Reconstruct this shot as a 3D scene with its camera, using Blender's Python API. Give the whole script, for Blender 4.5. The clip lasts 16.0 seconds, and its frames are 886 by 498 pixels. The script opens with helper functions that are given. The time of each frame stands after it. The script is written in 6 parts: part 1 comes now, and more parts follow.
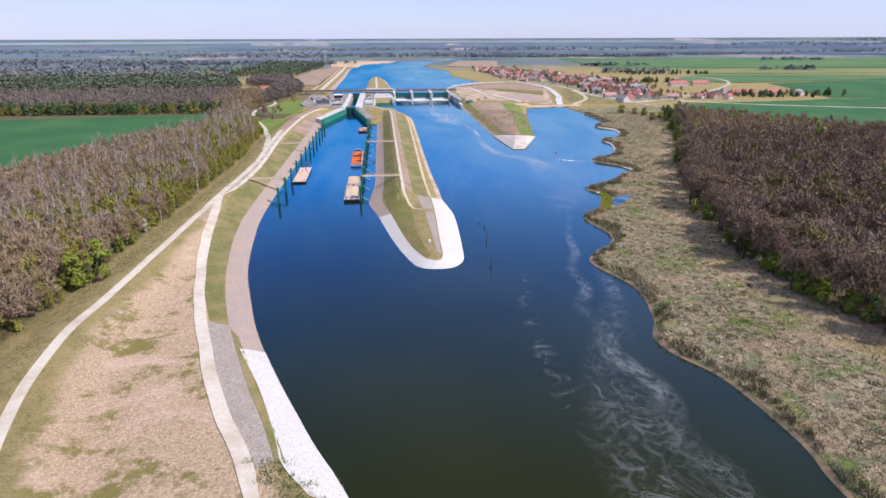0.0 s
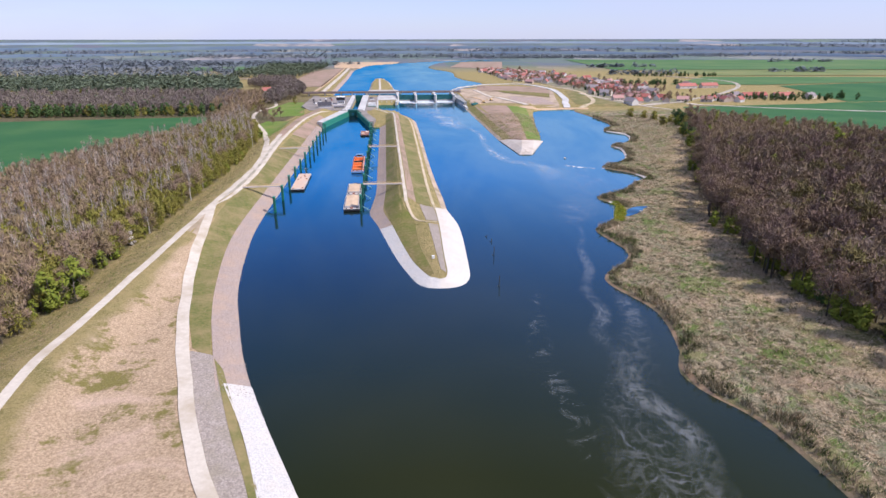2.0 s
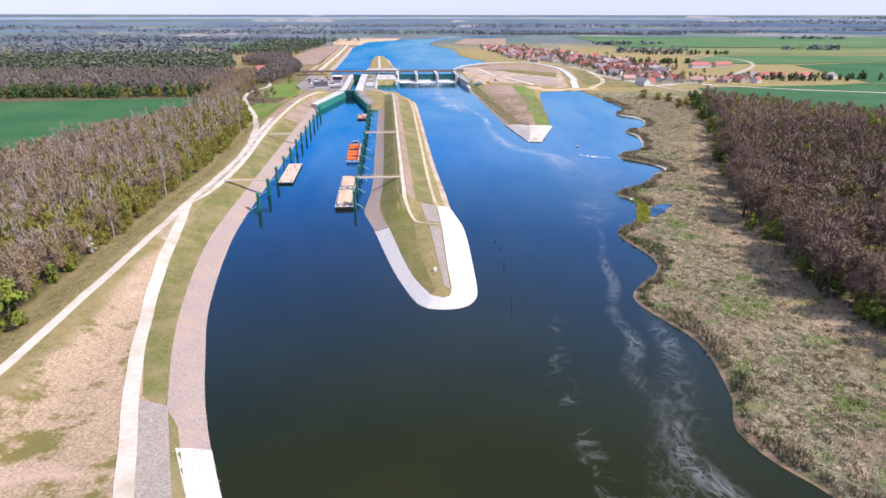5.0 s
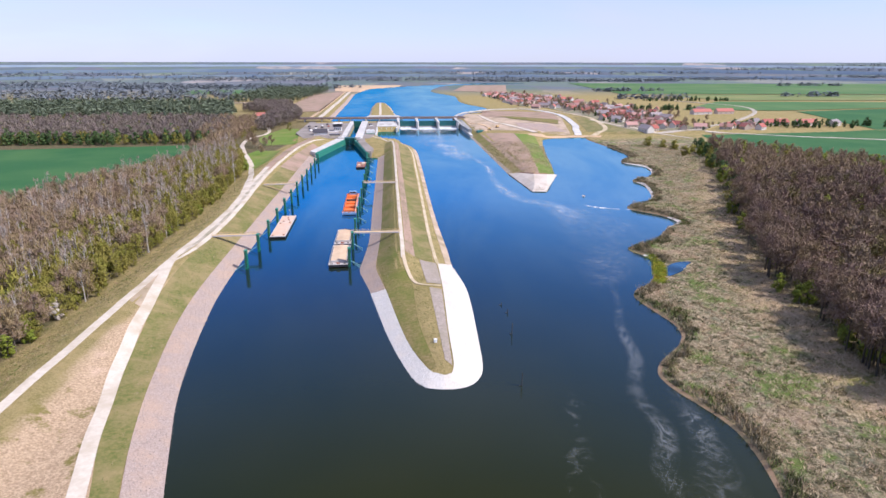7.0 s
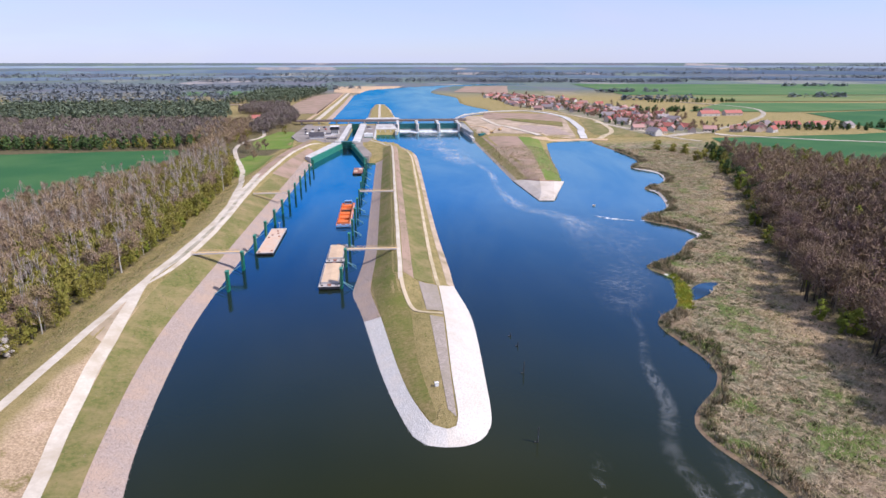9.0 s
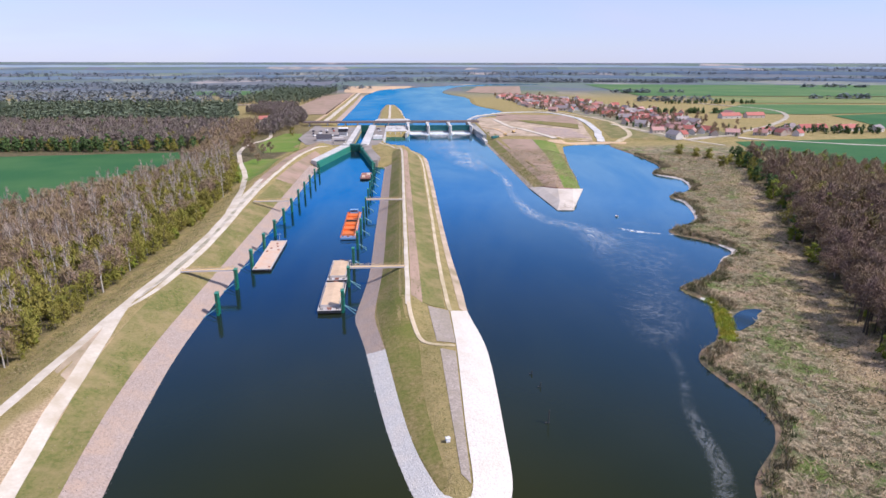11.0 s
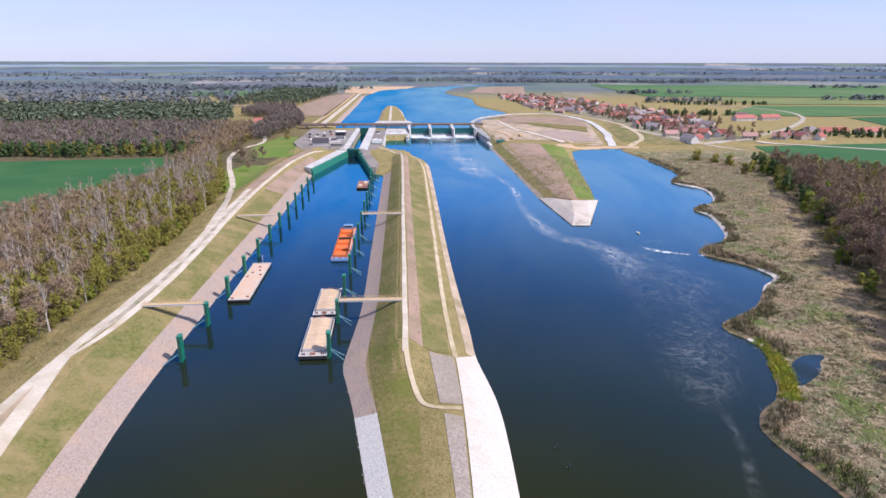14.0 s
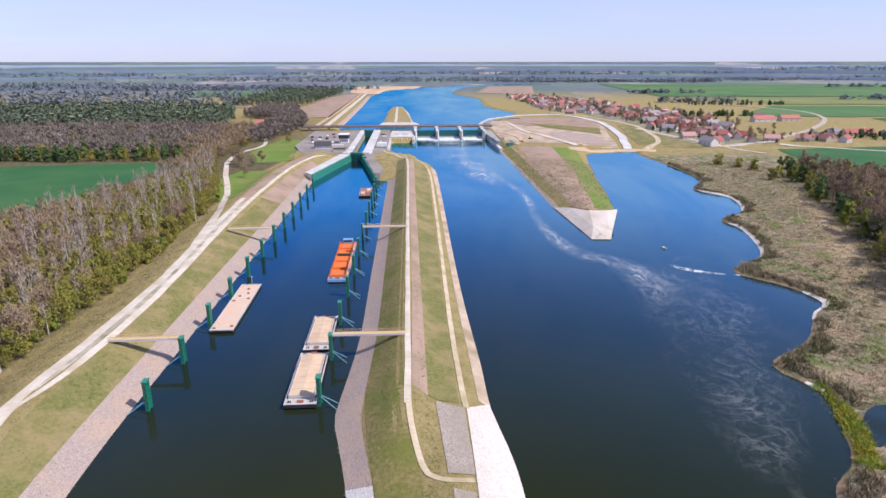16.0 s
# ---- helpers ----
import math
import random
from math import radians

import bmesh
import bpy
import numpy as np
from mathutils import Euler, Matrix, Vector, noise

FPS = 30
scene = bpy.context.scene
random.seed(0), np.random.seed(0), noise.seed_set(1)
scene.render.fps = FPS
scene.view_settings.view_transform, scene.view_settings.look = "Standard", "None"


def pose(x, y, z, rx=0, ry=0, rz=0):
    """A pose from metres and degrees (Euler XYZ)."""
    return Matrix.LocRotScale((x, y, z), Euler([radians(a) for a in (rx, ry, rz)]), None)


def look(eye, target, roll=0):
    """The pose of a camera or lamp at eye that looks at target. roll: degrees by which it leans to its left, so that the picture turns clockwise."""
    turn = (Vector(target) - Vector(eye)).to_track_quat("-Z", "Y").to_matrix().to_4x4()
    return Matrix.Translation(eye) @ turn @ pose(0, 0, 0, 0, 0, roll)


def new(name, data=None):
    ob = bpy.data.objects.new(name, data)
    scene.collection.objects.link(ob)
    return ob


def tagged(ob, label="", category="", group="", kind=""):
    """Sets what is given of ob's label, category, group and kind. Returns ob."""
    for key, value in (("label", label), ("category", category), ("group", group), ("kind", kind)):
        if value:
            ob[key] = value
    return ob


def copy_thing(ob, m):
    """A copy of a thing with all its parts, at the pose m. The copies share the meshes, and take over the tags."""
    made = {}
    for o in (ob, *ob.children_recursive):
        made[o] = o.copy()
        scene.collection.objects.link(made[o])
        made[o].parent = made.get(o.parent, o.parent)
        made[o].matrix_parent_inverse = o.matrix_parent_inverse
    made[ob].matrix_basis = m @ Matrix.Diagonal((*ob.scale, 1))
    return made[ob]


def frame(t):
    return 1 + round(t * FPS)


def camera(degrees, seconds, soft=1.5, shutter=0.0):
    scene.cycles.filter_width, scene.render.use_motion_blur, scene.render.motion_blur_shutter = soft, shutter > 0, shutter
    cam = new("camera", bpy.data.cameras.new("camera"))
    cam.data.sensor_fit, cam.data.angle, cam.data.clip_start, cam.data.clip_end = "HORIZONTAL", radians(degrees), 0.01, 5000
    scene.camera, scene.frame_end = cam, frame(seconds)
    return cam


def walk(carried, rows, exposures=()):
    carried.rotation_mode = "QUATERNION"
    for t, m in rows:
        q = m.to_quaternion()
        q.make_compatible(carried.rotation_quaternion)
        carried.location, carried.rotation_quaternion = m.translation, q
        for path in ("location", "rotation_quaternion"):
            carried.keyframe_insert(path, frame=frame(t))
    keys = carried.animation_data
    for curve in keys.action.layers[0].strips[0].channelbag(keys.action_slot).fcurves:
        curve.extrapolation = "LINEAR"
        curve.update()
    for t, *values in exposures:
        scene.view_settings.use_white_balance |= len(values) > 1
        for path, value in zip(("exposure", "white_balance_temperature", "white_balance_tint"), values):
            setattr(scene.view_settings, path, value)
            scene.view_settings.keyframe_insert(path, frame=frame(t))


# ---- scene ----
cam = camera(72.07, 16.0, soft=1.5)
PATH = [
    (0.0, pose(0.00, 0.00, 92.34, 70.736, 0.156, -5.500)),
    (0.5, pose(0.25, 4.55, 92.50, 70.736, 0.120, -5.524)),
    (1.0, pose(0.51, 9.22, 92.62, 70.730, 0.087, -5.447)),
    (1.5, pose(0.94, 14.18, 92.73, 70.775, 0.059, -5.289)),
    (2.0, pose(1.29, 19.11, 92.79, 70.798, 0.043, -5.118)),
    (2.5, pose(1.61, 24.43, 92.82, 70.792, 0.035, -4.952)),
    (3.0, pose(1.95, 30.35, 92.87, 70.803, -0.001, -4.943)),
    (3.5, pose(2.55, 37.67, 93.00, 70.876, -0.041, -4.912)),
    (5.8, pose(4.11, 63.43, 93.32, 67.947, -0.105, -4.988)),
    (6.0, pose(4.27, 65.72, 93.38, 68.593, -0.106, -4.964)),
    (6.5, pose(4.84, 71.61, 93.57, 71.136, -0.095, -4.928)),
    (7.0, pose(5.48, 77.77, 93.71, 72.749, -0.072, -4.881)),
    (7.5, pose(6.16, 85.99, 93.90, 72.792, -0.064, -4.862)),
    (8.0, pose(6.65, 93.76, 93.97, 72.796, -0.054, -4.841)),
    (8.5, pose(7.09, 99.81, 93.92, 72.796, -0.017, -4.854)),
    (9.0, pose(7.40, 105.59, 93.90, 72.795, 0.007, -4.848)),
    (11.5, pose(9.28, 139.90, 94.20, 72.765, -0.089, -3.653)),
    (12.0, pose(9.71, 147.30, 94.28, 72.773, -0.072, -3.633)),
    (12.5, pose(9.83, 153.44, 94.29, 72.722, -0.072, -3.646)),
    (13.0, pose(9.99, 159.19, 94.28, 72.742, -0.084, -3.648)),
    (13.5, pose(10.26, 164.78, 94.30, 72.744, -0.104, -3.636)),
    (14.0, pose(10.58, 170.37, 94.28, 72.743, -0.136, -3.604)),
    (14.5, pose(10.86, 176.09, 94.20, 72.732, -0.152, -3.599)),
    (15.0, pose(11.18, 184.16, 94.18, 72.714, -0.107, -3.548)),
    (15.5, pose(11.68, 194.15, 94.30, 72.760, -0.012, -3.140)),
    (16.0, pose(11.99, 200.22, 94.26, 72.699, 0.024, -2.960)),
]
walk(cam, PATH, [(0.0, 0.40, 6200, 14), (3.6, 0.40, 6200, 14), (5.8, 0.72, 6200, 14), (6.1, 0.70, 6200, 14), (6.6, 0.62, 6200, 14), (7.0, 0.52, 6200, 14), (7.5, 0.40, 6200, 14), (16.0, 0.40, 6200, 14)])

# ---- world, sun ----
SUN_TO = Vector((0.80, -0.36, 1.0)).normalized()
sun = new("sun", bpy.data.lights.new("sun", "SUN"))
sun.data.energy, sun.data.angle, sun.data.color = 3.9, radians(0.6), (1.0, 0.935, 0.87)
sun.matrix_world = look(SUN_TO * 400, (0, 0, 0))
world = bpy.data.worlds.new("world")
scene.world = world
world.use_nodes = True
_n, _l = world.node_tree.nodes, world.node_tree.links
sky = _n.new("ShaderNodeTexSky")
sky.sky_type, sky.sun_disc = "NISHITA", False
sky.sun_elevation, sky.sun_rotation = math.asin(SUN_TO.z), math.atan2(SUN_TO.x, SUN_TO.y)
sky.altitude, sky.air_density, sky.dust_density, sky.ozone_density = 100, 1.0, 0.25, 3.0
_n["Background"].inputs["Strength"].default_value = 0.10
_tint = _n.new("ShaderNodeMix")
_tint.data_type, _tint.blend_type = "RGBA", "MULTIPLY"
_tint.inputs[0].default_value = 1.0
_tint.inputs[7].default_value = (0.86, 0.92, 1.27, 1)
_l.new(sky.outputs["Color"], _tint.inputs[6])
# a thin high veil of cirrus, densest towards the horizon
_cirrus = _n.new("ShaderNodeTexNoise")
_cirrus.inputs["Scale"].default_value, _cirrus.inputs["Detail"].default_value = 2.2, 5
_cirrus.inputs["Distortion"].default_value = 0.5
_cirrus.texture_mapping.scale = (1.0, 1.0, 5.0)
_rise = _n.new("ShaderNodeTexGradient")
_rise.texture_mapping.mapping_x = "Z"
_thin = _n.new("ShaderNodeValToRGB")
for _k, (_p, _c) in zip((_thin.color_ramp.elements[0], _thin.color_ramp.elements[1], _thin.color_ramp.elements.new(0.12), _thin.color_ramp.elements.new(0.35)), ((0.0, 0.95), (1.0, 0.0), (0.12, 0.70), (0.35, 0.10))):
    _k.color = (_c, _c, _c, 1)
_l.new(_rise.outputs["Fac"], _thin.inputs["Fac"])
_streak = _n.new("ShaderNodeMapRange")
for _k, _c in zip(("From Min", "From Max", "To Min", "To Max"), (0.35, 0.65, 0.55, 1.0)):
    _streak.inputs[_k].default_value = _c
_l.new(_cirrus.outputs["Fac"], _streak.inputs["Value"])
_cover = _n.new("ShaderNodeMath")
_cover.operation = "MULTIPLY"
_l.new(_thin.outputs["Color"], _cover.inputs[0])
_l.new(_streak.outputs["Result"], _cover.inputs[1])
_veil = _n.new("ShaderNodeMix")
_veil.data_type = "RGBA"
_veil.inputs[7].default_value = (5.0, 5.35, 7.1, 1)
_l.new(_cover.outputs[0], _veil.inputs[0])
_l.new(_tint.outputs[2], _veil.inputs[6])
_l.new(_veil.outputs[2], _n["Background"].inputs["Color"])

# ---- materials ----
class Nodes:
    """A small helper to write a node material in a few lines."""

    def __init__(self, name, rough=0.9, metal=0.0, spec=0.3):
        self.m = bpy.data.materials.new(name)
        self.m.use_nodes = True
        self.t = self.m.node_tree
        self.b = self.t.nodes["Principled BSDF"]
        self.b.inputs["Roughness"].default_value = rough
        self.b.inputs["Metallic"].default_value = metal
        self.b.inputs["Specular IOR Level"].default_value = spec
        self.geo = self.t.nodes.new("ShaderNodeNewGeometry")
        self.pos = self.geo.outputs["Position"]

    def link(self, a, b):
        self.t.links.new(a, b)

    def scaled(self, sx, sy, sz):
        n = self.t.nodes.new("ShaderNodeVectorMath")
        n.operation = "MULTIPLY"
        self.link(self.pos, n.inputs[0])
        n.inputs[1].default_value = (sx, sy, sz)
        return n.outputs[0]

    def noise(self, scale, detail=4, rough=0.6, at=None, distort=0.0):
        n = self.t.nodes.new("ShaderNodeTexNoise")
        n.inputs["Scale"].default_value = scale
        n.inputs["Detail"].default_value = detail
        n.inputs["Roughness"].default_value = rough
        n.inputs["Distortion"].default_value = distort
        self.link(at or self.pos, n.inputs["Vector"])
        return n.outputs["Fac"]

    def cells(self, scale, at=None, out="Color", feature="F1"):
        n = self.t.nodes.new("ShaderNodeTexVoronoi")
        n.feature = feature
        n.inputs["Scale"].default_value = scale
        self.link(at or self.pos, n.inputs["Vector"])
        return n.outputs[out]

    def ramp(self, fac, *stops):
        n = self.t.nodes.new("ShaderNodeValToRGB")
        e = n.color_ramp.elements
        while len(e) < len(stops):
            e.new(0.5)
        for k, (p, c) in zip(e, stops):
            k.position = p
            k.color = (c, c, c, 1) if isinstance(c, (int, float)) else (*c, 1)
        self.link(fac, n.inputs["Fac"])
        return n.outputs["Color"]

    def mix(self, fac, a, b, mode="MIX"):
        n = self.t.nodes.new("ShaderNodeMix")
        n.data_type, n.blend_type = "RGBA", mode
        for k, v in ((0, fac), (6, a), (7, b)):
            if isinstance(v, (int, float)):
                n.inputs[k].default_value = v
            elif isinstance(v, tuple):
                n.inputs[k].default_value = (*v, 1)
            else:
                self.link(v, n.inputs[k])
        return n.outputs[2]

    def math(self, op, a, b=0.0):
        n = self.t.nodes.new("ShaderNodeMath")
        n.operation = op
        for k, v in ((0, a), (1, b)):
            if isinstance(v, (int, float)):
                n.inputs[k].default_value = v
            else:
                self.link(v, n.inputs[k])
        return n.outputs[0]

    def axis(self, k):
        n = self.t.nodes.new("ShaderNodeSeparateXYZ")
        self.link(self.pos, n.inputs[0])
        return n.outputs[k]

    def attr(self, name):
        n = self.t.nodes.new("ShaderNodeAttribute")
        n.attribute_name = name
        s = self.t.nodes.new("ShaderNodeSeparateColor")
        self.link(n.outputs["Color"], s.inputs[0])
        return s.outputs

    def random(self):
        return self.t.nodes.new("ShaderNodeObjectInfo").outputs["Random"]

    def island(self):
        return self.geo.outputs["Random Per Island"]

    def color(self, c):
        if isinstance(c, tuple):
            self.b.inputs["Base Color"].default_value = (*c, 1)
        else:
            self.link(c, self.b.inputs["Base Color"])
        return self

    def bump(self, height, strength=0.5, distance=0.3):
        n = self.t.nodes.new("ShaderNodeBump")
        n.inputs["Strength"].default_value = strength
        n.inputs["Distance"].default_value = distance
        self.link(height, n.inputs["Height"])
        self.link(n.outputs["Normal"], self.b.inputs["Normal"])
        return self


def mottled(name, a, b, c, small, large, rough=0.9, bump=0.5, depth=0.2, metal=0.0):
    """Two colours mixed by fine grain, and towards a third by broad patches."""
    n = Nodes(name, rough, metal)
    g = n.noise(small, 5, 0.65)
    base = n.mix(n.ramp(g, (0.3, 0.0), (0.7, 1.0)), a, b)
    n.color(n.mix(n.ramp(n.noise(large, 4, 0.6), (0.42, 0.0), (0.68, 1.0)), base, c))
    n.bump(g, bump, depth)
    return n.m


def stones(name, dark, light, scale, patch, rough=0.85):
    """Loose stones: cells of varied grey with dark gaps."""
    n = Nodes(name, rough)
    v = n.cells(scale)
    h = n.cells(scale, out="Distance")
    col = n.mix(n.ramp(v, (0.1, 0.0), (0.9, 1.0)), dark, light)
    col = n.mix(n.ramp(n.noise(0.12, 4), (0.45, 0.0), (0.65, 0.8)), col, patch)
    gap = n.ramp(h, (0.35, 1.0), (0.80, 0.80))
    n.color(n.mix(1.0, col, gap, "MULTIPLY"))
    n.bump(n.math("SUBTRACT", 1.0, h), 0.5, 0.15)
    return n.m


def leafy(name, a, b, c):
    """Foliage or twigs: each small piece its own shade, with broad drifts of colour from tree to tree."""
    n = Nodes(name, 0.85, spec=0.15)
    col = n.mix(n.island(), a, b)
    n.color(n.mix(n.ramp(n.noise(0.13, 3), (0.40, 0.0), (0.66, 0.85)), col, c))
    return n.m


def painted(name, col, rough=0.5, metal=0.0, wear=(0.25, 0.16, 0.10), amount=0.62):
    n = Nodes(name, rough, metal, 0.5)
    g = n.noise(0.9, 6, 0.7)
    shade = n.mix(n.ramp(n.noise(0.25, 3), (0.3, 0.0), (0.7, 1.0)), tuple(v * 0.82 for v in col), col)
    n.color(n.mix(n.ramp(g, (amount, 0.0), (amount + 0.1, 0.8)), shade, wear))
    n.bump(g, 0.15, 0.02)
    return n.m


M = {}
# ground: olive turf, with dry meadow, reed litter and wood floor by the land-cover plan, and field-like patches far
# out, tinted blue-grey for haze
_g = Nodes("turf_and_soil", 0.95, spec=0.1)
_fine, _mid, _big = _g.noise(1.6, 6, 0.7), _g.noise(0.16, 5, 0.65), _g.noise(0.02, 4, 0.6)
_cov = _g.attr("cover")
_turf = _g.mix(_g.ramp(_mid, (0.35, 0.0), (0.65, 1.0)), (0.16, 0.145, 0.04), (0.35, 0.265, 0.115))
_turf = _g.mix(_g.ramp(_fine, (0.38, 0.0), (0.62, 0.7)), _turf, (0.40, 0.31, 0.15))
_dry = _g.mix(_g.ramp(_fine, (0.36, 0.0), (0.62, 1.0)), (0.34, 0.235, 0.14), (0.63, 0.46, 0.30))
_dry = _g.mix(_g.ramp(_g.noise(0.075, 5, 0.7), (0.53, 0.0), (0.60, 0.9)), _dry, (0.20, 0.175, 0.045))
_dry = _g.mix(_g.ramp(_g.noise(0.045, 4, 0.6, distort=0.5), (0.56, 0.0), (0.70, 0.8)), _dry, (0.70, 0.50, 0.37))
_reed = _g.mix(_g.ramp(_g.noise(0.8, 6, 0.75), (0.30, 0.0), (0.62, 1.0)), (0.085, 0.07, 0.036), (0.48, 0.385, 0.25))
# dark gaps between reed clumps, their shade painted into the ground colour
_reed = _g.mix(_g.ramp(_g.noise(0.28, 5, 0.7, distort=0.8), (0.48, 0.0), (0.55, 0.9)), _reed, (0.075, 0.065, 0.032))
_reed = _g.mix(_g.ramp(_g.noise(0.11, 5, 0.7), (0.47, 0.0), (0.58, 0.65)), _reed, (0.20, 0.20, 0.125))
_reed = _g.mix(_g.ramp(_g.noise(0.055, 5, 0.7), (0.52, 0.0), (0.60, 0.85)), _reed, (0.13, 0.18, 0.04))
_reed = _g.mix(_g.ramp(_g.noise(0.035, 3, 0.5), (0.56, 0.0), (0.68, 0.6)), _reed, (0.44, 0.30, 0.20))
_floor = _g.mix(_g.ramp(_mid, (0.3, 0.0), (0.7, 1.0)), (0.075, 0.075, 0.032), (0.17, 0.13, 0.08))
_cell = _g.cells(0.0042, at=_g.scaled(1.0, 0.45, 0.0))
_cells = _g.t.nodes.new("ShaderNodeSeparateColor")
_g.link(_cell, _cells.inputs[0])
# patch colours lean to blue-grey: distance haze painted into the ground
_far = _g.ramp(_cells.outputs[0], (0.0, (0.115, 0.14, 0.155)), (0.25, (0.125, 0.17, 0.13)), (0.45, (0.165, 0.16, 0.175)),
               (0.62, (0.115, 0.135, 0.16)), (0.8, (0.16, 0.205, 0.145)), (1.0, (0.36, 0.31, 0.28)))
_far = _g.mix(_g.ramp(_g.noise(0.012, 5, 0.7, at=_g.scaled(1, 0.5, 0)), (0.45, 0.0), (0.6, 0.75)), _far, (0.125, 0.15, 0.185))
_c = _g.mix(_cov[0], _turf, _dry)
_c = _g.mix(_cov[1], _c, _reed)
_c = _g.mix(_cov[2], _c, _floor)
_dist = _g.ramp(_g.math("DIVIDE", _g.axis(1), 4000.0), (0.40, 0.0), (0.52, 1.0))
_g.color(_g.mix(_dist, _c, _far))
_lump = _g.math("MULTIPLY", _g.noise(0.24, 3, 0.55, distort=0.6), _g.math("MULTIPLY", _cov[1], 2.6))
_g.bump(_g.math("ADD", _g.noise(0.9, 6, 0.75), _lump), 1.0, 0.8)
M["ground"] = _g.m

M["grass"] = mottled("mown_grass", (0.09, 0.112, 0.022), (0.22, 0.185, 0.065), (0.29, 0.215, 0.10), 0.9, 0.085, bump=0.7)
M["bright_grass"] = mottled("fresh_grass", (0.095, 0.17, 0.018), (0.15, 0.21, 0.03), (0.19, 0.20, 0.05), 0.9, 0.05)
M["weedy"] = mottled("weedy_slope", (0.11, 0.105, 0.02), (0.31, 0.225, 0.10), (0.12, 0.138, 0.02), 0.9, 0.07, bump=0.9)
M["bare_soil"] = mottled("bare_soil", (0.31, 0.205, 0.15), (0.40, 0.275, 0.205), (0.23, 0.175, 0.105), 0.4, 0.05)
M["sand"] = mottled("orange_sand", (0.50, 0.33, 0.18), (0.62, 0.43, 0.26), (0.42, 0.31, 0.21), 0.5, 0.03)
M["shore"] = mottled("wet_tan_shore", (0.26, 0.165, 0.09), (0.36, 0.24, 0.145), (0.14, 0.12, 0.06), 0.6, 0.10)
M["spoil"] = mottled("tan_spoil", (0.42, 0.31, 0.22), (0.55, 0.42, 0.31), (0.28, 0.22, 0.13), 0.7, 0.08)
M["gravel_road"] = mottled("pale_gravel_road", (0.52, 0.45, 0.355), (0.63, 0.555, 0.455), (0.44, 0.36, 0.26), 0.7, 0.10, bump=0.3)
M["track"] = mottled("earth_track", (0.47, 0.37, 0.24), (0.60, 0.49, 0.35), (0.36, 0.29, 0.16), 0.8, 0.12, bump=0.3)
M["worn_strip"] = mottled("worn_gravel", (0.42, 0.36, 0.29), (0.53, 0.46, 0.38), (0.22, 0.20, 0.12), 0.6, 0.12)
M["crop"] = mottled("winter_wheat", (0.018, 0.088, 0.025), (0.030, 0.115, 0.028), (0.05, 0.13, 0.035), 0.5, 0.012, bump=0.3)
M["crop_far"] = mottled("green_crop", (0.05, 0.13, 0.035), (0.075, 0.16, 0.045), (0.12, 0.18, 0.06), 0.05, 0.005, bump=0.1)
M["rape"] = mottled("pale_crop", (0.17, 0.19, 0.06), (0.23, 0.23, 0.08), (0.11, 0.17, 0.05), 0.05, 0.006, bump=0.1)
M["riprap"] = stones("grey_riprap", (0.33, 0.25, 0.205), (0.44, 0.345, 0.29), 3.0, (0.45, 0.32, 0.235))
M["rubble"] = stones("brown_rubble", (0.27, 0.22, 0.18), (0.44, 0.37, 0.31), 2.4, (0.31, 0.26, 0.19))
M["white_stone"] = stones("fresh_white_stone", (0.53, 0.495, 0.45), (0.66, 0.62, 0.57), 2.6, (0.64, 0.57, 0.49))
M["cream_stone"] = stones("cream_limestone", (0.58, 0.53, 0.46), (0.68, 0.63, 0.555), 2.4, (0.60, 0.52, 0.43))
M["rock"] = mottled("white_rock", (0.50, 0.47, 0.43), (0.74, 0.70, 0.65), (0.62, 0.56, 0.49), 1.3, 0.3)
M["grey_rock"] = mottled("grey_rock", (0.25, 0.205, 0.175), (0.42, 0.35, 0.305), (0.36, 0.27, 0.21), 1.3, 0.3)
M["concrete"] = mottled("pale_concrete", (0.52, 0.49, 0.45), (0.64, 0.61, 0.57), (0.40, 0.38, 0.35), 0.8, 0.07, 0.8, 0.2, 0.05)
# stained concrete; its dark tone also paints the shaded lock chamber faces
M["wet_shade_concrete"] = mottled("stained_shade_concrete", (0.30, 0.29, 0.27), (0.42, 0.40, 0.37), (0.17, 0.18, 0.16), 0.6, 0.1, 0.6, 0.2, 0.05)
M["pale_slab"] = mottled("buff_concrete_slab", (0.50, 0.43, 0.36), (0.58, 0.51, 0.44), (0.44, 0.37, 0.30), 0.7, 0.09, 0.85, 0.2, 0.05)
M["paving"] = mottled("grey_paving", (0.25, 0.215, 0.19), (0.32, 0.275, 0.24), (0.20, 0.17, 0.14), 0.6, 0.05, 0.85, 0.2, 0.05)
M["asphalt"] = mottled("grey_asphalt", (0.17, 0.15, 0.14), (0.25, 0.23, 0.21), (0.32, 0.28, 0.24), 0.5, 0.05, 0.9, 0.1, 0.02)
M["green_steel"] = painted("green_painted_steel", (0.010, 0.165, 0.095), 0.45)
M["dark_green_steel"] = painted("dark_green_sheet_pile", (0.008, 0.10, 0.075), 0.5)
M["sheet_pile"] = painted("green_sheet_pile", (0.030, 0.22, 0.145), 0.55, amount=0.70)
M["teal_gate"] = painted("teal_gate_steel", (0.020, 0.155, 0.150), 0.5)
M["galvanised"] = painted("blue_grey_strut_steel", (0.16, 0.33, 0.36), 0.5, 0.3)
M["grating"] = mottled("yellow_ochre_grating", (0.56, 0.36, 0.13), (0.66, 0.45, 0.20), (0.58, 0.44, 0.28), 1.2, 0.2, 0.7)
M["pale_rail"] = painted("pale_pink_rail_paint", (0.62, 0.54, 0.50), 0.6)
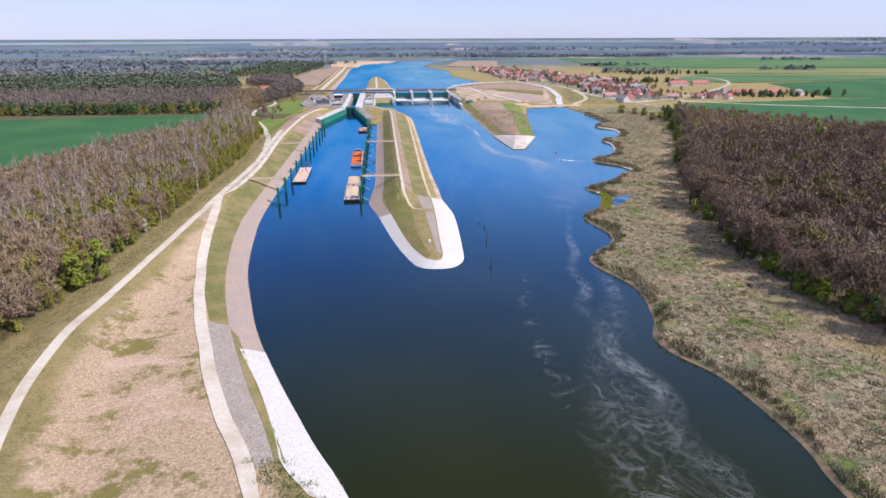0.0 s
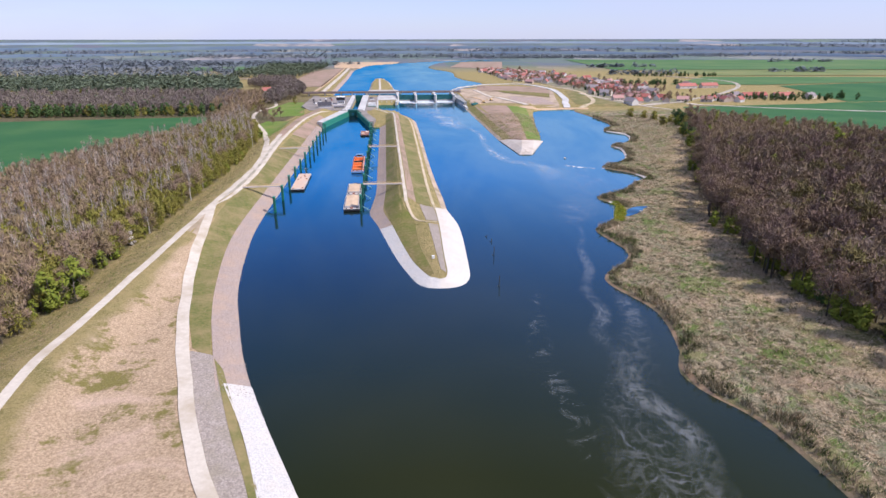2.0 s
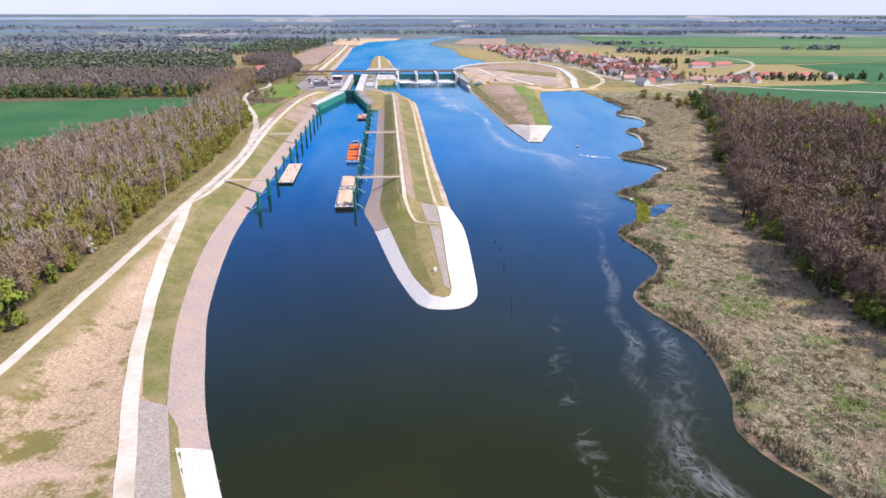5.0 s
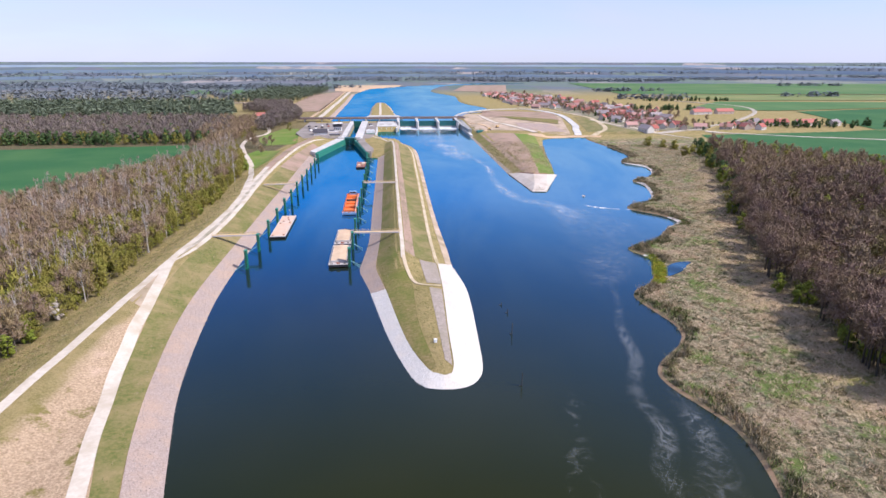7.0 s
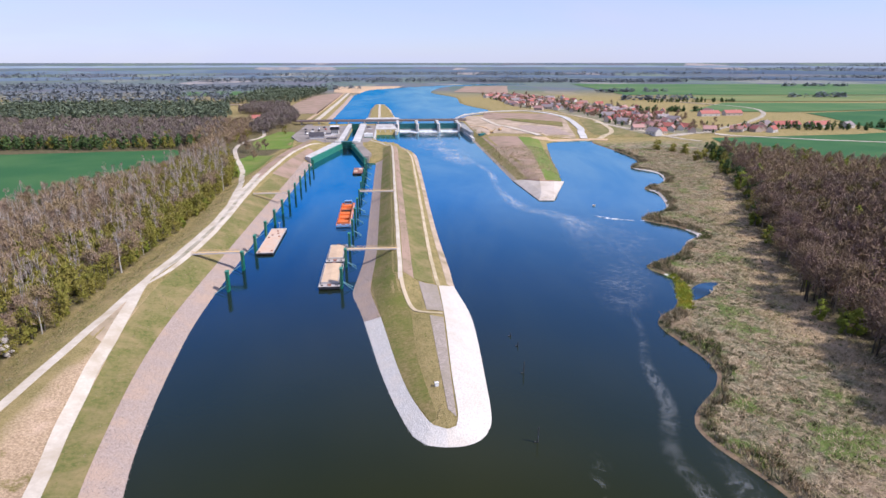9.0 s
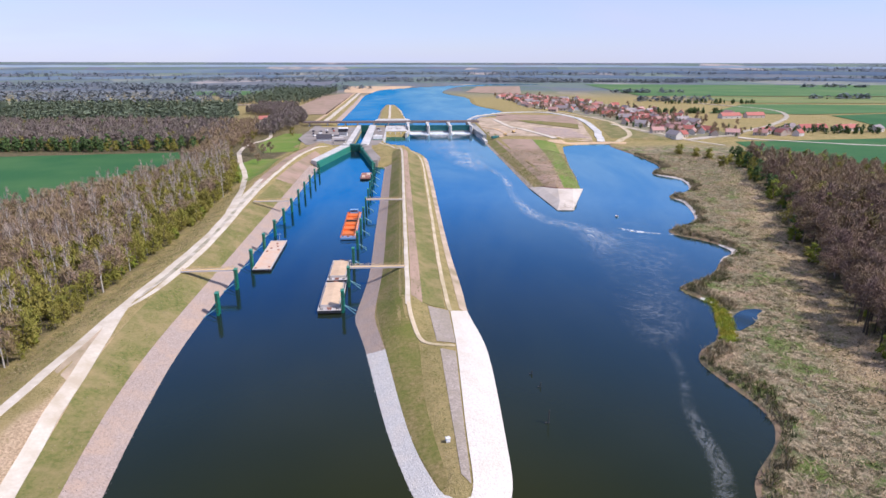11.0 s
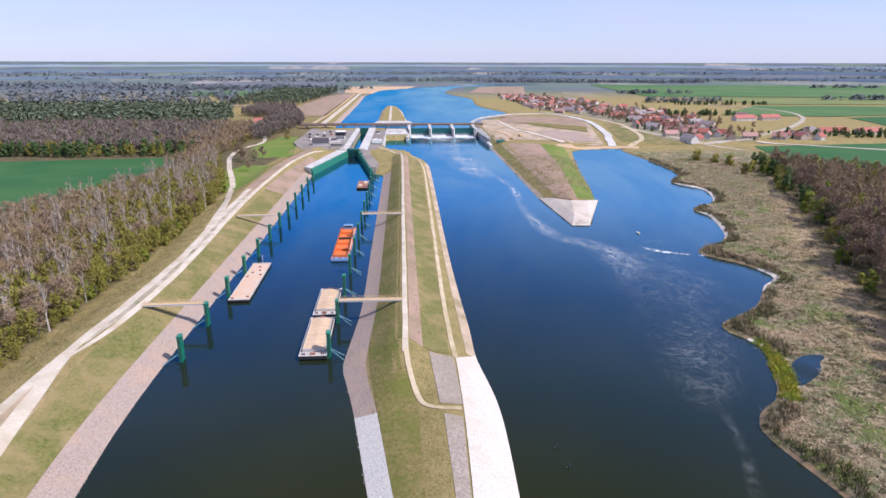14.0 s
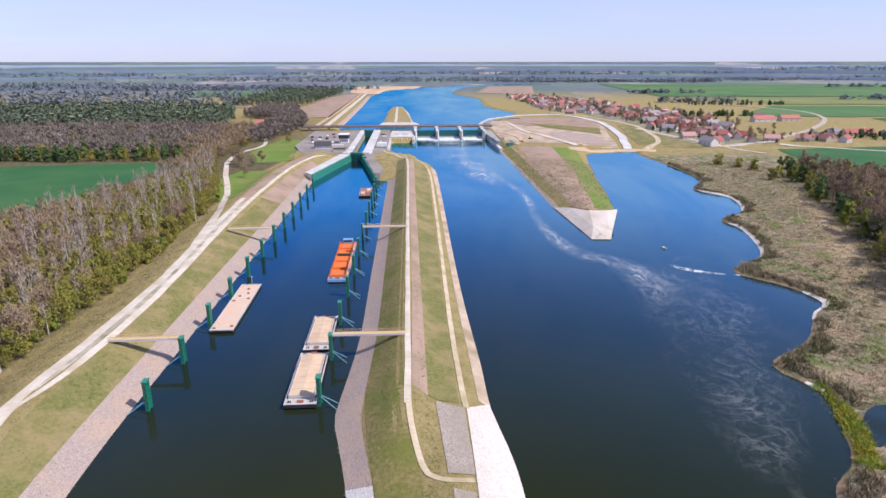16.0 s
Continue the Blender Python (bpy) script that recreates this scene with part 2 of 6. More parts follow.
M["wood_deck"] = mottled("salmon_plank_deck", (0.56, 0.37, 0.255), (0.66, 0.46, 0.33), (0.58, 0.46, 0.37), 0.8, 0.12, 0.8)
M["sand_load"] = mottled("tan_hatch_cover", (0.56, 0.40, 0.26), (0.64, 0.47, 0.31), (0.50, 0.35, 0.23), 0.5, 0.12, 0.8, 0.15)
M["orange_hold"] = painted("orange_red_lead_paint", (0.72, 0.175, 0.035), 0.6, amount=0.68)
M["blue_hull"] = painted("light_blue_hull_paint", (0.20, 0.36, 0.58), 0.45)
M["dark_hull"] = painted("black_brown_hull", (0.035, 0.028, 0.028), 0.5)
M["pale_coaming"] = painted("pale_grey_coaming", (0.55, 0.50, 0.46), 0.6, amount=0.58)
M["red_brown"] = painted("red_brown_deck", (0.36, 0.15, 0.10), 0.7, amount=0.55)
M["dark_metal"] = painted("dark_iron", (0.05, 0.045, 0.04), 0.6)
M["white_paint"] = painted("white_render", (0.78, 0.76, 0.72), 0.8, amount=0.75)
M["cream_paint"] = painted("cream_render", (0.62, 0.54, 0.42), 0.85, amount=0.75)
M["dark_roof"] = painted("dark_slate_roof", (0.055, 0.05, 0.06), 0.7, amount=0.8)
M["black_glass"] = painted("dark_window_glass", (0.02, 0.025, 0.03), 0.1, amount=0.95)
M["bridge_steel"] = painted("brown_bridge_parapet", (0.20, 0.135, 0.115), 0.6, amount=0.75)
M["birch_bark"] = mottled("white_birch_bark", (0.42, 0.38, 0.33), (0.58, 0.54, 0.48), (0.28, 0.25, 0.21), 1.5, 0.8)
M["bark"] = mottled("grey_brown_bark", (0.13, 0.10, 0.08), (0.24, 0.19, 0.15), (0.17, 0.15, 0.10), 1.5, 0.3)
M["dark_bark"] = mottled("dark_brown_bark", (0.045, 0.035, 0.03), (0.09, 0.07, 0.055), (0.07, 0.065, 0.04), 1.5, 0.3)
M["twig_brown"] = leafy("bare_brown_twigs", (0.235, 0.16, 0.115), (0.32, 0.225, 0.16), (0.29, 0.22, 0.10))
M["twig_grey"] = leafy("pale_grey_twigs", (0.29, 0.225, 0.18), (0.39, 0.315, 0.255), (0.32, 0.24, 0.17))
M["twig_purple"] = leafy("reddish_brown_buds", (0.13, 0.086, 0.072), (0.27, 0.178, 0.14), (0.20, 0.145, 0.07))
M["twig_mid"] = leafy("tan_twigs", (0.18, 0.128, 0.10), (0.30, 0.215, 0.165), (0.23, 0.175, 0.085))
M["twig_far"] = leafy("purple_brown_far_twigs", (0.18, 0.138, 0.125), (0.25, 0.195, 0.175), (0.20, 0.175, 0.12))
M["leaf_bud"] = leafy("olive_brown_buds", (0.14, 0.11, 0.045), (0.21, 0.165, 0.07), (0.16, 0.14, 0.045))
M["leaf_olive"] = leafy("olive_spring_leaves", (0.20, 0.17, 0.038), (0.29, 0.245, 0.062), (0.195, 0.20, 0.032))
M["leaf_green"] = leafy("fresh_green_leaves", (0.12, 0.16, 0.022), (0.21, 0.245, 0.035), (0.19, 0.20, 0.028))
M["leaf_dark"] = leafy("dark_green_leaves", (0.05, 0.09, 0.03), (0.085, 0.13, 0.045), (0.075, 0.12, 0.035))
M["leaf_rust"] = leafy("rust_orange_leaves", (0.24, 0.115, 0.04), (0.34, 0.17, 0.06), (0.28, 0.15, 0.05))
M["blossom"] = leafy("white_blossom", (0.50, 0.44, 0.40), (0.68, 0.62, 0.57), (0.40, 0.34, 0.27))
M["needle"] = leafy("pine_needles", (0.15, 0.185, 0.12), (0.21, 0.245, 0.16), (0.20, 0.24, 0.15))
# crown colour shifted to blue-grey, distance haze painted in
M["far_wood"] = leafy("far_wood_haze_tint", (0.165, 0.185, 0.215), (0.215, 0.235, 0.26), (0.19, 0.215, 0.20))
M["reed_dry"] = leafy("dry_reed", (0.22, 0.175, 0.10), (0.42, 0.34, 0.215), (0.38, 0.27, 0.16))
M["reed_pale"] = leafy("pale_bleached_reed", (0.46, 0.37, 0.235), (0.64, 0.53, 0.36), (0.56, 0.41, 0.26))
M["reed_green"] = leafy("green_sedge", (0.095, 0.125, 0.030), (0.20, 0.21, 0.08), (0.13, 0.17, 0.03))
M["reed_dark"] = leafy("dark_reed", (0.075, 0.068, 0.034), (0.15, 0.13, 0.07), (0.09, 0.11, 0.038))
# aerial haze painted in: blue-grey base colours with a weak blue glow
_h = Nodes("painted_haze", 1.0, spec=0.0)
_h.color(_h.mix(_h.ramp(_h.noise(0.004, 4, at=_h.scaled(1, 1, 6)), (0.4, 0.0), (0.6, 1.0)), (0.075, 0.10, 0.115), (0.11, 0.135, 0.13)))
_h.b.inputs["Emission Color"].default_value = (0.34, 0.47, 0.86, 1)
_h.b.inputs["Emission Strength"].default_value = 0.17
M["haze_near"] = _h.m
_h = Nodes("pale_painted_haze", 1.0, spec=0.0)
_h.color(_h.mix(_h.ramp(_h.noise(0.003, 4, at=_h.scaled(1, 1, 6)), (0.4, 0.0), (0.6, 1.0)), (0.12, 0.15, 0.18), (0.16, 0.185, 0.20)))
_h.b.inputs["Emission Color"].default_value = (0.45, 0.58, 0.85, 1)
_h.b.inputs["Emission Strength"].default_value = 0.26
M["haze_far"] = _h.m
M["pale_sand"] = mottled("bleached_sand_and_scum", (0.66, 0.58, 0.49), (0.80, 0.74, 0.66), (0.52, 0.42, 0.32), 0.5, 0.12)
M["plots"] = mottled("garden_plots", (0.15, 0.155, 0.07), (0.25, 0.22, 0.14), (0.33, 0.27, 0.20), 0.08, 0.025)
M["lily"] = leafy("yellow_orange_marsh_plants", (0.34, 0.33, 0.03), (0.52, 0.36, 0.06), (0.20, 0.34, 0.03))
for k, (a, b) in {"roof_red": ((0.33, 0.095, 0.075), (0.45, 0.17, 0.135)), "roof_pink": ((0.38, 0.21, 0.18), (0.48, 0.28, 0.24)),
                  "roof_grey": ((0.24, 0.20, 0.20), (0.36, 0.31, 0.30))}.items():
    _r = Nodes(k, 0.85)
    _r.color(_r.mix(_r.random(), a, b)).bump(_r.noise(2.0), 0.3, 0.05)
    M[k] = _r.m
_r = Nodes("house_walls", 0.9)
_r.color(_r.ramp(_r.random(), (0.0, (0.62, 0.57, 0.50)), (0.4, (0.50, 0.40, 0.32)), (0.7, (0.70, 0.67, 0.62)), (1.0, (0.36, 0.26, 0.21))))
M["house_wall"] = _r.m

# river water: a dark silty body under a blue-tinged mirror that grows towards grazing view
_w = Nodes("river_water", 0.9, spec=0.0)
_silt = _w.ramp(_w.noise(0.006, 3), (0.4, 0.0), (0.65, 1.0))
_w.color(_w.mix(_silt, (0.015, 0.020, 0.010), (0.024, 0.027, 0.012)))
_rip = _w.t.nodes.new("ShaderNodeBump")
_rip.inputs["Strength"].default_value, _rip.inputs["Distance"].default_value = 0.10, 0.25
_w.link(_w.noise(0.55, 5, 0.65, at=_w.scaled(1.0, 0.6, 1.0)), _rip.inputs["Height"])
_gl = _w.t.nodes.new("ShaderNodeBsdfGlossy")
_gl.inputs["Roughness"].default_value = 0.08
# streaks in the gloss colour stand in for wind-ruffled reflections
_sky_mix = _w.ramp(_w.noise(0.012, 5, 0.65, at=_w.scaled(1.0, 0.35, 1.0), distort=0.6), (0.38, 0.0), (0.66, 1.0))
# painted reflection: gloss bluer on the sheltered canal, paler on open river and cove
_open = _w.ramp(_w.math("DIVIDE", _w.math("ADD", _w.axis(0), 40.0), 200.0), (0.14, 0.0), (0.66, 1.0))
_sky_mix = _w.math("ADD", _w.math("MULTIPLY", _sky_mix, 0.45), _w.math("MULTIPLY", _open, 0.55))
_w.link(_w.mix(_sky_mix, (0.04, 0.50, 0.92), (0.54, 0.88, 1.0)), _gl.inputs["Color"])
_fr = _w.t.nodes.new("ShaderNodeFresnel")
_fr.inputs["IOR"].default_value = 1.45
_w.link(_rip.outputs["Normal"], _gl.inputs["Normal"])
_w.link(_rip.outputs["Normal"], _fr.inputs["Normal"])
_mx = _w.t.nodes.new("ShaderNodeMixShader")
_amt = _w.math("MINIMUM", _w.math("SUBTRACT", _w.math("MULTIPLY", _fr.outputs[0], 2.75), 0.14), 0.70)
_w.t.nodes[_amt.node.name].use_clamp = True
_w.link(_amt, _mx.inputs[0])
_w.link(_w.b.outputs[0], _mx.inputs[1])
_w.link(_gl.outputs[0], _mx.inputs[2])
_w.link(_mx.outputs[0], _w.t.nodes["Material Output"].inputs["Surface"])
M["water"] = _w.m


def froth(name, scale, lo, hi, stretch=(1, 1, 1), strength=1.0):
    """Broken foam: opaque white only along torn threads."""
    n = Nodes(name, 0.8)
    n.color((0.80, 0.82, 0.82))
    v = n.noise(scale, 6, 0.72, at=n.scaled(*stretch), distort=1.6)
    edge = n.attr("edge")[0]
    a = n.math("MULTIPLY", n.ramp(v, (lo, 0.0), (hi, strength)), edge)
    n.link(a, n.b.inputs["Alpha"])
    return n.m


def threads(name, scale, width, strength, stretch=(1, 1, 1), twist=1.5):
    """Foam drawn out into thin marbled threads, in drifts."""
    n = Nodes(name, 0.8)
    n.color((0.80, 0.82, 0.82))
    at = n.scaled(*stretch)
    a = n.math("ABSOLUTE", n.math("SUBTRACT", n.noise(scale, 5, 0.6, at=at, distort=twist), 0.5))
    b = n.math("ABSOLUTE", n.math("SUBTRACT", n.noise(scale * 2.3, 4, 0.6, at=at, distort=twist), 0.5))
    line = n.math("MAXIMUM", n.ramp(a, (0.0, strength), (width, 0.0)), n.ramp(b, (0.0, strength * 0.6), (width, 0.0)))
    drift = n.ramp(n.noise(scale * 0.5, 4, 0.65, at=at), (0.40, 0.08), (0.60, 1.0))
    veil = n.math("ADD", n.math("MULTIPLY", line, drift), n.math("MULTIPLY", drift, strength * 0.06))
    n.link(n.math("MULTIPLY", veil, n.attr("edge")[0]), n.b.inputs["Alpha"])
    return n.m


M["thread_foam"] = threads("marbled_foam", 0.06, 0.03, 0.15, (1, 0.75, 1), 2.4)
M["thread_weir"] = threads("tailwater_threads", 0.07, 0.04, 0.5, (1, 0.6, 1), 2.2)
M["thread_streak"] = threads("streak_threads", 0.085, 0.05, 0.17, (1, 0.7, 1), 2.6)
M["spill"] = mottled("white_water", (0.62, 0.66, 0.68), (0.84, 0.86, 0.86), (0.45, 0.53, 0.57), 0.5, 0.15, 0.6, 0.8, 0.5)
M["foam_dense"] = froth("weir_foam", 0.12, 0.42, 0.58, (1, 0.5, 1), 0.8)
M["foam_thin"] = froth("thin_foam", 0.09, 0.53, 0.70, strength=0.13)

# ---- building helpers ----
def mesh_of(name, verts, faces, mat):
    me = bpy.data.meshes.new(name)
    me.from_pydata([tuple(v) for v in verts], [], [tuple(f) for f in faces])
    for m in (mat if isinstance(mat, (list, tuple)) else [mat]):
        me.materials.append(m)
    return me


def fast_mesh(name, verts, polys, mats, slots=None, smooth=False):
    """A mesh from arrays: verts (n, 3), polys (m, 3 or 4)."""
    me = bpy.data.meshes.new(name)
    verts, polys = np.asarray(verts, np.float32), np.asarray(polys, np.int32)
    m, k = polys.shape
    me.vertices.add(len(verts))
    me.vertices.foreach_set("co", verts.ravel())
    me.loops.add(m * k)
    me.loops.foreach_set("vertex_index", polys.ravel())
    me.polygons.add(m)
    me.polygons.foreach_set("loop_start", np.arange(0, m * k, k, dtype=np.int32))
    for mat in mats:
        me.materials.append(mat)
    if slots is not None:
        me.polygons.foreach_set("material_index", np.asarray(slots, np.int32))
    me.polygons.foreach_set("use_smooth", np.full(m, smooth))
    me.update(calc_edges=True)
    me.validate()
    return me


class Solid:
    """Collects boxes, prisms and tubes into one mesh."""

    def __init__(self):
        self.v, self.f = [], []

    def add(self, verts, faces):
        n = len(self.v)
        self.v += [tuple(p) for p in verts]
        self.f += [tuple(i + n for i in f) for f in faces]
        return self

    def box(self, x0, x1, y0, y1, z0, z1, cut=0.0):
        """A box; cut chamfers its top edges."""
        c = min(cut, (x1 - x0) * 0.4, (y1 - y0) * 0.4)
        if c <= 0:
            v = [(x, y, z) for z in (z0, z1) for x, y in ((x0, y0), (x1, y0), (x1, y1), (x0, y1))]
            return self.add(v, [(3, 2, 1, 0), (4, 5, 6, 7), (0, 1, 5, 4), (1, 2, 6, 5), (2, 3, 7, 6), (3, 0, 4, 7)])
        v = [(x, y, z) for z, i in ((z0, 0), (z1 - c, 0), (z1, c)) for x, y in ((x0 + i, y0 + i), (x1 - i, y0 + i), (x1 - i, y1 - i), (x0 + i, y1 - i))]
        f = [(3, 2, 1, 0), (8, 9, 10, 11)]
        for b in (0, 4):
            f += [(b + i, b + (i + 1) % 4, b + 4 + (i + 1) % 4, b + 4 + i) for i in range(4)]
        return self.add(v, f)

    def prism(self, outline, z0, z1):
        n = len(outline)
        v = [(x, y, z0) for x, y in outline] + [(x, y, z1) for x, y in outline]
        return self.add(v, [tuple(range(n - 1, -1, -1)), tuple(range(n, 2 * n))] + [(i, (i + 1) % n, n + (i + 1) % n, n + i) for i in range(n)])

    def tube(self, a, b, r0, r1=None, sides=6):
        a, b = Vector(a), Vector(b)
        r1 = r0 if r1 is None else r1
        q = (b - a).to_track_quat("Z", "Y")
        v = [p + q @ Vector((r * math.cos(2 * math.pi * i / sides), r * math.sin(2 * math.pi * i / sides), 0)) for p, r in ((a, r0), (b, r1)) for i in range(sides)]
        return self.add(v, [tuple(range(sides - 1, -1, -1)), tuple(range(sides, 2 * sides))] + [(i, (i + 1) % sides, sides + (i + 1) % sides, sides + i) for i in range(sides)])

    def mesh(self, name, mat):
        return mesh_of(name, self.v, self.f, mat)


def part(name, solid, material, parent, label="", at=None):
    ob = new(name, solid if isinstance(solid, bpy.types.Mesh) else solid.mesh(name, material))
    ob.parent = parent
    if at is not None:
        ob.matrix_basis = at
    return tagged(ob, label)


def thing(name, label, category, at=(0, 0, 0), turn=0, group="", kind=""):
    ob = new(name)
    ob.matrix_basis = pose(*at, 0, 0, turn)
    return tagged(ob, label, category, group, kind)


def glide(points, step=3.0):
    """A smooth line through the points, in even steps."""
    p = np.array(points, float)
    p = np.vstack([2 * p[0] - p[1], p, 2 * p[-1] - p[-2]])
    out = []
    for i in range(1, len(p) - 2):
        n = max(2, int(np.linalg.norm(p[i + 1] - p[i]) / step))
        t = np.linspace(0, 1, n, endpoint=False)[:, None]
        a, b, c, d = p[i - 1:i + 3]
        out.append(0.5 * (2 * b + (c - a) * t + (2 * a - 5 * b + 4 * c - d) * t ** 2 + (3 * b - a - 3 * c + d) * t ** 3))
    return np.vstack(out + [p[-2:-1]])


# ---- the plan: shores ----
LEFT_SHORE = glide([(40, -400), (34, 0), (12, 60), (-5, 94), (-18, 122), (-26, 139), (-36, 163), (-45, 188), (-52, 214), (-59, 244), (-65, 290), (-68, 335),
                    (-68, 420), (-68, 560), (-68, 690)], 6)
ISLAND_SHORE = np.vstack([glide([(-7, 690), (-7, 560), (-7, 470), (-7, 397), (-10, 349), (-9, 342), (-4, 318), (4, 272), (12, 242), (16, 239)], 4),
                          glide([(21, 238), (27, 239), (32, 246), (34, 268), (36, 318), (33, 350), (33, 375), (32, 430), (32, 503), (33, 645), (32, 743), (21, 791), (0, 806), (-12, 830)], 6)])
SPIT_SHORE = np.array([(105, 935), (107, 880), (107, 720), (106, 580), (110, 515), (121, 515), (124, 525), (141, 572), (152, 620), (164, 690), (180, 770), (192, 822)])
RIGHT_SHORE = glide([(205, 832), (228, 838), (252, 838), (247, 816), (251, 731), (246, 678), (226, 645), (238, 615), (226, 575), (201, 553), (203, 533), (188, 485), (161, 461),
                     (174, 440), (178, 421), (168, 412), (150, 388), (127, 371), (133, 354), (127, 338), (119, 322), (105, 307), (109, 276), (104, 262), (87, 241), (95, 210), (90, 181),
                     (84, 169), (87, 157), (94, 143), (97, 113), (95, 96), (100, 50), (118, -60), (150, -400)], 5)
LOWER_WATER = np.vstack([LEFT_SHORE, [(-47, 792), (-47, 1008), (-36, 1008), (-36, 792), (-20, 694)], ISLAND_SHORE, [(-12, 926), (17, 926), (17, 1007), (103, 1007)], SPIT_SHORE, RIGHT_SHORE])
UPPER_WATER = np.vstack([[(-84, 1016), (-84, 1141), (-84, 1426)], glide([(-88, 1763), (-72, 1980), (-50, 2109), (75, 2297), (250, 2470), (520, 2640), (900, 2700)], 60),
                         glide([(900, 2600), (520, 2520), (300, 2400), (200, 2290), (127, 1937), (170, 1680), (160, 1480), (166, 1383), (191, 1245), (128, 1156), (106, 1060)], 40), [(106, 1016)]])
UPPER_ISLE = np.array([(-30, 1090), (20, 1090), (14, 1140), (8, 1300), (-4, 1420), (-24, 1420), (-30, 1300)])
DIKE_ROAD = glide([(-40, -60), (-62, 50), (-80, 100), (-88, 126), (-95, 151), (-97, 173), (-96, 205), (-95, 249), (-94, 294), (-93, 350), (-91, 400), (-91, 450), (-94, 500),
                   (-96, 560), (-96, 624), (-94, 704), (-85, 765), (-80, 800)], 5)


def inside(px, py, poly):
    hit = np.zeros(px.shape, bool)
    for (x0, y0), (x1, y1) in zip(poly, np.roll(poly, -1, 0)):
        if y0 != y1:
            hit ^= ((y0 > py) != (y1 > py)) & (px < (x1 - x0) * (py - y0) / (y1 - y0) + x0)
    return hit


def away(px, py, line, closed=False):
    best = np.full(px.shape, 1e18)
    ends = np.roll(line, -1, 0) if closed else line[1:]
    for (x0, y0), (x1, y1) in zip(line, ends):
        dx, dy = x1 - x0, y1 - y0
        t = np.clip(((px - x0) * dx + (py - y0) * dy) / (dx * dx + dy * dy + 1e-9), 0, 1)
        best = np.minimum(best, (px - x0 - t * dx) ** 2 + (py - y0 - t * dy) ** 2)
    return np.sqrt(best)


def step01(v, a, b):
    t = np.clip((v - a) / (b - a), 0, 1)
    return t * t * (3 - 2 * t)


EYE_Z = 94.0


def land(px, py):
    """Height of the ground, and its land cover: dry meadow, reed bed, wood floor."""
    wob = np.sin(px * 0.11 + 1.3) * np.cos(py * 0.083) + 0.5 * np.sin(px * 0.31 + py * 0.27)
    d = away(px, py, LOWER_WATER, True)
    wet = inside(px, py, LOWER_WATER)
    sd = np.where(wet, -d, d)
    du = away(px, py, UPPER_WATER, True)
    su = np.where(inside(px, py, UPPER_WATER), -du, du)
    isle = inside(px, py, UPPER_ISLE)
    su = np.where(isle, away(px, py, UPPER_ISLE, True), su)
    right = step01(px, 62, 66) * step01(-py, -870, -840) * (1 - inside(px, py, np.array([(100, 500), (170, 500), (200, 828), (200, 950), (100, 950)])))
    island = inside(px, py, np.array([(-20, 230), (40, 230), (40, 930), (-20, 930)]))
    spit = inside(px, py, np.array([(100, 500), (150, 500), (200, 828), (200, 960), (100, 960)]))
    left = (px < -12) & ~island
    # banks
    slope = np.clip(sd * 0.43, -5, 3.0)
    z = slope + np.clip((sd - 7) * 0.1, 0, 1.0) + 0.12 * wob * step01(sd, 6, 20)
    reed_z = np.clip(sd * 0.5, -5, 0.9) + np.clip((sd - 3) * 0.02, 0, 1.6) + 0.18 * wob * step01(sd, 1, 8)
    z = np.where(right > 0.5, reed_z, z)
    crest = np.interp(px, [-1, 7.5, 11, 17], [0, 1, 1, 0]) * 4.4 * step01(py, 310, 347) * step01(-py, -800, -740)
    z = np.where(island, slope + np.clip((sd - 6.5) * 0.15, 0, 1.6) + crest * step01(sd, 5, 8), z)
    z = np.where(spit, np.clip(sd * 0.3, -5, 5.0) + np.clip((sd - 16) * 0.06, 0, 1.0), z)
    dd = away(px, py, DIKE_ROAD)
    dike = 8.6 * step01(py, -60, 60) - np.clip(dd - 5, 0, 60) * 0.38
    z = np.where(left, np.maximum(z, np.where(sd > 6.5, np.minimum(dike, 3 + (sd - 6.5) * 0.5), -9)), z)
    # the lock's platform, and the higher land upstream
    deck = step01(py, 770, 800) * step01(-py, -1100, -1060) * step01(px, -125, -100) * step01(-px, -20, -14)
    z = np.where((sd > 0.5) & (deck > 0), np.maximum(z, 6.0 * deck), z)
    up = step01(py, 940, 1060) * (1 - (px > 15) * (px < 105) * (py < 1009)) * (1 - (px > -48) * (px < -35) * (py < 1009))
    z = np.where(py > 930, z * (1 - up) + up * (5.0 + np.clip(su * 0.35, -3, 1.8)), z)
    # beyond 2.5 km the plain is drawn together and lifted to the horizon
    r = np.hypot(px, py - 100)
    s = np.clip((r - 2500) / 2380, 0, 1.02)
    z = np.where(r > 2500, 6.8 * (1 - s) + EYE_Z - EYE_Z * r * (1 - s) / 2500 - 22 * s, z)
    axis = np.interp(py, DIKE_ROAD[:, 1], DIKE_ROAD[:, 0])
    meadow = left * (px > axis) * step01(-py, -350, -310) * step01(dd + 1.2 * wob, 5.5, 9) * step01(sd, 10, 14)
    reeds = right * step01(sd, 0.0, 2.0) * step01(-px, -420, -340) * step01(-py, -830, -780)
    wood = np.maximum(step01(-px, 103, 112) * step01(-py, -1400, -700) * step01(dd, 18, 24) * (px < -90), right * step01(px - np.interp(py, [60, 150, 185, 215, 240, 280, 300, 370, 480, 650], [178, 162, 152, 150, 153, 160, 165, 188, 234, 312]), -2, 5) * step01(-py, -640, -600))
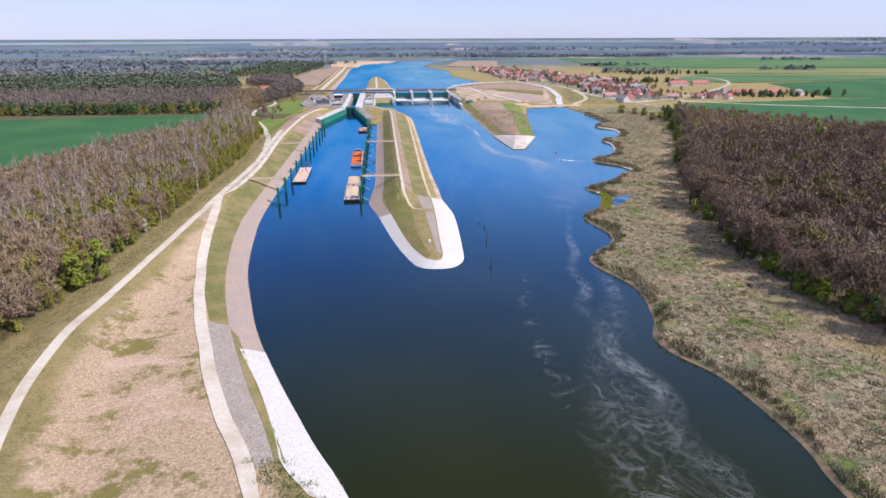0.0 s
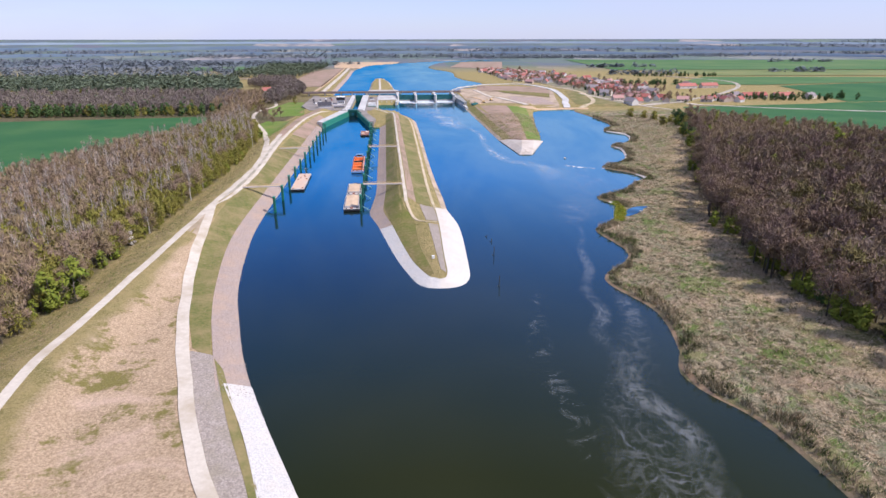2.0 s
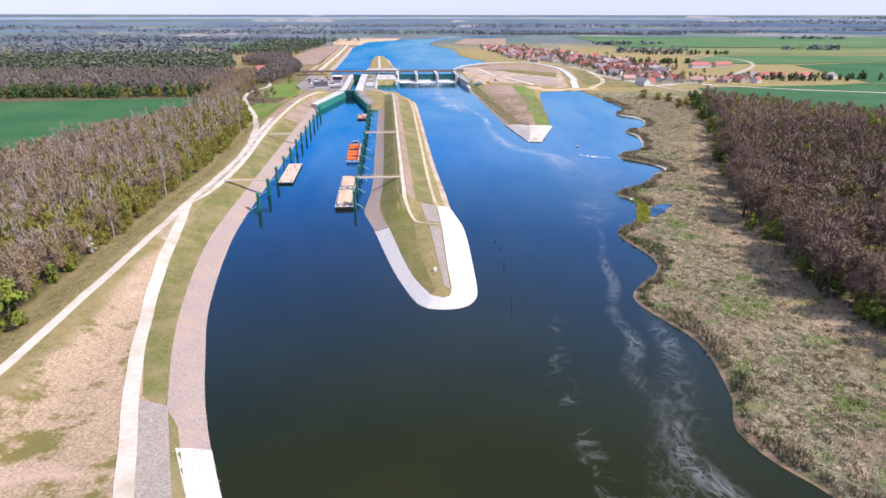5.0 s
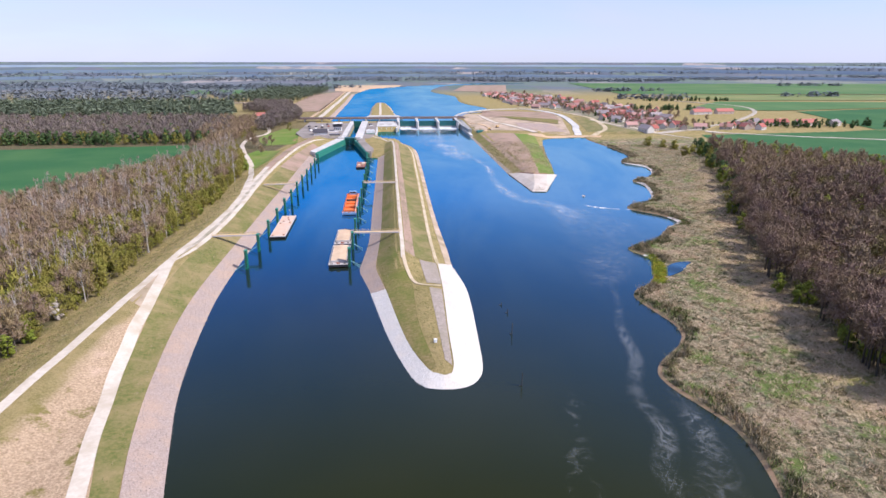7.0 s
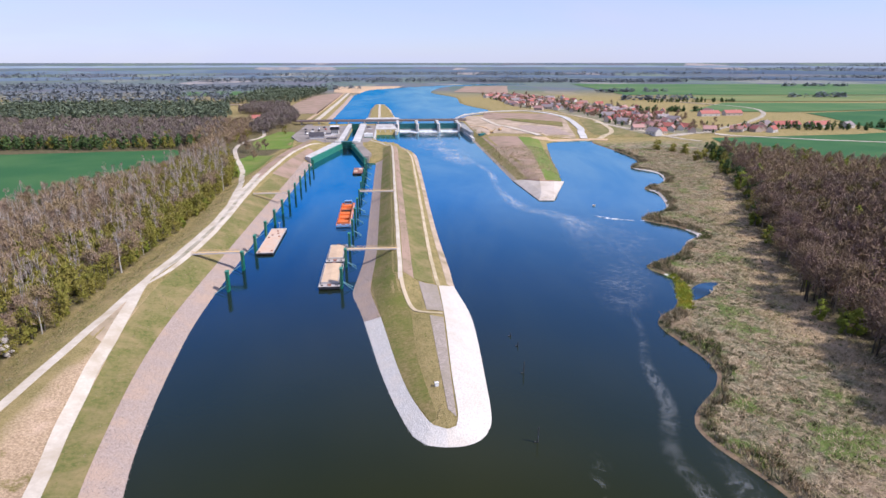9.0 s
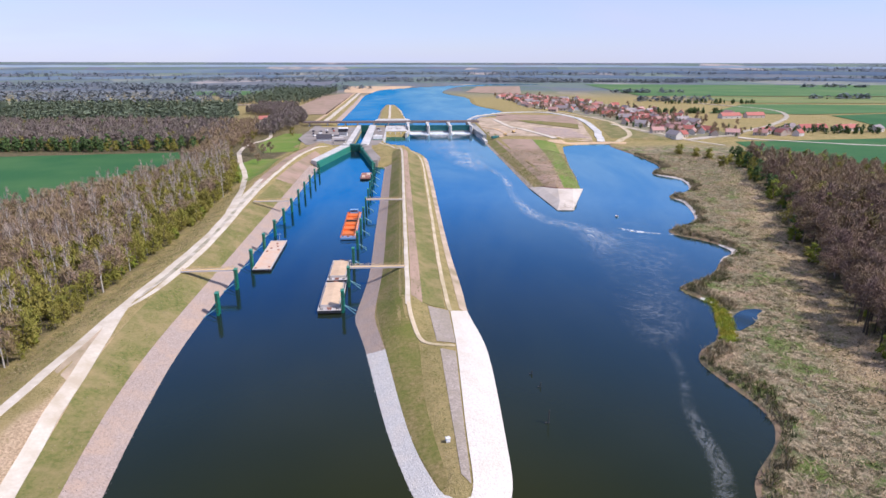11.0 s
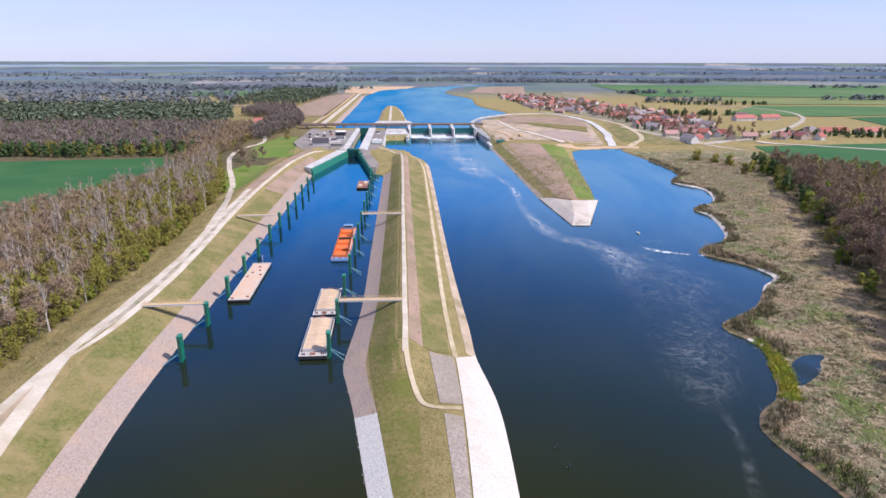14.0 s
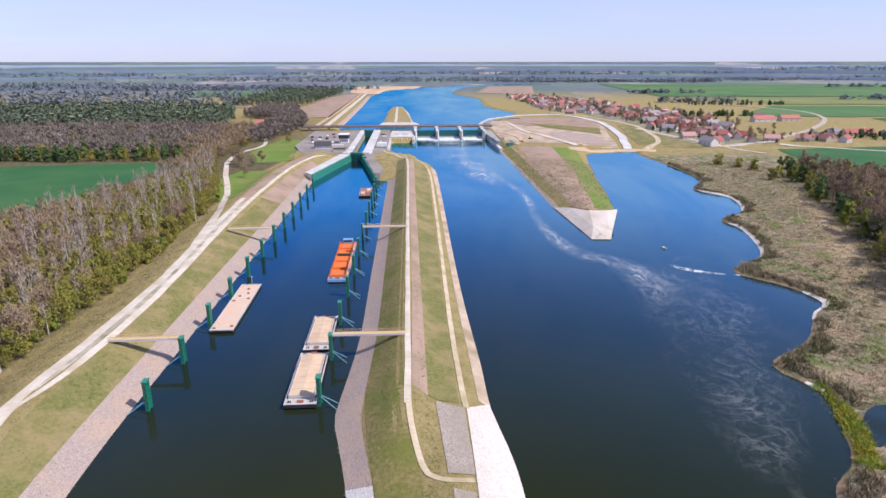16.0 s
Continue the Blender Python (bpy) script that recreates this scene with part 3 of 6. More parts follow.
    meadow = np.maximum(meadow, 0.85 * right * step01(px - np.interp(py, [60, 150, 185, 215, 240, 280, 300, 370, 440, 510, 580, 650], [178, 162, 152, 151, 154, 162, 167, 190, 220, 256, 283, 312]), -26 + 5 * wob, -9 + 4 * wob) * step01(-py, -640, -600))
    reeds = reeds * (1 - 0.8 * meadow)
    return z, meadow, reeds, wood


def spread(lo, hi, fine, first, last, grow=1.12, most=130.0):
    mid = np.arange(lo, hi + fine, fine)
    up, down, s = [], [], fine
    p = mid[-1]
    while p < last:
        s = min(s * grow, most)
        p += s
        up.append(p)
    p, s = mid[0], fine
    while p > first:
        s = min(s * grow, most)
        p -= s
        down.append(p)
    return np.array(down[::-1] + list(mid) + up)


GX = spread(-112, 260, 2.2, -4900, 4900)
GY = spread(90, 720, 2.6, -1500, 4990, 1.035, 60.0)
_px, _py = np.meshgrid(GX, GY)
GZ, _me, _re, _wo = land(_px, _py)
for _ in range(2):
    _soft = GZ.copy()
    _soft[1:-1] = (GZ[:-2] + 2 * GZ[1:-1] + GZ[2:]) / 4
    _soft[:, 1:-1] = (_soft[:, :-2] + 2 * _soft[:, 1:-1] + _soft[:, 2:]) / 4
    GZ = np.where((_py < 690) & (_px < 60), _soft, GZ)


def ground_z(x, y):
    """Height of the built ground sheet."""
    x, y = np.asarray(x, float), np.asarray(y, float)
    i = np.clip(np.searchsorted(GX, x) - 1, 0, len(GX) - 2)
    j = np.clip(np.searchsorted(GY, y) - 1, 0, len(GY) - 2)
    u, v = np.clip((x - GX[i]) / (GX[i + 1] - GX[i]), 0, 1), np.clip((y - GY[j]) / (GY[j + 1] - GY[j]), 0, 1)
    return (GZ[j, i] * (1 - u) + GZ[j, i + 1] * u) * (1 - v) + (GZ[j + 1, i] * (1 - u) + GZ[j + 1, i + 1] * u) * v


def grid_faces(rows, cols):
    a = np.arange(rows * cols).reshape(rows, cols)
    return np.stack([a[:-1, :-1], a[:-1, 1:], a[1:, 1:], a[1:, :-1]], -1).reshape(-1, 4)


def strip_faces(rows, cols):
    """Faces of a strip whose outermost columns are a skirt with a sharp edge."""
    f = grid_faces(rows, cols).reshape(rows - 1, cols - 1, 4)
    return np.concatenate([f[:, :1], f[:, 2:-2], f[:, -1:]], 1).reshape(-1, 4)


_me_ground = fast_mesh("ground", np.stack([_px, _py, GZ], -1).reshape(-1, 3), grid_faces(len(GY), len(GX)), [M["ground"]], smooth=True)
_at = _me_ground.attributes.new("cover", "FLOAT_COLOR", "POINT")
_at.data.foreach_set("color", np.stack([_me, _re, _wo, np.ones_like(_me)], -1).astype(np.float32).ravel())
tagged(new("ground", _me_ground), "flat river plain of dry meadow, turf, reeds and haze-tinted distant fields", "ground", kind="structure")

# ---- the hazy distance ----
def ridge(name, label, r, top, rough, mat):
    """A long low rise of distant woods with an uneven skyline."""
    a = np.linspace(radians(22), radians(158), 420)
    k = np.arange(len(a))
    h = top + rough * (0.5 * np.sin(k * 0.13) + 0.35 * np.sin(k * 0.41 + 1) + 0.25 * np.sin(k * 1.07 + 2))
    x, y = r * np.cos(a), 100 + r * np.sin(a)
    v = np.concatenate([np.stack([x, y, np.zeros_like(h)], -1), np.stack([x, y, h], -1), np.stack([x * 1.012, y * 1.012, h], -1)])
    return tagged(new(name, fast_mesh(name, v, grid_faces(3, len(a))[:, ::-1], [mat], smooth=True)), label, "backdrop", kind="structure")


# thin backdrop walls; haze comes from their colour and glow
ridge("backdrop_near", "backdrop of far woods, blue-grey with painted haze", 3300, 20, 3.0, M["haze_near"])
ridge("backdrop_mid", "backdrop rise beyond the woods, paler blue with painted haze", 3900, 40, 3.0, M["haze_near"])
ridge("backdrop_far", "backdrop skyline of the farthest land, pale with painted haze", 4500, 61, 2.0, M["haze_far"])

# ---- water ----
def water_sheet(name, label, outline, z):
    me = mesh_of(name, [(x, y, z) for x, y in outline], [tuple(range(len(outline)))], M["water"])
    return tagged(new(name, me), label, "water", kind="structure")


water_sheet("water", "dark blue-green river water with wind ripples below the weir", [(-90, -390), (160, -390), (160, 120), (260, 300), (260, 850), (112, 850), (112, 1008), (-100, 1008), (-100, 300), (-60, 120)], 0.0)
water_sheet("water_upper", "light blue impounded river water above the weir", [(-110, 1014), (140, 1014), (215, 1150), (215, 1500), (215, 1900), (340, 2280), (560, 2480), (960, 2560), (960, 2760), (200, 2560), (20, 2330), (-120, 2100), (-120, 1500)], 5.0)


# ---- ground bands: roads, stone pitching, grass strips ----
def band(name, label, category, inner, outer, mat, lift=0.16, across=4, step=2.5, kind="structure"):
    """A strip of ground cover between two lines, lying on the ground sheet and turned down at its edges."""
    a, b = glide(inner, step), glide(outer, step)
    n = max(len(a), len(b))
    t = np.linspace(0, 1, n)
    a = np.stack([np.interp(t, np.linspace(0, 1, len(a)), a[:, k]) for k in (0, 1)], -1)
    b = np.stack([np.interp(t, np.linspace(0, 1, len(b)), b[:, k]) for k in (0, 1)], -1)
    u = np.concatenate([[0.0, 0.0], np.linspace(0, 1, across + 1), [1.0, 1.0]])[None, :, None]
    p = a[:, None] * (1 - u) + b[:, None] * u
    z = ground_z(p[..., 0], p[..., 1]) + lift
    z[:, 0] -= lift + 0.25
    z[:, -1] -= lift + 0.25
    me = fast_mesh(name, np.concatenate([p, z[..., None]], -1).reshape(-1, 3), strip_faces(n, across + 5), [mat], smooth=True)
    return tagged(new(name, me), label, category, kind=kind)


def along(name, label, category, line, width, mat, lift=0.16, across=3, step=2.5, taper=0):
    """A strip of even width along a line."""
    c = glide(line, step)
    t = np.gradient(c, axis=0)
    n = np.stack([-t[:, 1], t[:, 0]], -1) / np.linalg.norm(t, axis=1)[:, None]
    k = np.arange(len(c))
    edge = (0.035 * width * (np.sin(k * 0.53) + np.sin(k * 0.29 + 1.7)))[:, None] * n
    h = np.full((len(c), 1), width / 2)
    if taper:
        h *= np.clip(np.minimum(k + 0.5, len(c) - k - 0.5) / taper, 0, 1)[:, None] ** 0.6
    a, b = c + n * h + edge, c - n * h + 0.7 * edge
    u = np.concatenate([[0.0, 0.0], np.linspace(0, 1, across + 1), [1.0, 1.0]])[None, :, None]
    p = a[:, None] * (1 - u) + b[:, None] * u
    z = ground_z(p[..., 0], p[..., 1]) + lift
    z[:, 0] -= lift + 0.25
    z[:, -1] -= lift + 0.25
    me = fast_mesh(name, np.concatenate([p, z[..., None]], -1).reshape(-1, 3), strip_faces(len(c), across + 5), [mat], smooth=True)
    return tagged(new(name, me), label, category, kind="structure")


def inset(line, d):
    """The line moved d metres to its left-hand side."""
    t = np.gradient(np.asarray(line, float), axis=0)
    n = np.stack([-t[:, 1], t[:, 0]], -1) / np.linalg.norm(t, axis=1)[:, None]
    return np.asarray(line) + n * d


# left bank, from the water up
_lw = [(-36, 163), (-45, 188), (-52, 214), (-59, 244), (-65, 290), (-68, 335), (-68, 420), (-68, 560), (-68, 690)]
_rt = [(-47, 166), (-54, 190), (-61, 216), (-67, 246), (-73, 290), (-75, 335), (-75, 420), (-75, 560), (-75, 690)]
band("riprap", "grey-pink stone pitching along the canal bank", "riprap", _rt, inset(_lw, -1.2), M["riprap"], 0.14, 4)
band("white_riprap", "fresh white stone pitching at the river bend", "riprap", [(-18, 104), (-25, 114), (-28, 124), (-36, 147), (-46, 170)],
     [(-6, 101), (-17, 120), (-25, 138), (-34, 161), (-39, 172)], M["white_stone"], 0.20, 4)
band("rubble_bench", "strip of brown rubble between gravel road and white stone", "rubble", [(-31, 111), (-38, 127), (-47, 146), (-60, 188)], [(-25, 117), (-31, 128), (-39, 148), (-53, 186)], M["rubble"], 0.12, 3)
band("grass_strip", "narrow green grass strip beside the white stone", "grass", [(-27, 116), (-32, 130), (-40, 150), (-52, 184)], [(-24, 114), (-29, 128), (-37, 149), (-48, 178)], M["grass"], 0.19, 2)
band("bank_grass", "mown green bank between gravel road and stone pitching", "grass", [(-60, 190), (-72, 228), (-80, 272), (-86, 320), (-87, 400), (-87, 560), (-87, 668)],
     [(-53, 184), (-61, 216), (-67, 246), (-73, 290), (-75, 340), (-75, 420), (-75, 668)], M["grass"], 0.10, 5)
along("road_dike", "pale dusty gravel road along the dike crest", "road", [tuple(p) for p in DIKE_ROAD[4::6] if p[1] < 590] + [(-97, 592)], 3.1, M["gravel_road"])
along("road_dike_second", "second pale gravel lane along the dike crest", "road", [(-92, 338), (-88, 362), (-86, 400), (-86.5, 450), (-89, 500), (-91, 560), (-91, 624), (-88.5, 704), (-80, 762), (-70, 792)], 2.3, M["gravel_road"], 0.21, taper=14)
along("road_middle", "worn grey strip between two gravel lanes", "road", [(-91, 352), (-88.8, 400), (-88.9, 450), (-91.5, 500), (-93.5, 560), (-93.5, 590)], 2.6, M["worn_strip"], 0.10, taper=10)
along("road_lock", "brown earth road leading to the lock yard", "road", [(-96, 575), (-96, 624), (-93.5, 704), (-85.5, 765), (-82, 800)], 6.2, M["bare_soil"], 0.13)
along("road_lower", "pale gravel road branching down to the bend", "road", [(-25, 92), (-35, 118), (-43, 135), (-52, 158), (-62, 188), (-72, 223), (-82, 271), (-87, 308), (-92, 338), (-93.5, 358)], 3.8, M["gravel_road"], 0.27, taper=8)
along("road_west", "pale gravel road curving away behind the trees", "road", [(-94, 485), (-97, 515), (-102, 552), (-110, 590), (-121, 640), (-141, 706), (-158, 775), (-160, 830), (-150, 880), (-165, 960), (-195, 1080)], 4.2, M["gravel_road"], 0.24, taper=12)
band("sandy_verge", "sandy patch of pale spoil beside the road fork", "soil", [(-92, 296), (-93, 316), (-93, 334)], [(-84, 290), (-87, 312), (-90, 334)], M["spoil"], 0.09, 2)
band("bare_slope", "bare brown slope above the guide wall", "soil", [(-88, 600), (-86, 668), (-82, 720), (-78, 750)], [(-75, 600), (-75, 668), (-74, 700), (-68, 740)], M["bare_soil"], 0.17, 4)
band("lawn", "bright green lawn behind the dike road", "grass", [(-132, 610), (-140, 670), (-132, 720)], [(-108, 600), (-103, 640), (-106, 720)], M["bright_grass"], 0.12, 6)
band("lawn_upper", "green lawn beside the lock yard", "grass", [(-132, 760), (-150, 830), (-140, 930)], [(-98, 770), (-105, 830), (-118, 930)], M["bright_grass"], 0.12, 6)
# island
_il = [(-7, 690), (-7, 560), (-7, 470), (-7, 397), (-10, 349), (-9, 342), (-4, 318)]
band("island_riprap", "grey-pink stone pitching on the canal side of the island", "riprap", inset(_il, -1.2), [(-1, 690), (-1, 560), (-1, 470), (-1, 397), (-2.5, 352), (-2, 338), (2, 316)], M["riprap"], 0.14, 4)
band("island_white_stone", "fresh white stone pitching at the island tip", "riprap", [(-5, 318), (3, 272), (11, 242), (15, 237.5), (20, 237)], [(2, 316), (9, 270), (15, 248), (17.5, 244.5), (20, 243)], M["white_stone"], 0.17, 4)
band("island_cream_stone", "blinding cream limestone apron at the island tip", "riprap", [(20, 243), (22, 243.5), (23.5, 247), (24, 270), (25.5, 310), (26, 346)],
     [(20, 237), (27.5, 237.8), (33, 245), (35.3, 268), (37, 318), (33, 352)], M["cream_stone"], 0.18, 5)
band("island_rubble", "brown rubble slope on the island's river side", "rubble", [(17.5, 347), (19.2, 317)], [(25.3, 346), (25.5, 317)], M["rubble"], 0.17, 3)
band("island_rubble_low", "strip of brown rubble above the limestone apron", "rubble", [(20, 312), (20.5, 280), (21, 250)], [(25, 311), (23.6, 270), (23, 247)], M["rubble"], 0.14, 3)
band("island_slope", "weedy olive slope facing the canal", "grass", [(-1, 760), (-1, 560), (-1, 470), (-1, 397), (-2, 352), (2, 318), (9, 270), (16, 246)], [(8, 760), (8, 560), (8, 470), (8, 397), (9, 352), (13, 318), (14, 280), (18, 247)], M["weedy"], 0.10, 4)
along("island_path", "pale gravel path along the island crest", "path", [(10, 341), (9.8, 386), (9.6, 440), (9.2, 531), (9, 643), (8, 745), (2, 785), (-12, 808), (-18, 830)], 1.9, M["gravel_road"], 0.2)
along("island_path_end", "narrow earth path bending round the island end", "path", [(10, 343), (11, 332), (13.6, 319), (16, 315.5), (20, 314.5), (25, 315)], 1.5, M["track"], 0.24)
band("island_worn", "worn gravelly strip beside the path", "soil", [(11.2, 350), (11.2, 440), (10.6, 560), (10, 745)], [(15.5, 348), (15, 440), (14.5, 560), (14, 745)], M["bare_soil"], 0.11, 3)
band("island_grass", "mown green grass on the island crest", "grass", [(15.5, 348), (15, 440), (14.5, 560), (14, 750)], [(24, 348), (24, 440), (25, 560), (25, 740)], M["grass"], 0.12, 3)
along("island_track", "twin-rut earth track along the river side", "path", [(26, 346), (25.2, 369), (25.2, 415), (26, 487), (27, 603), (27, 714), (19, 768), (4, 794)], 1.7, M["track"], 0.2)
band("island_river_edge", "orange-tan gravel edge along the river", "riprap", [(30, 352), (29.2, 430), (29.4, 503), (30, 645), (29, 743)], [(34.4, 350), (33.2, 430), (33.2, 503), (34.2, 645), (33, 743)], M["spoil"], 0.12, 3)
along("shore_sand", "tan sand and trampled litter along the reedy water line", "shore", [tuple(p) for p in RIGHT_SHORE[4:-10:3]], 1.7, M["shore"], 0.10, 2, 2.0)
# spit beyond the weir channel
_ap = thing("spit_apron", "pale concrete apron sloping to the water at the end of the spit", "apron", kind="structure")
_apv = [(105.6, 588, 0.6), (109.6, 515, 0.5), (119.8, 514, 0.5), (146, 582, 0.5), (112.5, 578, 3.3), (115, 531, 3.5), (121, 561, 5.3), (133.5, 566, 4.0)]
part("flank", Solid().add(_apv, [(0, 1, 5, 4)]), M["pale_slab"], _ap)
part("nose", Solid().add(_apv, [(1, 2, 5), (4, 5, 6), (5, 2, 7), (5, 7, 6), (7, 2, 3)]), M["pale_slab"], _ap)
for _a, _b in ((0, 1), (1, 2), (2, 3)):
    _p0, _p1 = _apv[_a], _apv[_b]
    part("toe_wall", Solid().add([_p0, _p1, (_p1[0], _p1[1], -2), (_p0[0], _p0[1], -2)], [(3, 2, 1, 0)]), M["wet_shade_concrete"], _ap, "dark wet toe of the apron")
for _a, _b in ((4, 6), (6, 7)):
    part("kerb", Solid().tube(Vector(_apv[_a]) + Vector((0, 0.5, 0.1)), Vector(_apv[_b]) + Vector((0, 0.5, 0.1)), 0.35, 0.35, 6), M["red_brown"], _ap, "dark rust-brown kerb")
band("spit_edge", "pale stone edge and grass along the spit", "riprap", [(105.5, 930), (105.5, 720), (105, 582)], [(109, 930), (109, 720), (109, 582)], M["rubble"], 0.16, 2)
band("spit_slope", "weedy brown slope on the weir side of the spit", "grass", [(109, 880), (109, 720), (107.5, 588), (109, 580)], [(119, 860), (118, 720), (117.5, 590), (116.5, 573)], M["weedy"], 0.13, 3)
band("spit_soil", "bare pinkish-brown crest of the spit", "soil", [(119, 850), (118, 720), (116.5, 590), (116.5, 570.5)], [(162, 838), (148, 700), (132, 590), (128.5, 566)], M["bare_soil"], 0.14, 6)
band("spit_grass", "bright green grass flank of the spit", "grass", [(160, 838), (147, 700), (131, 590), (128, 567)], [(184, 828), (166, 715), (146, 590), (141, 577)], M["bright_grass"], 0.2, 5)
band("spit_lawn", "olive grass near the weir abutment", "grass", [(108, 930), (109, 870)], [(135, 935), (126, 862)], M["weedy"], 0.22, 4)
band("sand_bank", "orange sand bank closing the cove", "soil", [(176, 838), (205, 846), (252, 850), (275, 845)], [(178, 828), (205, 833), (252, 838), (268, 828)], M["sand"], 0.3, 3)

# ---- fields ----
def field(name, label, outline, mat, lift=0.25, cells=28):
    """A crop field: a fine sheet over the quadrilateral, lying on the ground."""
    a, b, c, d = [np.array(p, float) for p in outline]
    u, v = np.meshgrid(np.linspace(0, 1, cells), np.linspace(0, 1, cells))
    u, v = u[..., None], v[..., None]
    p = (a * (1 - u) + b * u) * (1 - v) + (d * (1 - u) + c * u) * v
    z = ground_z(p[..., 0], p[..., 1]) + lift
    me = fast_mesh(name, np.concatenate([p, z[..., None]], -1).reshape(-1, 3), grid_faces(cells, cells), [mat], smooth=True)
    return tagged(new(name, me), label, "field", kind="structure")


field("crop_field", "deep green winter wheat field between the woods", [(-720, 430), (-232, 405), (-196, 770), (-720, 705)], M["crop"])
field("crop_field_east", "green crop field behind the farm", [(640, 760), (1500, 700), (2300, 1500), (720, 1120)], M["crop"], 0.6)
field("crop_field_meadow", "green meadow beside the riverside wood", [(350, 640), (640, 560), (660, 860), (400, 830)], M["crop"], 0.4)
field("crop_field_north", "wide green crop field beyond the village", [(620, 1700), (2300, 1560), (2600, 2350), (700, 2480)], M["crop_far"], 1.2)
field("crop_field_pale", "pale yellow-green crop field", [(760, 1420), (2400, 1330), (2400, 1540), (700, 1660)], M["rape"], 1.0)
field("crop_field_mid", "green field beside the farm road", [(540, 1180), (700, 1140), (1500, 1290), (720, 1390)], M["crop_far"], 0.8)
field("crop_field_hill", "distant green field among woods", [(-560, 1750), (-260, 1780), (-240, 2000), (-620, 1960)], M["crop_far"], 1.2)
field("stubble_field", "pale tan stubble field among woods", [(-1150, 1330), (-620, 1370), (-620, 1460), (-1200, 1420)], M["spoil"], 1.0)
field("stubble_field_far", "pale tan strip beyond the pines", [(-430, 1390), (-250, 1400), (-250, 1430), (-460, 1430)], M["spoil"], 1.0)
field("flood_plain", "bare reddish-brown flood plain beside the upper river", [(-190, 1180), (-116, 1180), (-120, 1900), (-190, 1700)], M["bare_soil"], 0.6)
field("sand_flat", "orange-tan sandy flat at the head of the river", [(-150, 1900), (-92, 1850), (60, 2330), (-180, 2300)], M["sand"], 0.8)
field("sand_flat_far", "tan sandy shore of the upper river", [(190, 1900), (330, 1800), (420, 2300), (270, 2290)], M["bare_soil"], 0.8)
field("construction_ground", "bare tan construction ground inside the ring road", [(118, 880), (236, 852), (280, 1060), (120, 1120)], M["spoil"], 0.25)
field("gravel_patch", "blue-grey gravel patch on the construction ground", [(176, 880), (236, 866), (238, 960), (190, 985)], M["riprap"], 0.5)
field("ring_slope", "brown sloping bank inside the ring road", [(150, 1060), (262, 1000), (286, 1130), (170, 1180)], M["bare_soil"], 0.5)
field("ring_grass", "olive grass bank inside the ring road", [(190, 1030), (250, 960), (262, 1010), (180, 1075)], M["weedy"], 0.7)
field("village_plots", "patchwork of gardens and yards under the village", [(328, 875), (425, 865), (470, 1330), (300, 1290)], M["plots"], 0.35)
field("village_plots_north", "patchwork of gardens under the upper village", [(262, 1290), (440, 1330), (400, 1760), (262, 1700)], M["plots"], 0.5)
field("village_green", "olive meadow between ring road and village", [(262, 862), (330, 850), (345, 1050), (300, 1050)], M["grass"], 0.3)

RING = [(106, 1040), (116, 1110), (148, 1165), (194, 1205), (250, 1210), (276, 1160), (284, 1080), (272, 960), (252, 880), (246, 850)]
along("road_ring", "pale concrete ring road on the causeway", "road", RING, 9, M["concrete"], 0.7, 3, 6)
along("ring_channel", "dark channel under the ring causeway", "channel", [(118, 1075), (132, 1120), (158, 1146), (180, 1150)], 9, M["black_glass"], 0.5, 3, 6)
along("road_site", "pale haul road across the construction ground", "road", [(190, 848), (172, 930), (156, 1010), (150, 1075)], 7, M["gravel_road"], 0.75, 3, 6)
along("road_site_west", "sandy haul track beside the abutment", "road", [(126, 865), (138, 900), (134, 950), (122, 985)], 5, M["sand"], 0.7, 3, 6)
along("road_outer", "earth road round the ring and along the bank", "road", [(262, 845), (290, 880), (312, 950), (318, 1050), (290, 1180), (250, 1260)], 6, M["track"], 0.5, 3, 6)
along("road_village", "pale lane from village to river bank", "road", [(312, 1010), (335, 930), (352, 850), (372, 800)], 5, M["gravel_road"], 0.5, 3, 6)
along("road_farm", "grey lane winding to the farm", "road", [(352, 850), (420, 880), (470, 930), (560, 1010), (650, 1130), (690, 1260), (640, 1420), (600, 1600)], 7, M["worn_strip"], 0.9, 3, 10)
along("road_fields", "pale farm track across green fields", "road", [(420, 860), (520, 800), (640, 745), (760, 700)], 6, M["gravel_road"], 0.9, 3, 10)
along("road_upper_bank", "pale gravel road on the upper left embankment", "road", [(-104, 1040), (-104, 1140), (-104, 1440), (-106, 1880)], 7, M["gravel_road"], 0.6, 3, 12)
along("road_upper_toe", "tan earth road at the embankment toe", "road", [(-118, 1060), (-117, 1140), (-117, 1440), (-118, 1860)], 5, M["sand"], 0.6, 3, 12)
along("upper_riprap", "grey stone face of the upper embankment", "riprap", [(-86, 1040), (-86, 1140), (-86, 1440), (-90, 1760)], 9, M["riprap"], 0.35, 3, 12)
along("upper_isle_path", "pale path along the upper island", "path", [(-10, 1100), (-12, 1250), (-14, 1400)], 4, M["gravel_road"], 0.6, 3, 8)
along("upper_isle_edge", "pale stone edge of the upper island", "riprap", [(16, 1100), (11, 1200), (3, 1330), (-4, 1410)], 5, M["track"], 0.5, 2, 8)
along("upper_isle_shore", "pale stone shore of the upper island", "riprap", [(-28, 1100), (-29, 1250), (-24, 1410)], 6, M["rubble"], 0.5, 2, 8)

# ---- the lock ----
lock = thing("lock", "concrete navigation lock with green sheet-pile guide walls", "lock", kind="structure")


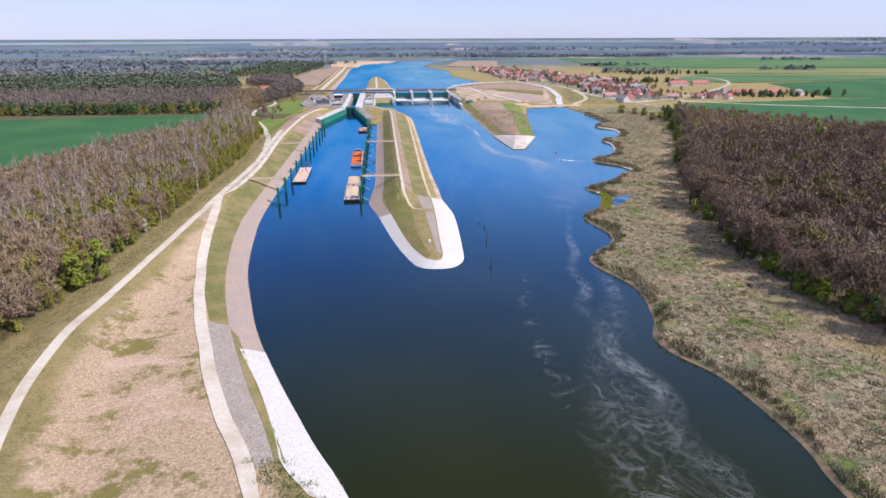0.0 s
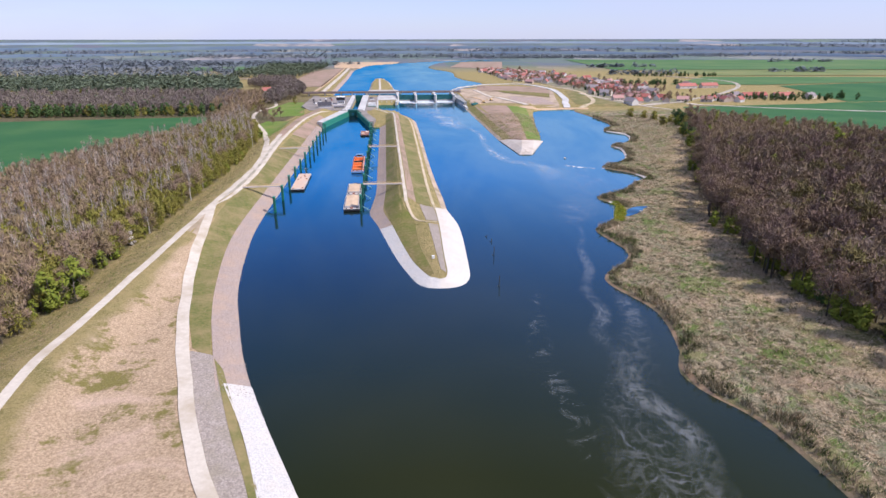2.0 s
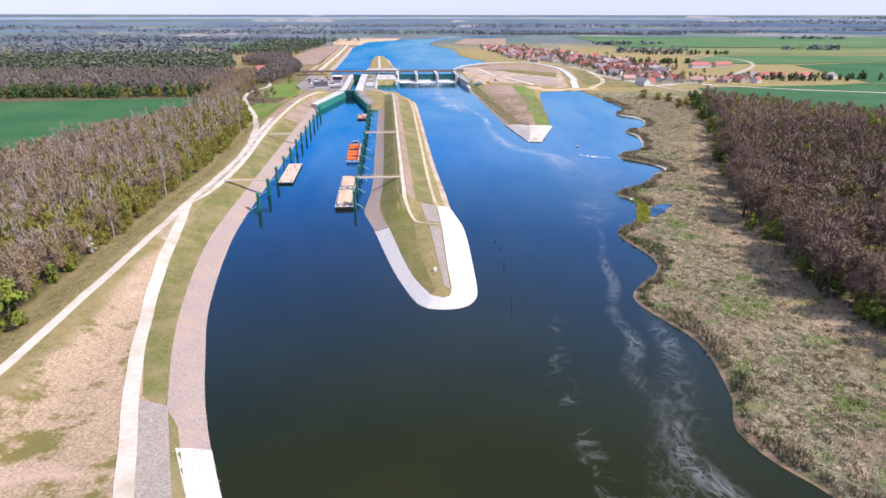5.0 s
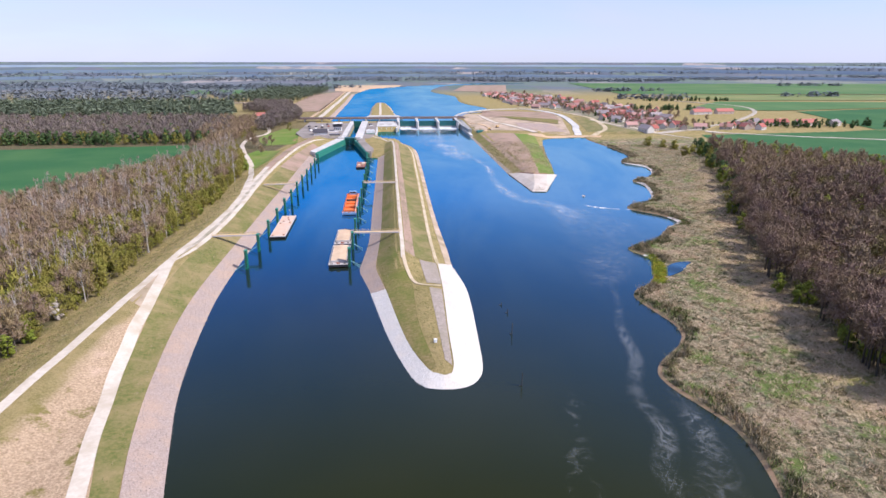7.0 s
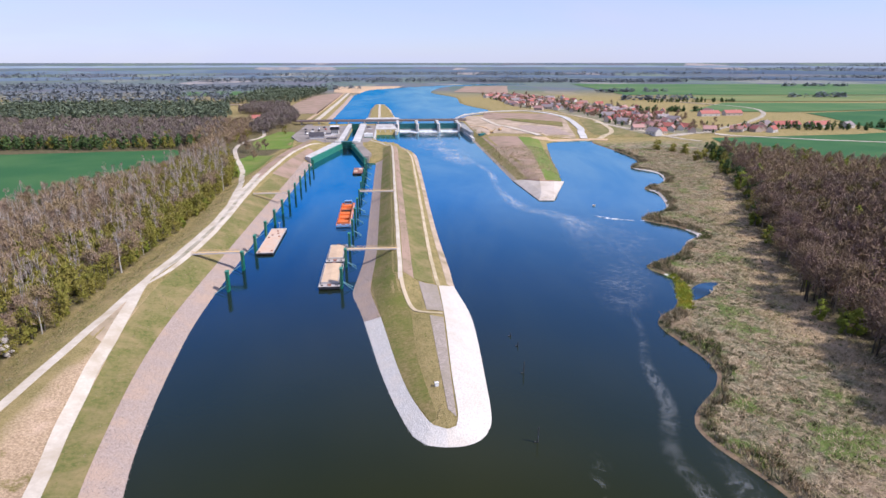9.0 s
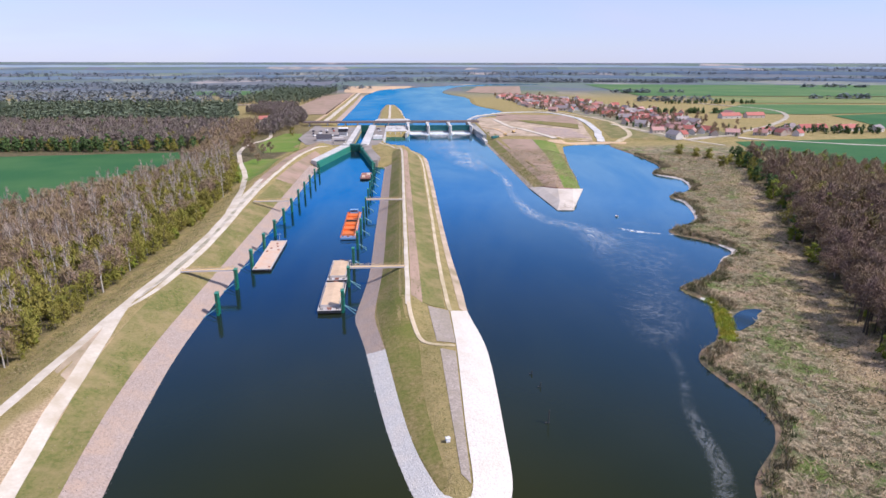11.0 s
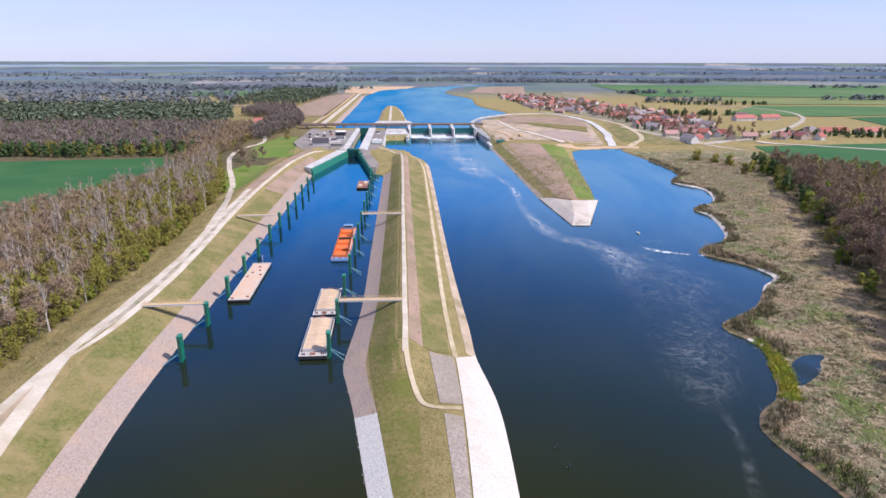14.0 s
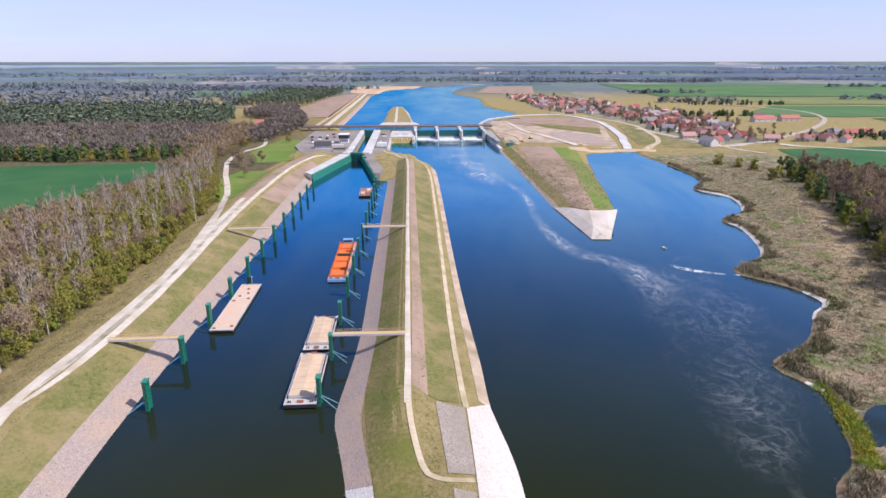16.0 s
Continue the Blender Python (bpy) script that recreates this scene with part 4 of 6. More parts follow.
def pile_wall(name, a, b, z0, z1, mat, depth=0.7, pitch=1.6, thick=1.6, side=1):
    """A corrugated sheet-pile wall from a to b."""
    a, b = Vector((*a, 0)), Vector((*b, 0))
    n = max(2, int((b - a).length / pitch)) * 2
    d = (b - a).normalized()
    out = Vector((-d.y, d.x, 0)) * side
    front = []
    for i in range(n + 1):
        p = a + (b - a) * (i / n)
        k = depth if (i // 2) % 2 else 0.0
        front.append(p + out * k)
    back = [a - out * thick, b - out * thick]
    s = Solid()
    ring = [(p.x, p.y) for p in front] + [(back[1].x, back[1].y), (back[0].x, back[0].y)]
    if side > 0:
        ring = ring[::-1]
    s.prism(ring, z0, z1)
    return s


part("sheet_pile_wall", pile_wall("w", (-67.5, 690), (-47, 792), -3, 5.8, None, side=-1), M["sheet_pile"], lock, "bright green corrugated guide wall")
part("sheet_pile_wall", pile_wall("w", (-19, 690), (-36, 792), -3, 5.8, None, side=1), M["sheet_pile"], lock)
part("apron", Solid().prism([(-48, 794), (-69, 690), (-75, 698), (-57, 800)], -1, 6.3), M["concrete"], lock)
part("apron", Solid().prism([(-35, 794), (-18.5, 692), (-14, 693), (-12, 712), (-23, 772), (-24, 800)], -1, 6.3), M["paving"], lock)
part("chamber_wall", Solid().box(-53, -47, 796, 1010, -4, 6.9, 0.2), M["concrete"], lock)
part("chamber_wall", Solid().box(-36, -27, 796, 1010, -4, 6.9, 0.2), M["concrete"], lock)
part("yard_paving", Solid().prism([(-53, 800), (-62, 802), (-96, 806), (-112, 860), (-112, 1006), (-53, 1006)], 2, 6.25), M["paving"], lock)
part("yard_paving", Solid().prism([(-27, 800), (-19, 800), (-13, 836), (-13, 1006), (-27, 1006)], -2, 6.25), M["paving"], lock)
for x0, x1 in ((-47, -41.6), (-41.4, -36)):
    g = Solid().box(x0, x1, 794, 795.2, -2, 7.4)
    for k in range(5):
        g.box(x0 + 0.15, x1 - 0.15, 793.5, 794, 0.3 + k * 1.4, 0.7 + k * 1.4)
    part("gate_leaf", g, M["dark_green_steel"], lock, "dark green mitre gate leaf")
part("upper_gate", Solid().box(-47, -36, 984, 985.5, -2, 8.6, 0.1).box(-47.4, -35.6, 985.5, 987, 8.2, 8.6), M["dark_green_steel"], lock, "dark green upper gate")
# dark facings added along the chamber to paint in the walls' shade
for x in (-47.0, -36.35):
    part("wall_lining", Solid().box(x, x + 0.35, 797, 983, -3, 6.2), M["wet_shade_concrete"], lock, "dark chamber facing added for the walls' shade")
part("gate_walkway", Solid().box(-47.5, -35.5, 795.4, 797, 7.0, 7.3).box(-47.5, -35.5, 795.4, 795.5, 7.3, 8.4), M["galvanised"], lock)
for x, w in ((-54.5, 5.2), (-35.5, 6.5)):
    part("gate_tower", Solid().box(x, x + w, 794, 800, 6.2, 8.3, 0.15), M["concrete"], lock)
part("gate_frame", Solid().box(-35.6, -33.2, 790, 793.6, -2, 6.9).box(-32.4, -30.2, 772, 776, -2, 6.9), M["dark_green_steel"], lock)
for x in (-55, -26.5):
    s = Solid()
    for k in range(14):
        s.tube((x, 804 + k * 14, 6.2), (x, 804 + k * 14, 7.4), 0.06, sides=4)
    s.box(x - 0.05, x + 0.05, 804, 987, 7.35, 7.45)
    part("railing", s, M["galvanised"], lock)


# ---- the weir and road bridge ----
weir = thing("weir", "concrete weir with teal steel gates", "weir", kind="structure")
for x in (17.5, 44.5, 74, 102.5):
    p = Solid().prism([(x - 1.6, 1022), (x - 1.6, 957), (x - 0.9, 953), (x, 951.5), (x + 0.9, 953), (x + 1.6, 957), (x + 1.6, 1022)], -4, 10.2)
    p.box(x - 2.2, x + 2.2, 990, 1000, 10.2, 11.4, 0.2)
    part("pier", p, M["concrete"], weir, "pale concrete pier")
for x0, x1 in ((19.6, 42.4), (46.6, 71.9), (76.1, 100.4)):
    g = Solid().box(x0, x1, 968, 969.4, 2.6, 10.0)
    for k in range(6):
        x = x0 + (x1 - x0) * (k + 0.5) / 6
        g.box(x - 0.25, x + 0.25, 967.2, 968, 2.8, 9.8)
    for z in (4.2, 6.8, 9.4):
        g.box(x0, x1, 967.4, 968, z - 0.2, z + 0.2)
    part("weir_gate", g, M["teal_gate"], weir, "teal steel flap gate")
    part("sill", Solid().add([(x0, 945, -1.5), (x1, 945, -1.5), (x1, 966, 0.4), (x0, 966, 0.4), (x1, 990, 2.4), (x0, 990, 2.4), (x1, 990, -4), (x0, 990, -4)],
                             [(0, 1, 2, 3), (3, 2, 4, 5), (5, 4, 6, 7), (0, 3, 5, 7), (1, 6, 4, 2), (0, 7, 6, 1)]), M["wet_shade_concrete"], weir)
part("wing_wall", Solid().prism([(14.6, 1000), (13.0, 915), (15.5, 915), (17.0, 940), (17.0, 1000)], -3, 5.2), M["concrete"], weir)
part("abutment", Solid().prism([(104.5, 1020), (104.5, 940), (108, 880), (112, 880), (113, 940), (114, 1020)], -3, 7.0), M["wet_shade_concrete"], weir)
part("abutment_cap", Solid().prism([(105, 938), (106.3, 850), (109.5, 850), (110.5, 938)], -2, 3.2), M["concrete"], weir)

bridge = thing("road_bridge", "long brown steel road bridge over lock and weir", "bridge", kind="structure")
part("deck", Solid().box(-128, 118, 1004, 1014, 10.6, 11.5), M["asphalt"], bridge)
for y in (1003.6, 1014.0):
    part("girder", Solid().box(-128, 118, y, y + 0.4, 9.7, 12.0), M["bridge_steel"], bridge, "brown steel girder and parapet")
_post = part("rail_post", Solid().box(-0.1, 0.1, -0.1, 0.1, 0, 1.1), M["bridge_steel"], bridge, at=pose(-126, 1003.8, 12.0))
for k in range(1, 41):
    part("rail_post", _post.data, None, bridge, at=pose(-126 + 6 * k, 1003.8, 12.0))
part("handrail", Solid().box(-128, 118, 1003.72, 1003.88, 13.0, 13.15), M["bridge_steel"], bridge)
for x in (-120, -95, -70, -53, -30, -10):
    part("bridge_pier", Solid().box(x - 0.8, x + 0.8, 1005, 1013, 4.5, 10.6, 0.1), M["concrete"], bridge)

for x0, x1 in ((19.6, 42.4), (46.6, 71.9), (76.1, 100.4)):
    v = [(x, y, z) for y, z in ((968, 0.9), (960, 0.7), (954, 0.5), (946, 0.25)) for x in np.linspace(x0, x1, 9)]
    part("spill", fast_mesh("spill", np.array(v), grid_faces(4, 9)[:, ::-1], [M["spill"]], smooth=True), None, weir, "white water spilling under the gate")

house = thing("powerhouse", "low concrete powerhouse with dark draft-tube bays", "powerhouse")
s = Solid().box(-13, 15, 932, 1002, -3, 6.9, 0.3).box(-13, 15, 930, 932, 4.6, 6.9)
part("body", s, M["concrete"], house)
for k in range(4):
    x = -13.6 + k * 7.0
    # no recess: a dark box stands in for the bay's shaded inside
    part("bay", Solid().box(x + 0.9, x + 5.6, 930.6, 932.3, 0.1, 4.4), M["black_glass"], house, "dark box painting the shade inside an outlet bay")
    part("buttress", Solid().box(x - 0.5, x + 0.7, 926, 932, -3, 5.0, 0.2), M["concrete"], house)
part("quay_wall", Solid().box(-13.2, -11.4, 838, 931, -3, 6.2, 0.2), M["concrete"], house)
part("roof_hatch", Solid().box(-9, -3, 950, 962, 6.9, 8.0, 0.2), M["pale_coaming"], house)
part("roof_hatch", Solid().box(2, 8, 950, 962, 6.9, 8.0, 0.2), M["pale_coaming"], house)
part("crane_beam", Solid().box(-14, 13, 975, 977, 8.8, 9.6).box(-13.5, -12.5, 975, 977, 6.9, 8.8).box(11.5, 12.5, 975, 977, 6.9, 8.8), M["dark_metal"], house)
part("divider", Solid().prism([(-34, 1050), (-28, 1095), (18, 1095), (26, 1050)], 2, 7.4), M["concrete"], house)


# ---- houses ----
def gable(w, d, h, rise, eave=0.5):
    """Roof slab of a gabled house, ridge along x."""
    s = Solid()
    for sg in (1, -1):
        a, b = sg * (d / 2 + eave), 0.0
        za, zb = h - eave * rise / (d / 2), h + rise
        x0, x1 = -w / 2 - eave, w / 2 + eave
        v = [(x0, a, za), (x1, a, za), (x1, b, zb), (x0, b, zb)] + [(x0, a, za + 0.25), (x1, a, za + 0.25), (x1, b, zb + 0.25), (x0, b, zb + 0.25)]
        f = [(3, 2, 1, 0), (4, 5, 6, 7), (0, 1, 5, 4), (1, 2, 6, 5), (2, 3, 7, 6), (3, 0, 4, 7)]
        s.add(v, f if sg < 0 else [t[::-1] for t in f])
    return s


def walls(w, d, h, rise):
    x, y = w / 2, d / 2
    v = [(-x, -y, -1), (x, -y, -1), (x, y, -1), (-x, y, -1), (-x, -y, h), (x, -y, h), (x, y, h), (-x, y, h), (-x, 0, h + rise), (x, 0, h + rise)]
    return Solid().add(v, [(0, 1, 5, 4), (2, 3, 7, 6), (1, 2, 6, 9, 5), (3, 0, 4, 8, 7), (4, 5, 9, 8), (6, 7, 8, 9), (3, 2, 1, 0)])


def build_house(label, w, d, h, rise, roof, wall, at, turn, group=""):
    ob = thing("house", label, "house", at, turn, group)
    part("wall", walls(w, d, h, rise), wall, ob)
    r = part("roof", gable(w, d, h, rise), roof, ob)
    part("chimney", Solid().box(w * 0.2, w * 0.2 + 0.8, -0.5, 0.3, h + rise * 0.6, h + rise + 1.1), M["cream_paint"], r)
    for k in range(3):
        x = (k - 1) * w * 0.3
        for sg in (1, -1):
            wd = part("window", Solid().box(x - 0.6, x + 0.6, sg * d / 2 - 0.06, sg * d / 2 + 0.06, 1.0, 2.4), M["black_glass"], ob)
    part("door", Solid().box(w / 2 - 0.06, w / 2 + 0.06, -0.5, 0.5, 0, 2.1), M["bridge_steel"], ob)
    return ob


_v = np.random.default_rng(7)
kinds = [build_house("village house with red tiled gable roof and pale walls", 13, 9, 4.2, 4.2, M["roof_red"], M["house_wall"], (252, 1640, 6.6), 20, "village houses"),
         build_house("village house with faded pink tiled roof", 16, 9, 4.0, 3.8, M["roof_pink"], M["house_wall"], (300, 1500, 6.6), 100, "village houses"),
         build_house("farm barn with grey roof and brick walls", 20, 10, 4.6, 4.4, M["roof_grey"], M["house_wall"], (330, 1420, 6.6), 10, "village houses")]
SPINE = glide([(268, 1700), (296, 1560), (318, 1420), (338, 1310), (368, 1200), (376, 1090), (378, 1000), (368, 890)], 5)
_spots = []
for _ in range(6000):
    c = SPINE[_v.integers(len(SPINE))]
    x, y = c[0] + _v.normal(8, 26 if c[1] < 1150 else 44), c[1] + _v.normal(0, 14)
    if 318 + max(0, 1100 - y) * 0.02 < x or y > 1220:
        if all((x - a) ** 2 + (y - b) ** 2 > 15 ** 2 for a, b in _spots) and x < 480 and y > 868 and x > 242 and not (y < 1220 and x < 326 - max(0, 1000 - y) * -0.12):
            _spots.append((x, y))
    if len(_spots) > 150:
        break
_spots += [(462, 884), (474, 896), (486, 880), (498, 892), (505, 874), (492, 905), (340, 862), (352, 868)]
for i, (x, y) in enumerate(_spots):
    k = kinds[(0, 0, 1, 0, 1, 2, 0, 1)[i % 8]]
    copy_thing(k, pose(x, y, float(ground_z(x, y)) + 0.1, 0, 0, _v.choice([15, 105, 60, 150]) + _v.normal(0, 12)))
for x, y, w, t, r, l in ((528, 1085, 34, 8, "roof_red", "long farm barn with red tiled roof"), (572, 1092, 30, 4, "roof_red", "long farm barn with bright red roof"), (548, 1125, 22, 95, "roof_pink", "farmhouse with faded pink roof"),
                         (560, 930, 40, 6, "roof_red", "long farm building with orange-red roof"), (604, 925, 36, 12, "roof_red", "wide farm building with red roof"), (515, 915, 18, 60, "roof_pink", "farmhouse with pink roof among trees"),
                         (535, 940, 16, 20, "roof_grey", "grey-roofed farm shed among the trees"), (640, 915, 20, 30, "roof_grey", "grey-roofed barn at the field edge"), (-190, 1060, 20, 10, "roof_red", "red-roofed house at the wood's edge"),
                         (-182, 1085, 14, 80, "roof_red", "small red-roofed outbuilding by the wood")):
    build_house(l, w, 12, 4.5, 4.4, M[r], M["house_wall"], (x, y, float(ground_z(x, y))), t)

control = thing("control_building", "white two-storey lock control building with dark upper floor", "building", (-62, 885, 6.2))
part("ground_floor", Solid().box(-4.5, 4.5, -6, 6, 0, 5.2, 0.1), M["white_paint"], control)
up = part("upper_floor", Solid().box(-5.5, 5.5, -7, 7, 5.2, 9.2, 0.2), M["dark_roof"], control)
for x in (-3.6, -1.2, 1.2, 3.6):
    part("window", Solid().box(x - 0.9, x + 0.9, -7.06, -6.9, 6.2, 8.2), M["black_glass"], up)
    part("window", Solid().box(x - 0.6, x + 0.6, -6.06, -5.9, 1.4, 3.4), M["black_glass"], control)
part("parapet", Solid().box(-5.8, 5.8, -7.3, 7.3, 9.2, 9.6, 0.1), M["white_paint"], control)
shed = thing("service_building", "low service building with dark gabled roof", "building", (-80, 842, 6.2), 8)
part("wall", walls(16, 9, 3.2, 3.6), M["white_paint"], shed)
part("roof", gable(16, 9, 3.2, 3.6, 0.9), M["dark_roof"], shed)
part("annexe", Solid().box(9, 22, -4, 4, -0.5, 3.2, 0.2), M["pale_coaming"], shed)
store = thing("store_shed", "flat-roofed dark store shed in the lock yard", "building", (-60, 818, 6.2))
part("wall", Solid().box(-6, 6, -3, 3, 0, 2.8), M["cream_paint"], store)
part("roof", Solid().box(-6.5, 6.5, -3.5, 3.5, 2.8, 3.2, 0.1), M["dark_roof"], store)
hut = thing("site_hut", "small white site hut with green base", "hut", (-19, 846, 6.2))
part("body", Solid().box(-5, 5, -3, 3, 0.8, 4.6, 0.2), M["white_paint"], hut)
part("base", Solid().box(-5.4, 5.4, -3.4, 3.4, 0, 0.8), M["green_steel"], hut)


# ---- parked vehicles in the yard ----
def build_van(paint, label, at, turn):
    ob = thing("parked_van", label, "van", at, turn, "vehicles in the lock yard")
    b = Solid().add([(-2.4, -1, 0.5), (2.4, -1, 0.5), (2.4, 1, 0.5), (-2.4, 1, 0.5), (-2.4, -1, 1.9), (1.2, -0.9, 1.95), (1.2, 0.9, 1.95), (-2.4, 1, 1.9), (2.4, -1, 1.1), (2.4, 1, 1.1)],
                    [(3, 2, 1, 0), (4, 5, 6, 7), (0, 1, 8, 5, 4), (3, 7, 6, 9, 2), (8, 9, 6, 5), (1, 2, 9, 8), (0, 4, 7, 3)])
    part("body", b, paint, ob)
    part("windscreen", Solid().add([(1.26, -0.8, 1.9), (1.26, 0.8, 1.9), (2.3, 0.85, 1.18), (2.3, -0.85, 1.18)], [(3, 2, 1, 0)]), M["black_glass"], ob)
    for x in (-1.5, 1.5):
        for y in (-1, 1):
            part("wheel", Solid().tube((x, y - 0.12, 0.38), (x, y + 0.12, 0.38), 0.38, sides=10), M["dark_metal"], ob)
    return ob


van = build_van(M["white_paint"], "white van parked on the lock yard paving", (-92, 905, 6.27), 20)
car = build_van(M["dark_roof"], "dark car parked on the lock yard paving", (-85, 915, 6.27), 80)
red = build_van(M["roof_red"], "red car parked on the lock yard paving", (-78, 930, 6.27), 85)
for x, y, t in ((-88, 940, 75), (-70, 950, 10), (-66, 960, 15), (-96, 880, 60), (-20, 930, 0), (-22, 880, 90), (-74, 880, 95)):
    copy_thing(van, pose(x, y, 6.27, 0, 0, t))
for x, y, t in ((-82, 955, 80), (-94, 925, 85), (-100, 900, 100), (-22, 950, 5), (-104, 930, 80)):
    copy_thing(car, pose(x, y, 6.27, 0, 0, t))
for x, y, s in ((135, 880, 0), (150, 905, 40)):
    d = thing("excavator", "yellow-brown excavator on the construction ground", "excavator", (x, y, float(ground_z(x, y)) + 0.3), s)
    part("track", Solid().box(-2.2, 2.2, -1.6, -0.9, 0, 0.9, 0.2), M["dark_metal"], d)
    part("track", Solid().box(-2.2, 2.2, 0.9, 1.6, 0, 0.9, 0.2), M["dark_metal"], d)
    part("cab", Solid().box(-2.0, 1.4, -1.4, 1.4, 1.0, 3.0, 0.3), M["grating"], d)
    part("boom", Solid().tube((1.2, 0, 2.2), (4.6, 0, 5.2), 0.35, 0.28).tube((4.6, 0, 5.2), (6.6, 0, 1.8), 0.28, 0.2), M["grating"], d)
tarp = thing("site_container", "turquoise container by the haul road", "container", (121, 868, float(ground_z(121, 868)) + 0.2), 30)
part("body", Solid().box(-5, 5, -1.6, 1.6, 0, 2.6, 0.1), M["teal_gate"], tarp)


# ---- mooring dolphins ----
def build_dolphin(side):
    ob = thing("mooring_dolphin", "tall green steel mooring dolphin with ladder rungs standing in the canal", "mooring dolphin", (0, 0, 0), 0, "dolphins along the canal")
    for y in (-0.95, 0.95):
        part("column", Solid().box(-0.55, 0.55, y - 0.28, y + 0.28, -4, 8.9, 0.05), M["green_steel"], ob)
    part("back_plate", Solid().box(-side * 0.3 - 0.12, -side * 0.3 + 0.12, -0.66, 0.66, -2, 8.6), M["dark_green_steel"], ob)
    for k in range(8):
        part("rung", Solid().add([(-0.62, -0.68, 0.5 + k * 1.08), (0.62, -0.68, 0.5 + k * 1.08), (0.62, 0.68, 0.5 + k * 1.08), (-0.62, 0.68, 0.5 + k * 1.08),
                                  (-0.62, -0.68, 0.92 + k * 1.08), (0.62, -0.68, 0.92 + k * 1.08), (0.62, 0.68, 0.92 + k * 1.08), (-0.62, 0.68, 0.92 + k * 1.08)],
                                 [(3, 2, 1, 0), (4, 5, 6, 7), (0, 1, 5, 4), (1, 2, 6, 5), (2, 3, 7, 6), (3, 0, 4, 7)]), M["green_steel"], ob)
    # dark plates on the closed face imitate the shade in lattice openings
    for k in range(7):
        o = 0.16 if k % 2 else -0.16
        part("slot", Solid().box(o - 0.24, o + 0.24, -1.26, -1.2, 1.1 + k * 1.08, 1.75 + k * 1.08), M["dark_metal"], ob, "dark plate painting a shaded opening in the steel")
    part("cap", Solid().box(-0.75, 0.75, -1.35, 1.35, 8.9, 9.15, 0.06), M["sheet_pile"], ob, "pale green cap plate")
    part("strut", Solid().tube((-side * 0.4, -0.6, 3.0), (-side * 6.4, -3.6, -0.9), 0.16), M["galvanised"], ob, "blue-grey raking strut")
    part("strut", Solid().tube((-side * 0.4, 0.6, 2.6), (-side * 6.2, 0.8, -0.9), 0.16), M["galvanised"], ob, "blue-grey raking strut")
    return ob


for side, x, n in ((1, -63, 12), (-1, -15.3, 12)):
    first = build_dolphin(side)
    first.matrix_basis = pose(x, 355, 0)
    for k in range(1, n):
        copy_thing(first, pose(x - (0.35 * max(0, k - 8) if side > 0 else 0) * 0, 355 + 27.75 * k, 0))


# ---- gangways ----
def build_gangway(x0, x1, y, z0, z1):
    """A footbridge from the bank (x1, z1) out to a dolphin (x0, z0)."""
    ob = thing("gangway", "narrow steel gangway with ochre grating from bank to dolphin", "gangway", group="gangways to the dolphins")
    L, dz = x1 - x0, z1 - z0

    def beam(yy, w, lo, hi, mat, name, label=""):
        v = [(x0, y + yy, z0 + lo), (x1, y + yy, z1 + lo), (x1, y + yy + w, z1 + lo), (x0, y + yy + w, z0 + lo),
             (x0, y + yy, z0 + hi), (x1, y + yy, z1 + hi), (x1, y + yy + w, z1 + hi), (x0, y + yy + w, z0 + hi)]
        f = [(3, 2, 1, 0), (4, 5, 6, 7), (0, 1, 5, 4), (1, 2, 6, 5), (2, 3, 7, 6), (3, 0, 4, 7)]
        part(name, Solid().add(v, f if L > 0 else [t[::-1] for t in f]), mat, ob, label)

    beam(-0.9, 1.8, -0.12, 0.0, M["grating"], "deck", "ochre grating deck")
    for yy in (-1.05, 0.93):
        beam(yy, 0.14, -0.55, 0.12, M["pale_rail"], "girder", "pale edge girder")
        beam(yy + 0.03, 0.07, 1.02, 1.10, M["grating"], "handrail")
        beam(yy + 0.04, 0.05, 0.55, 0.60, M["grating"], "midrail")
        for k in range(10):
            t = k / 9
            x, z = x0 + L * t, z0 + dz * t
            part("post", Solid().box(x - 0.04, x + 0.04, y + yy + 0.02, y + yy + 0.1, z, z + 1.06), M["grating"], ob)
    return ob


for y in (383, 517):
    build_gangway(-63.6, -85.5, y, 9.0, 8.75)
    build_gangway(-14.7, 9.0, y, 9.0, 8.9)


# ---- barges ----
def hull(w, l, h, bow, draft=-0.8):
    """A scow hull with raked ends, from y = 0 to l."""
    s, x = Solid(), w / 2
    v = [(-x, bow, draft), (x, bow, draft), (x, l - bow, draft), (-x, l - bow, draft), (-x, 0, h * 0.35), (x, 0, h * 0.35), (x, l, h * 0.35), (-x, l, h * 0.35),
         (-x, 0, h), (x, 0, h), (x, l, h), (-x, l, h)]
    return s.add(v, [(3, 2, 1, 0), (0, 1, 5, 4), (2, 3, 7, 6), (1, 2, 6, 5), (3, 0, 4, 7), (4, 5, 9, 8), (6, 7, 11, 10), (5, 6, 10, 9), (7, 4, 8, 11), (8, 9, 10, 11)])


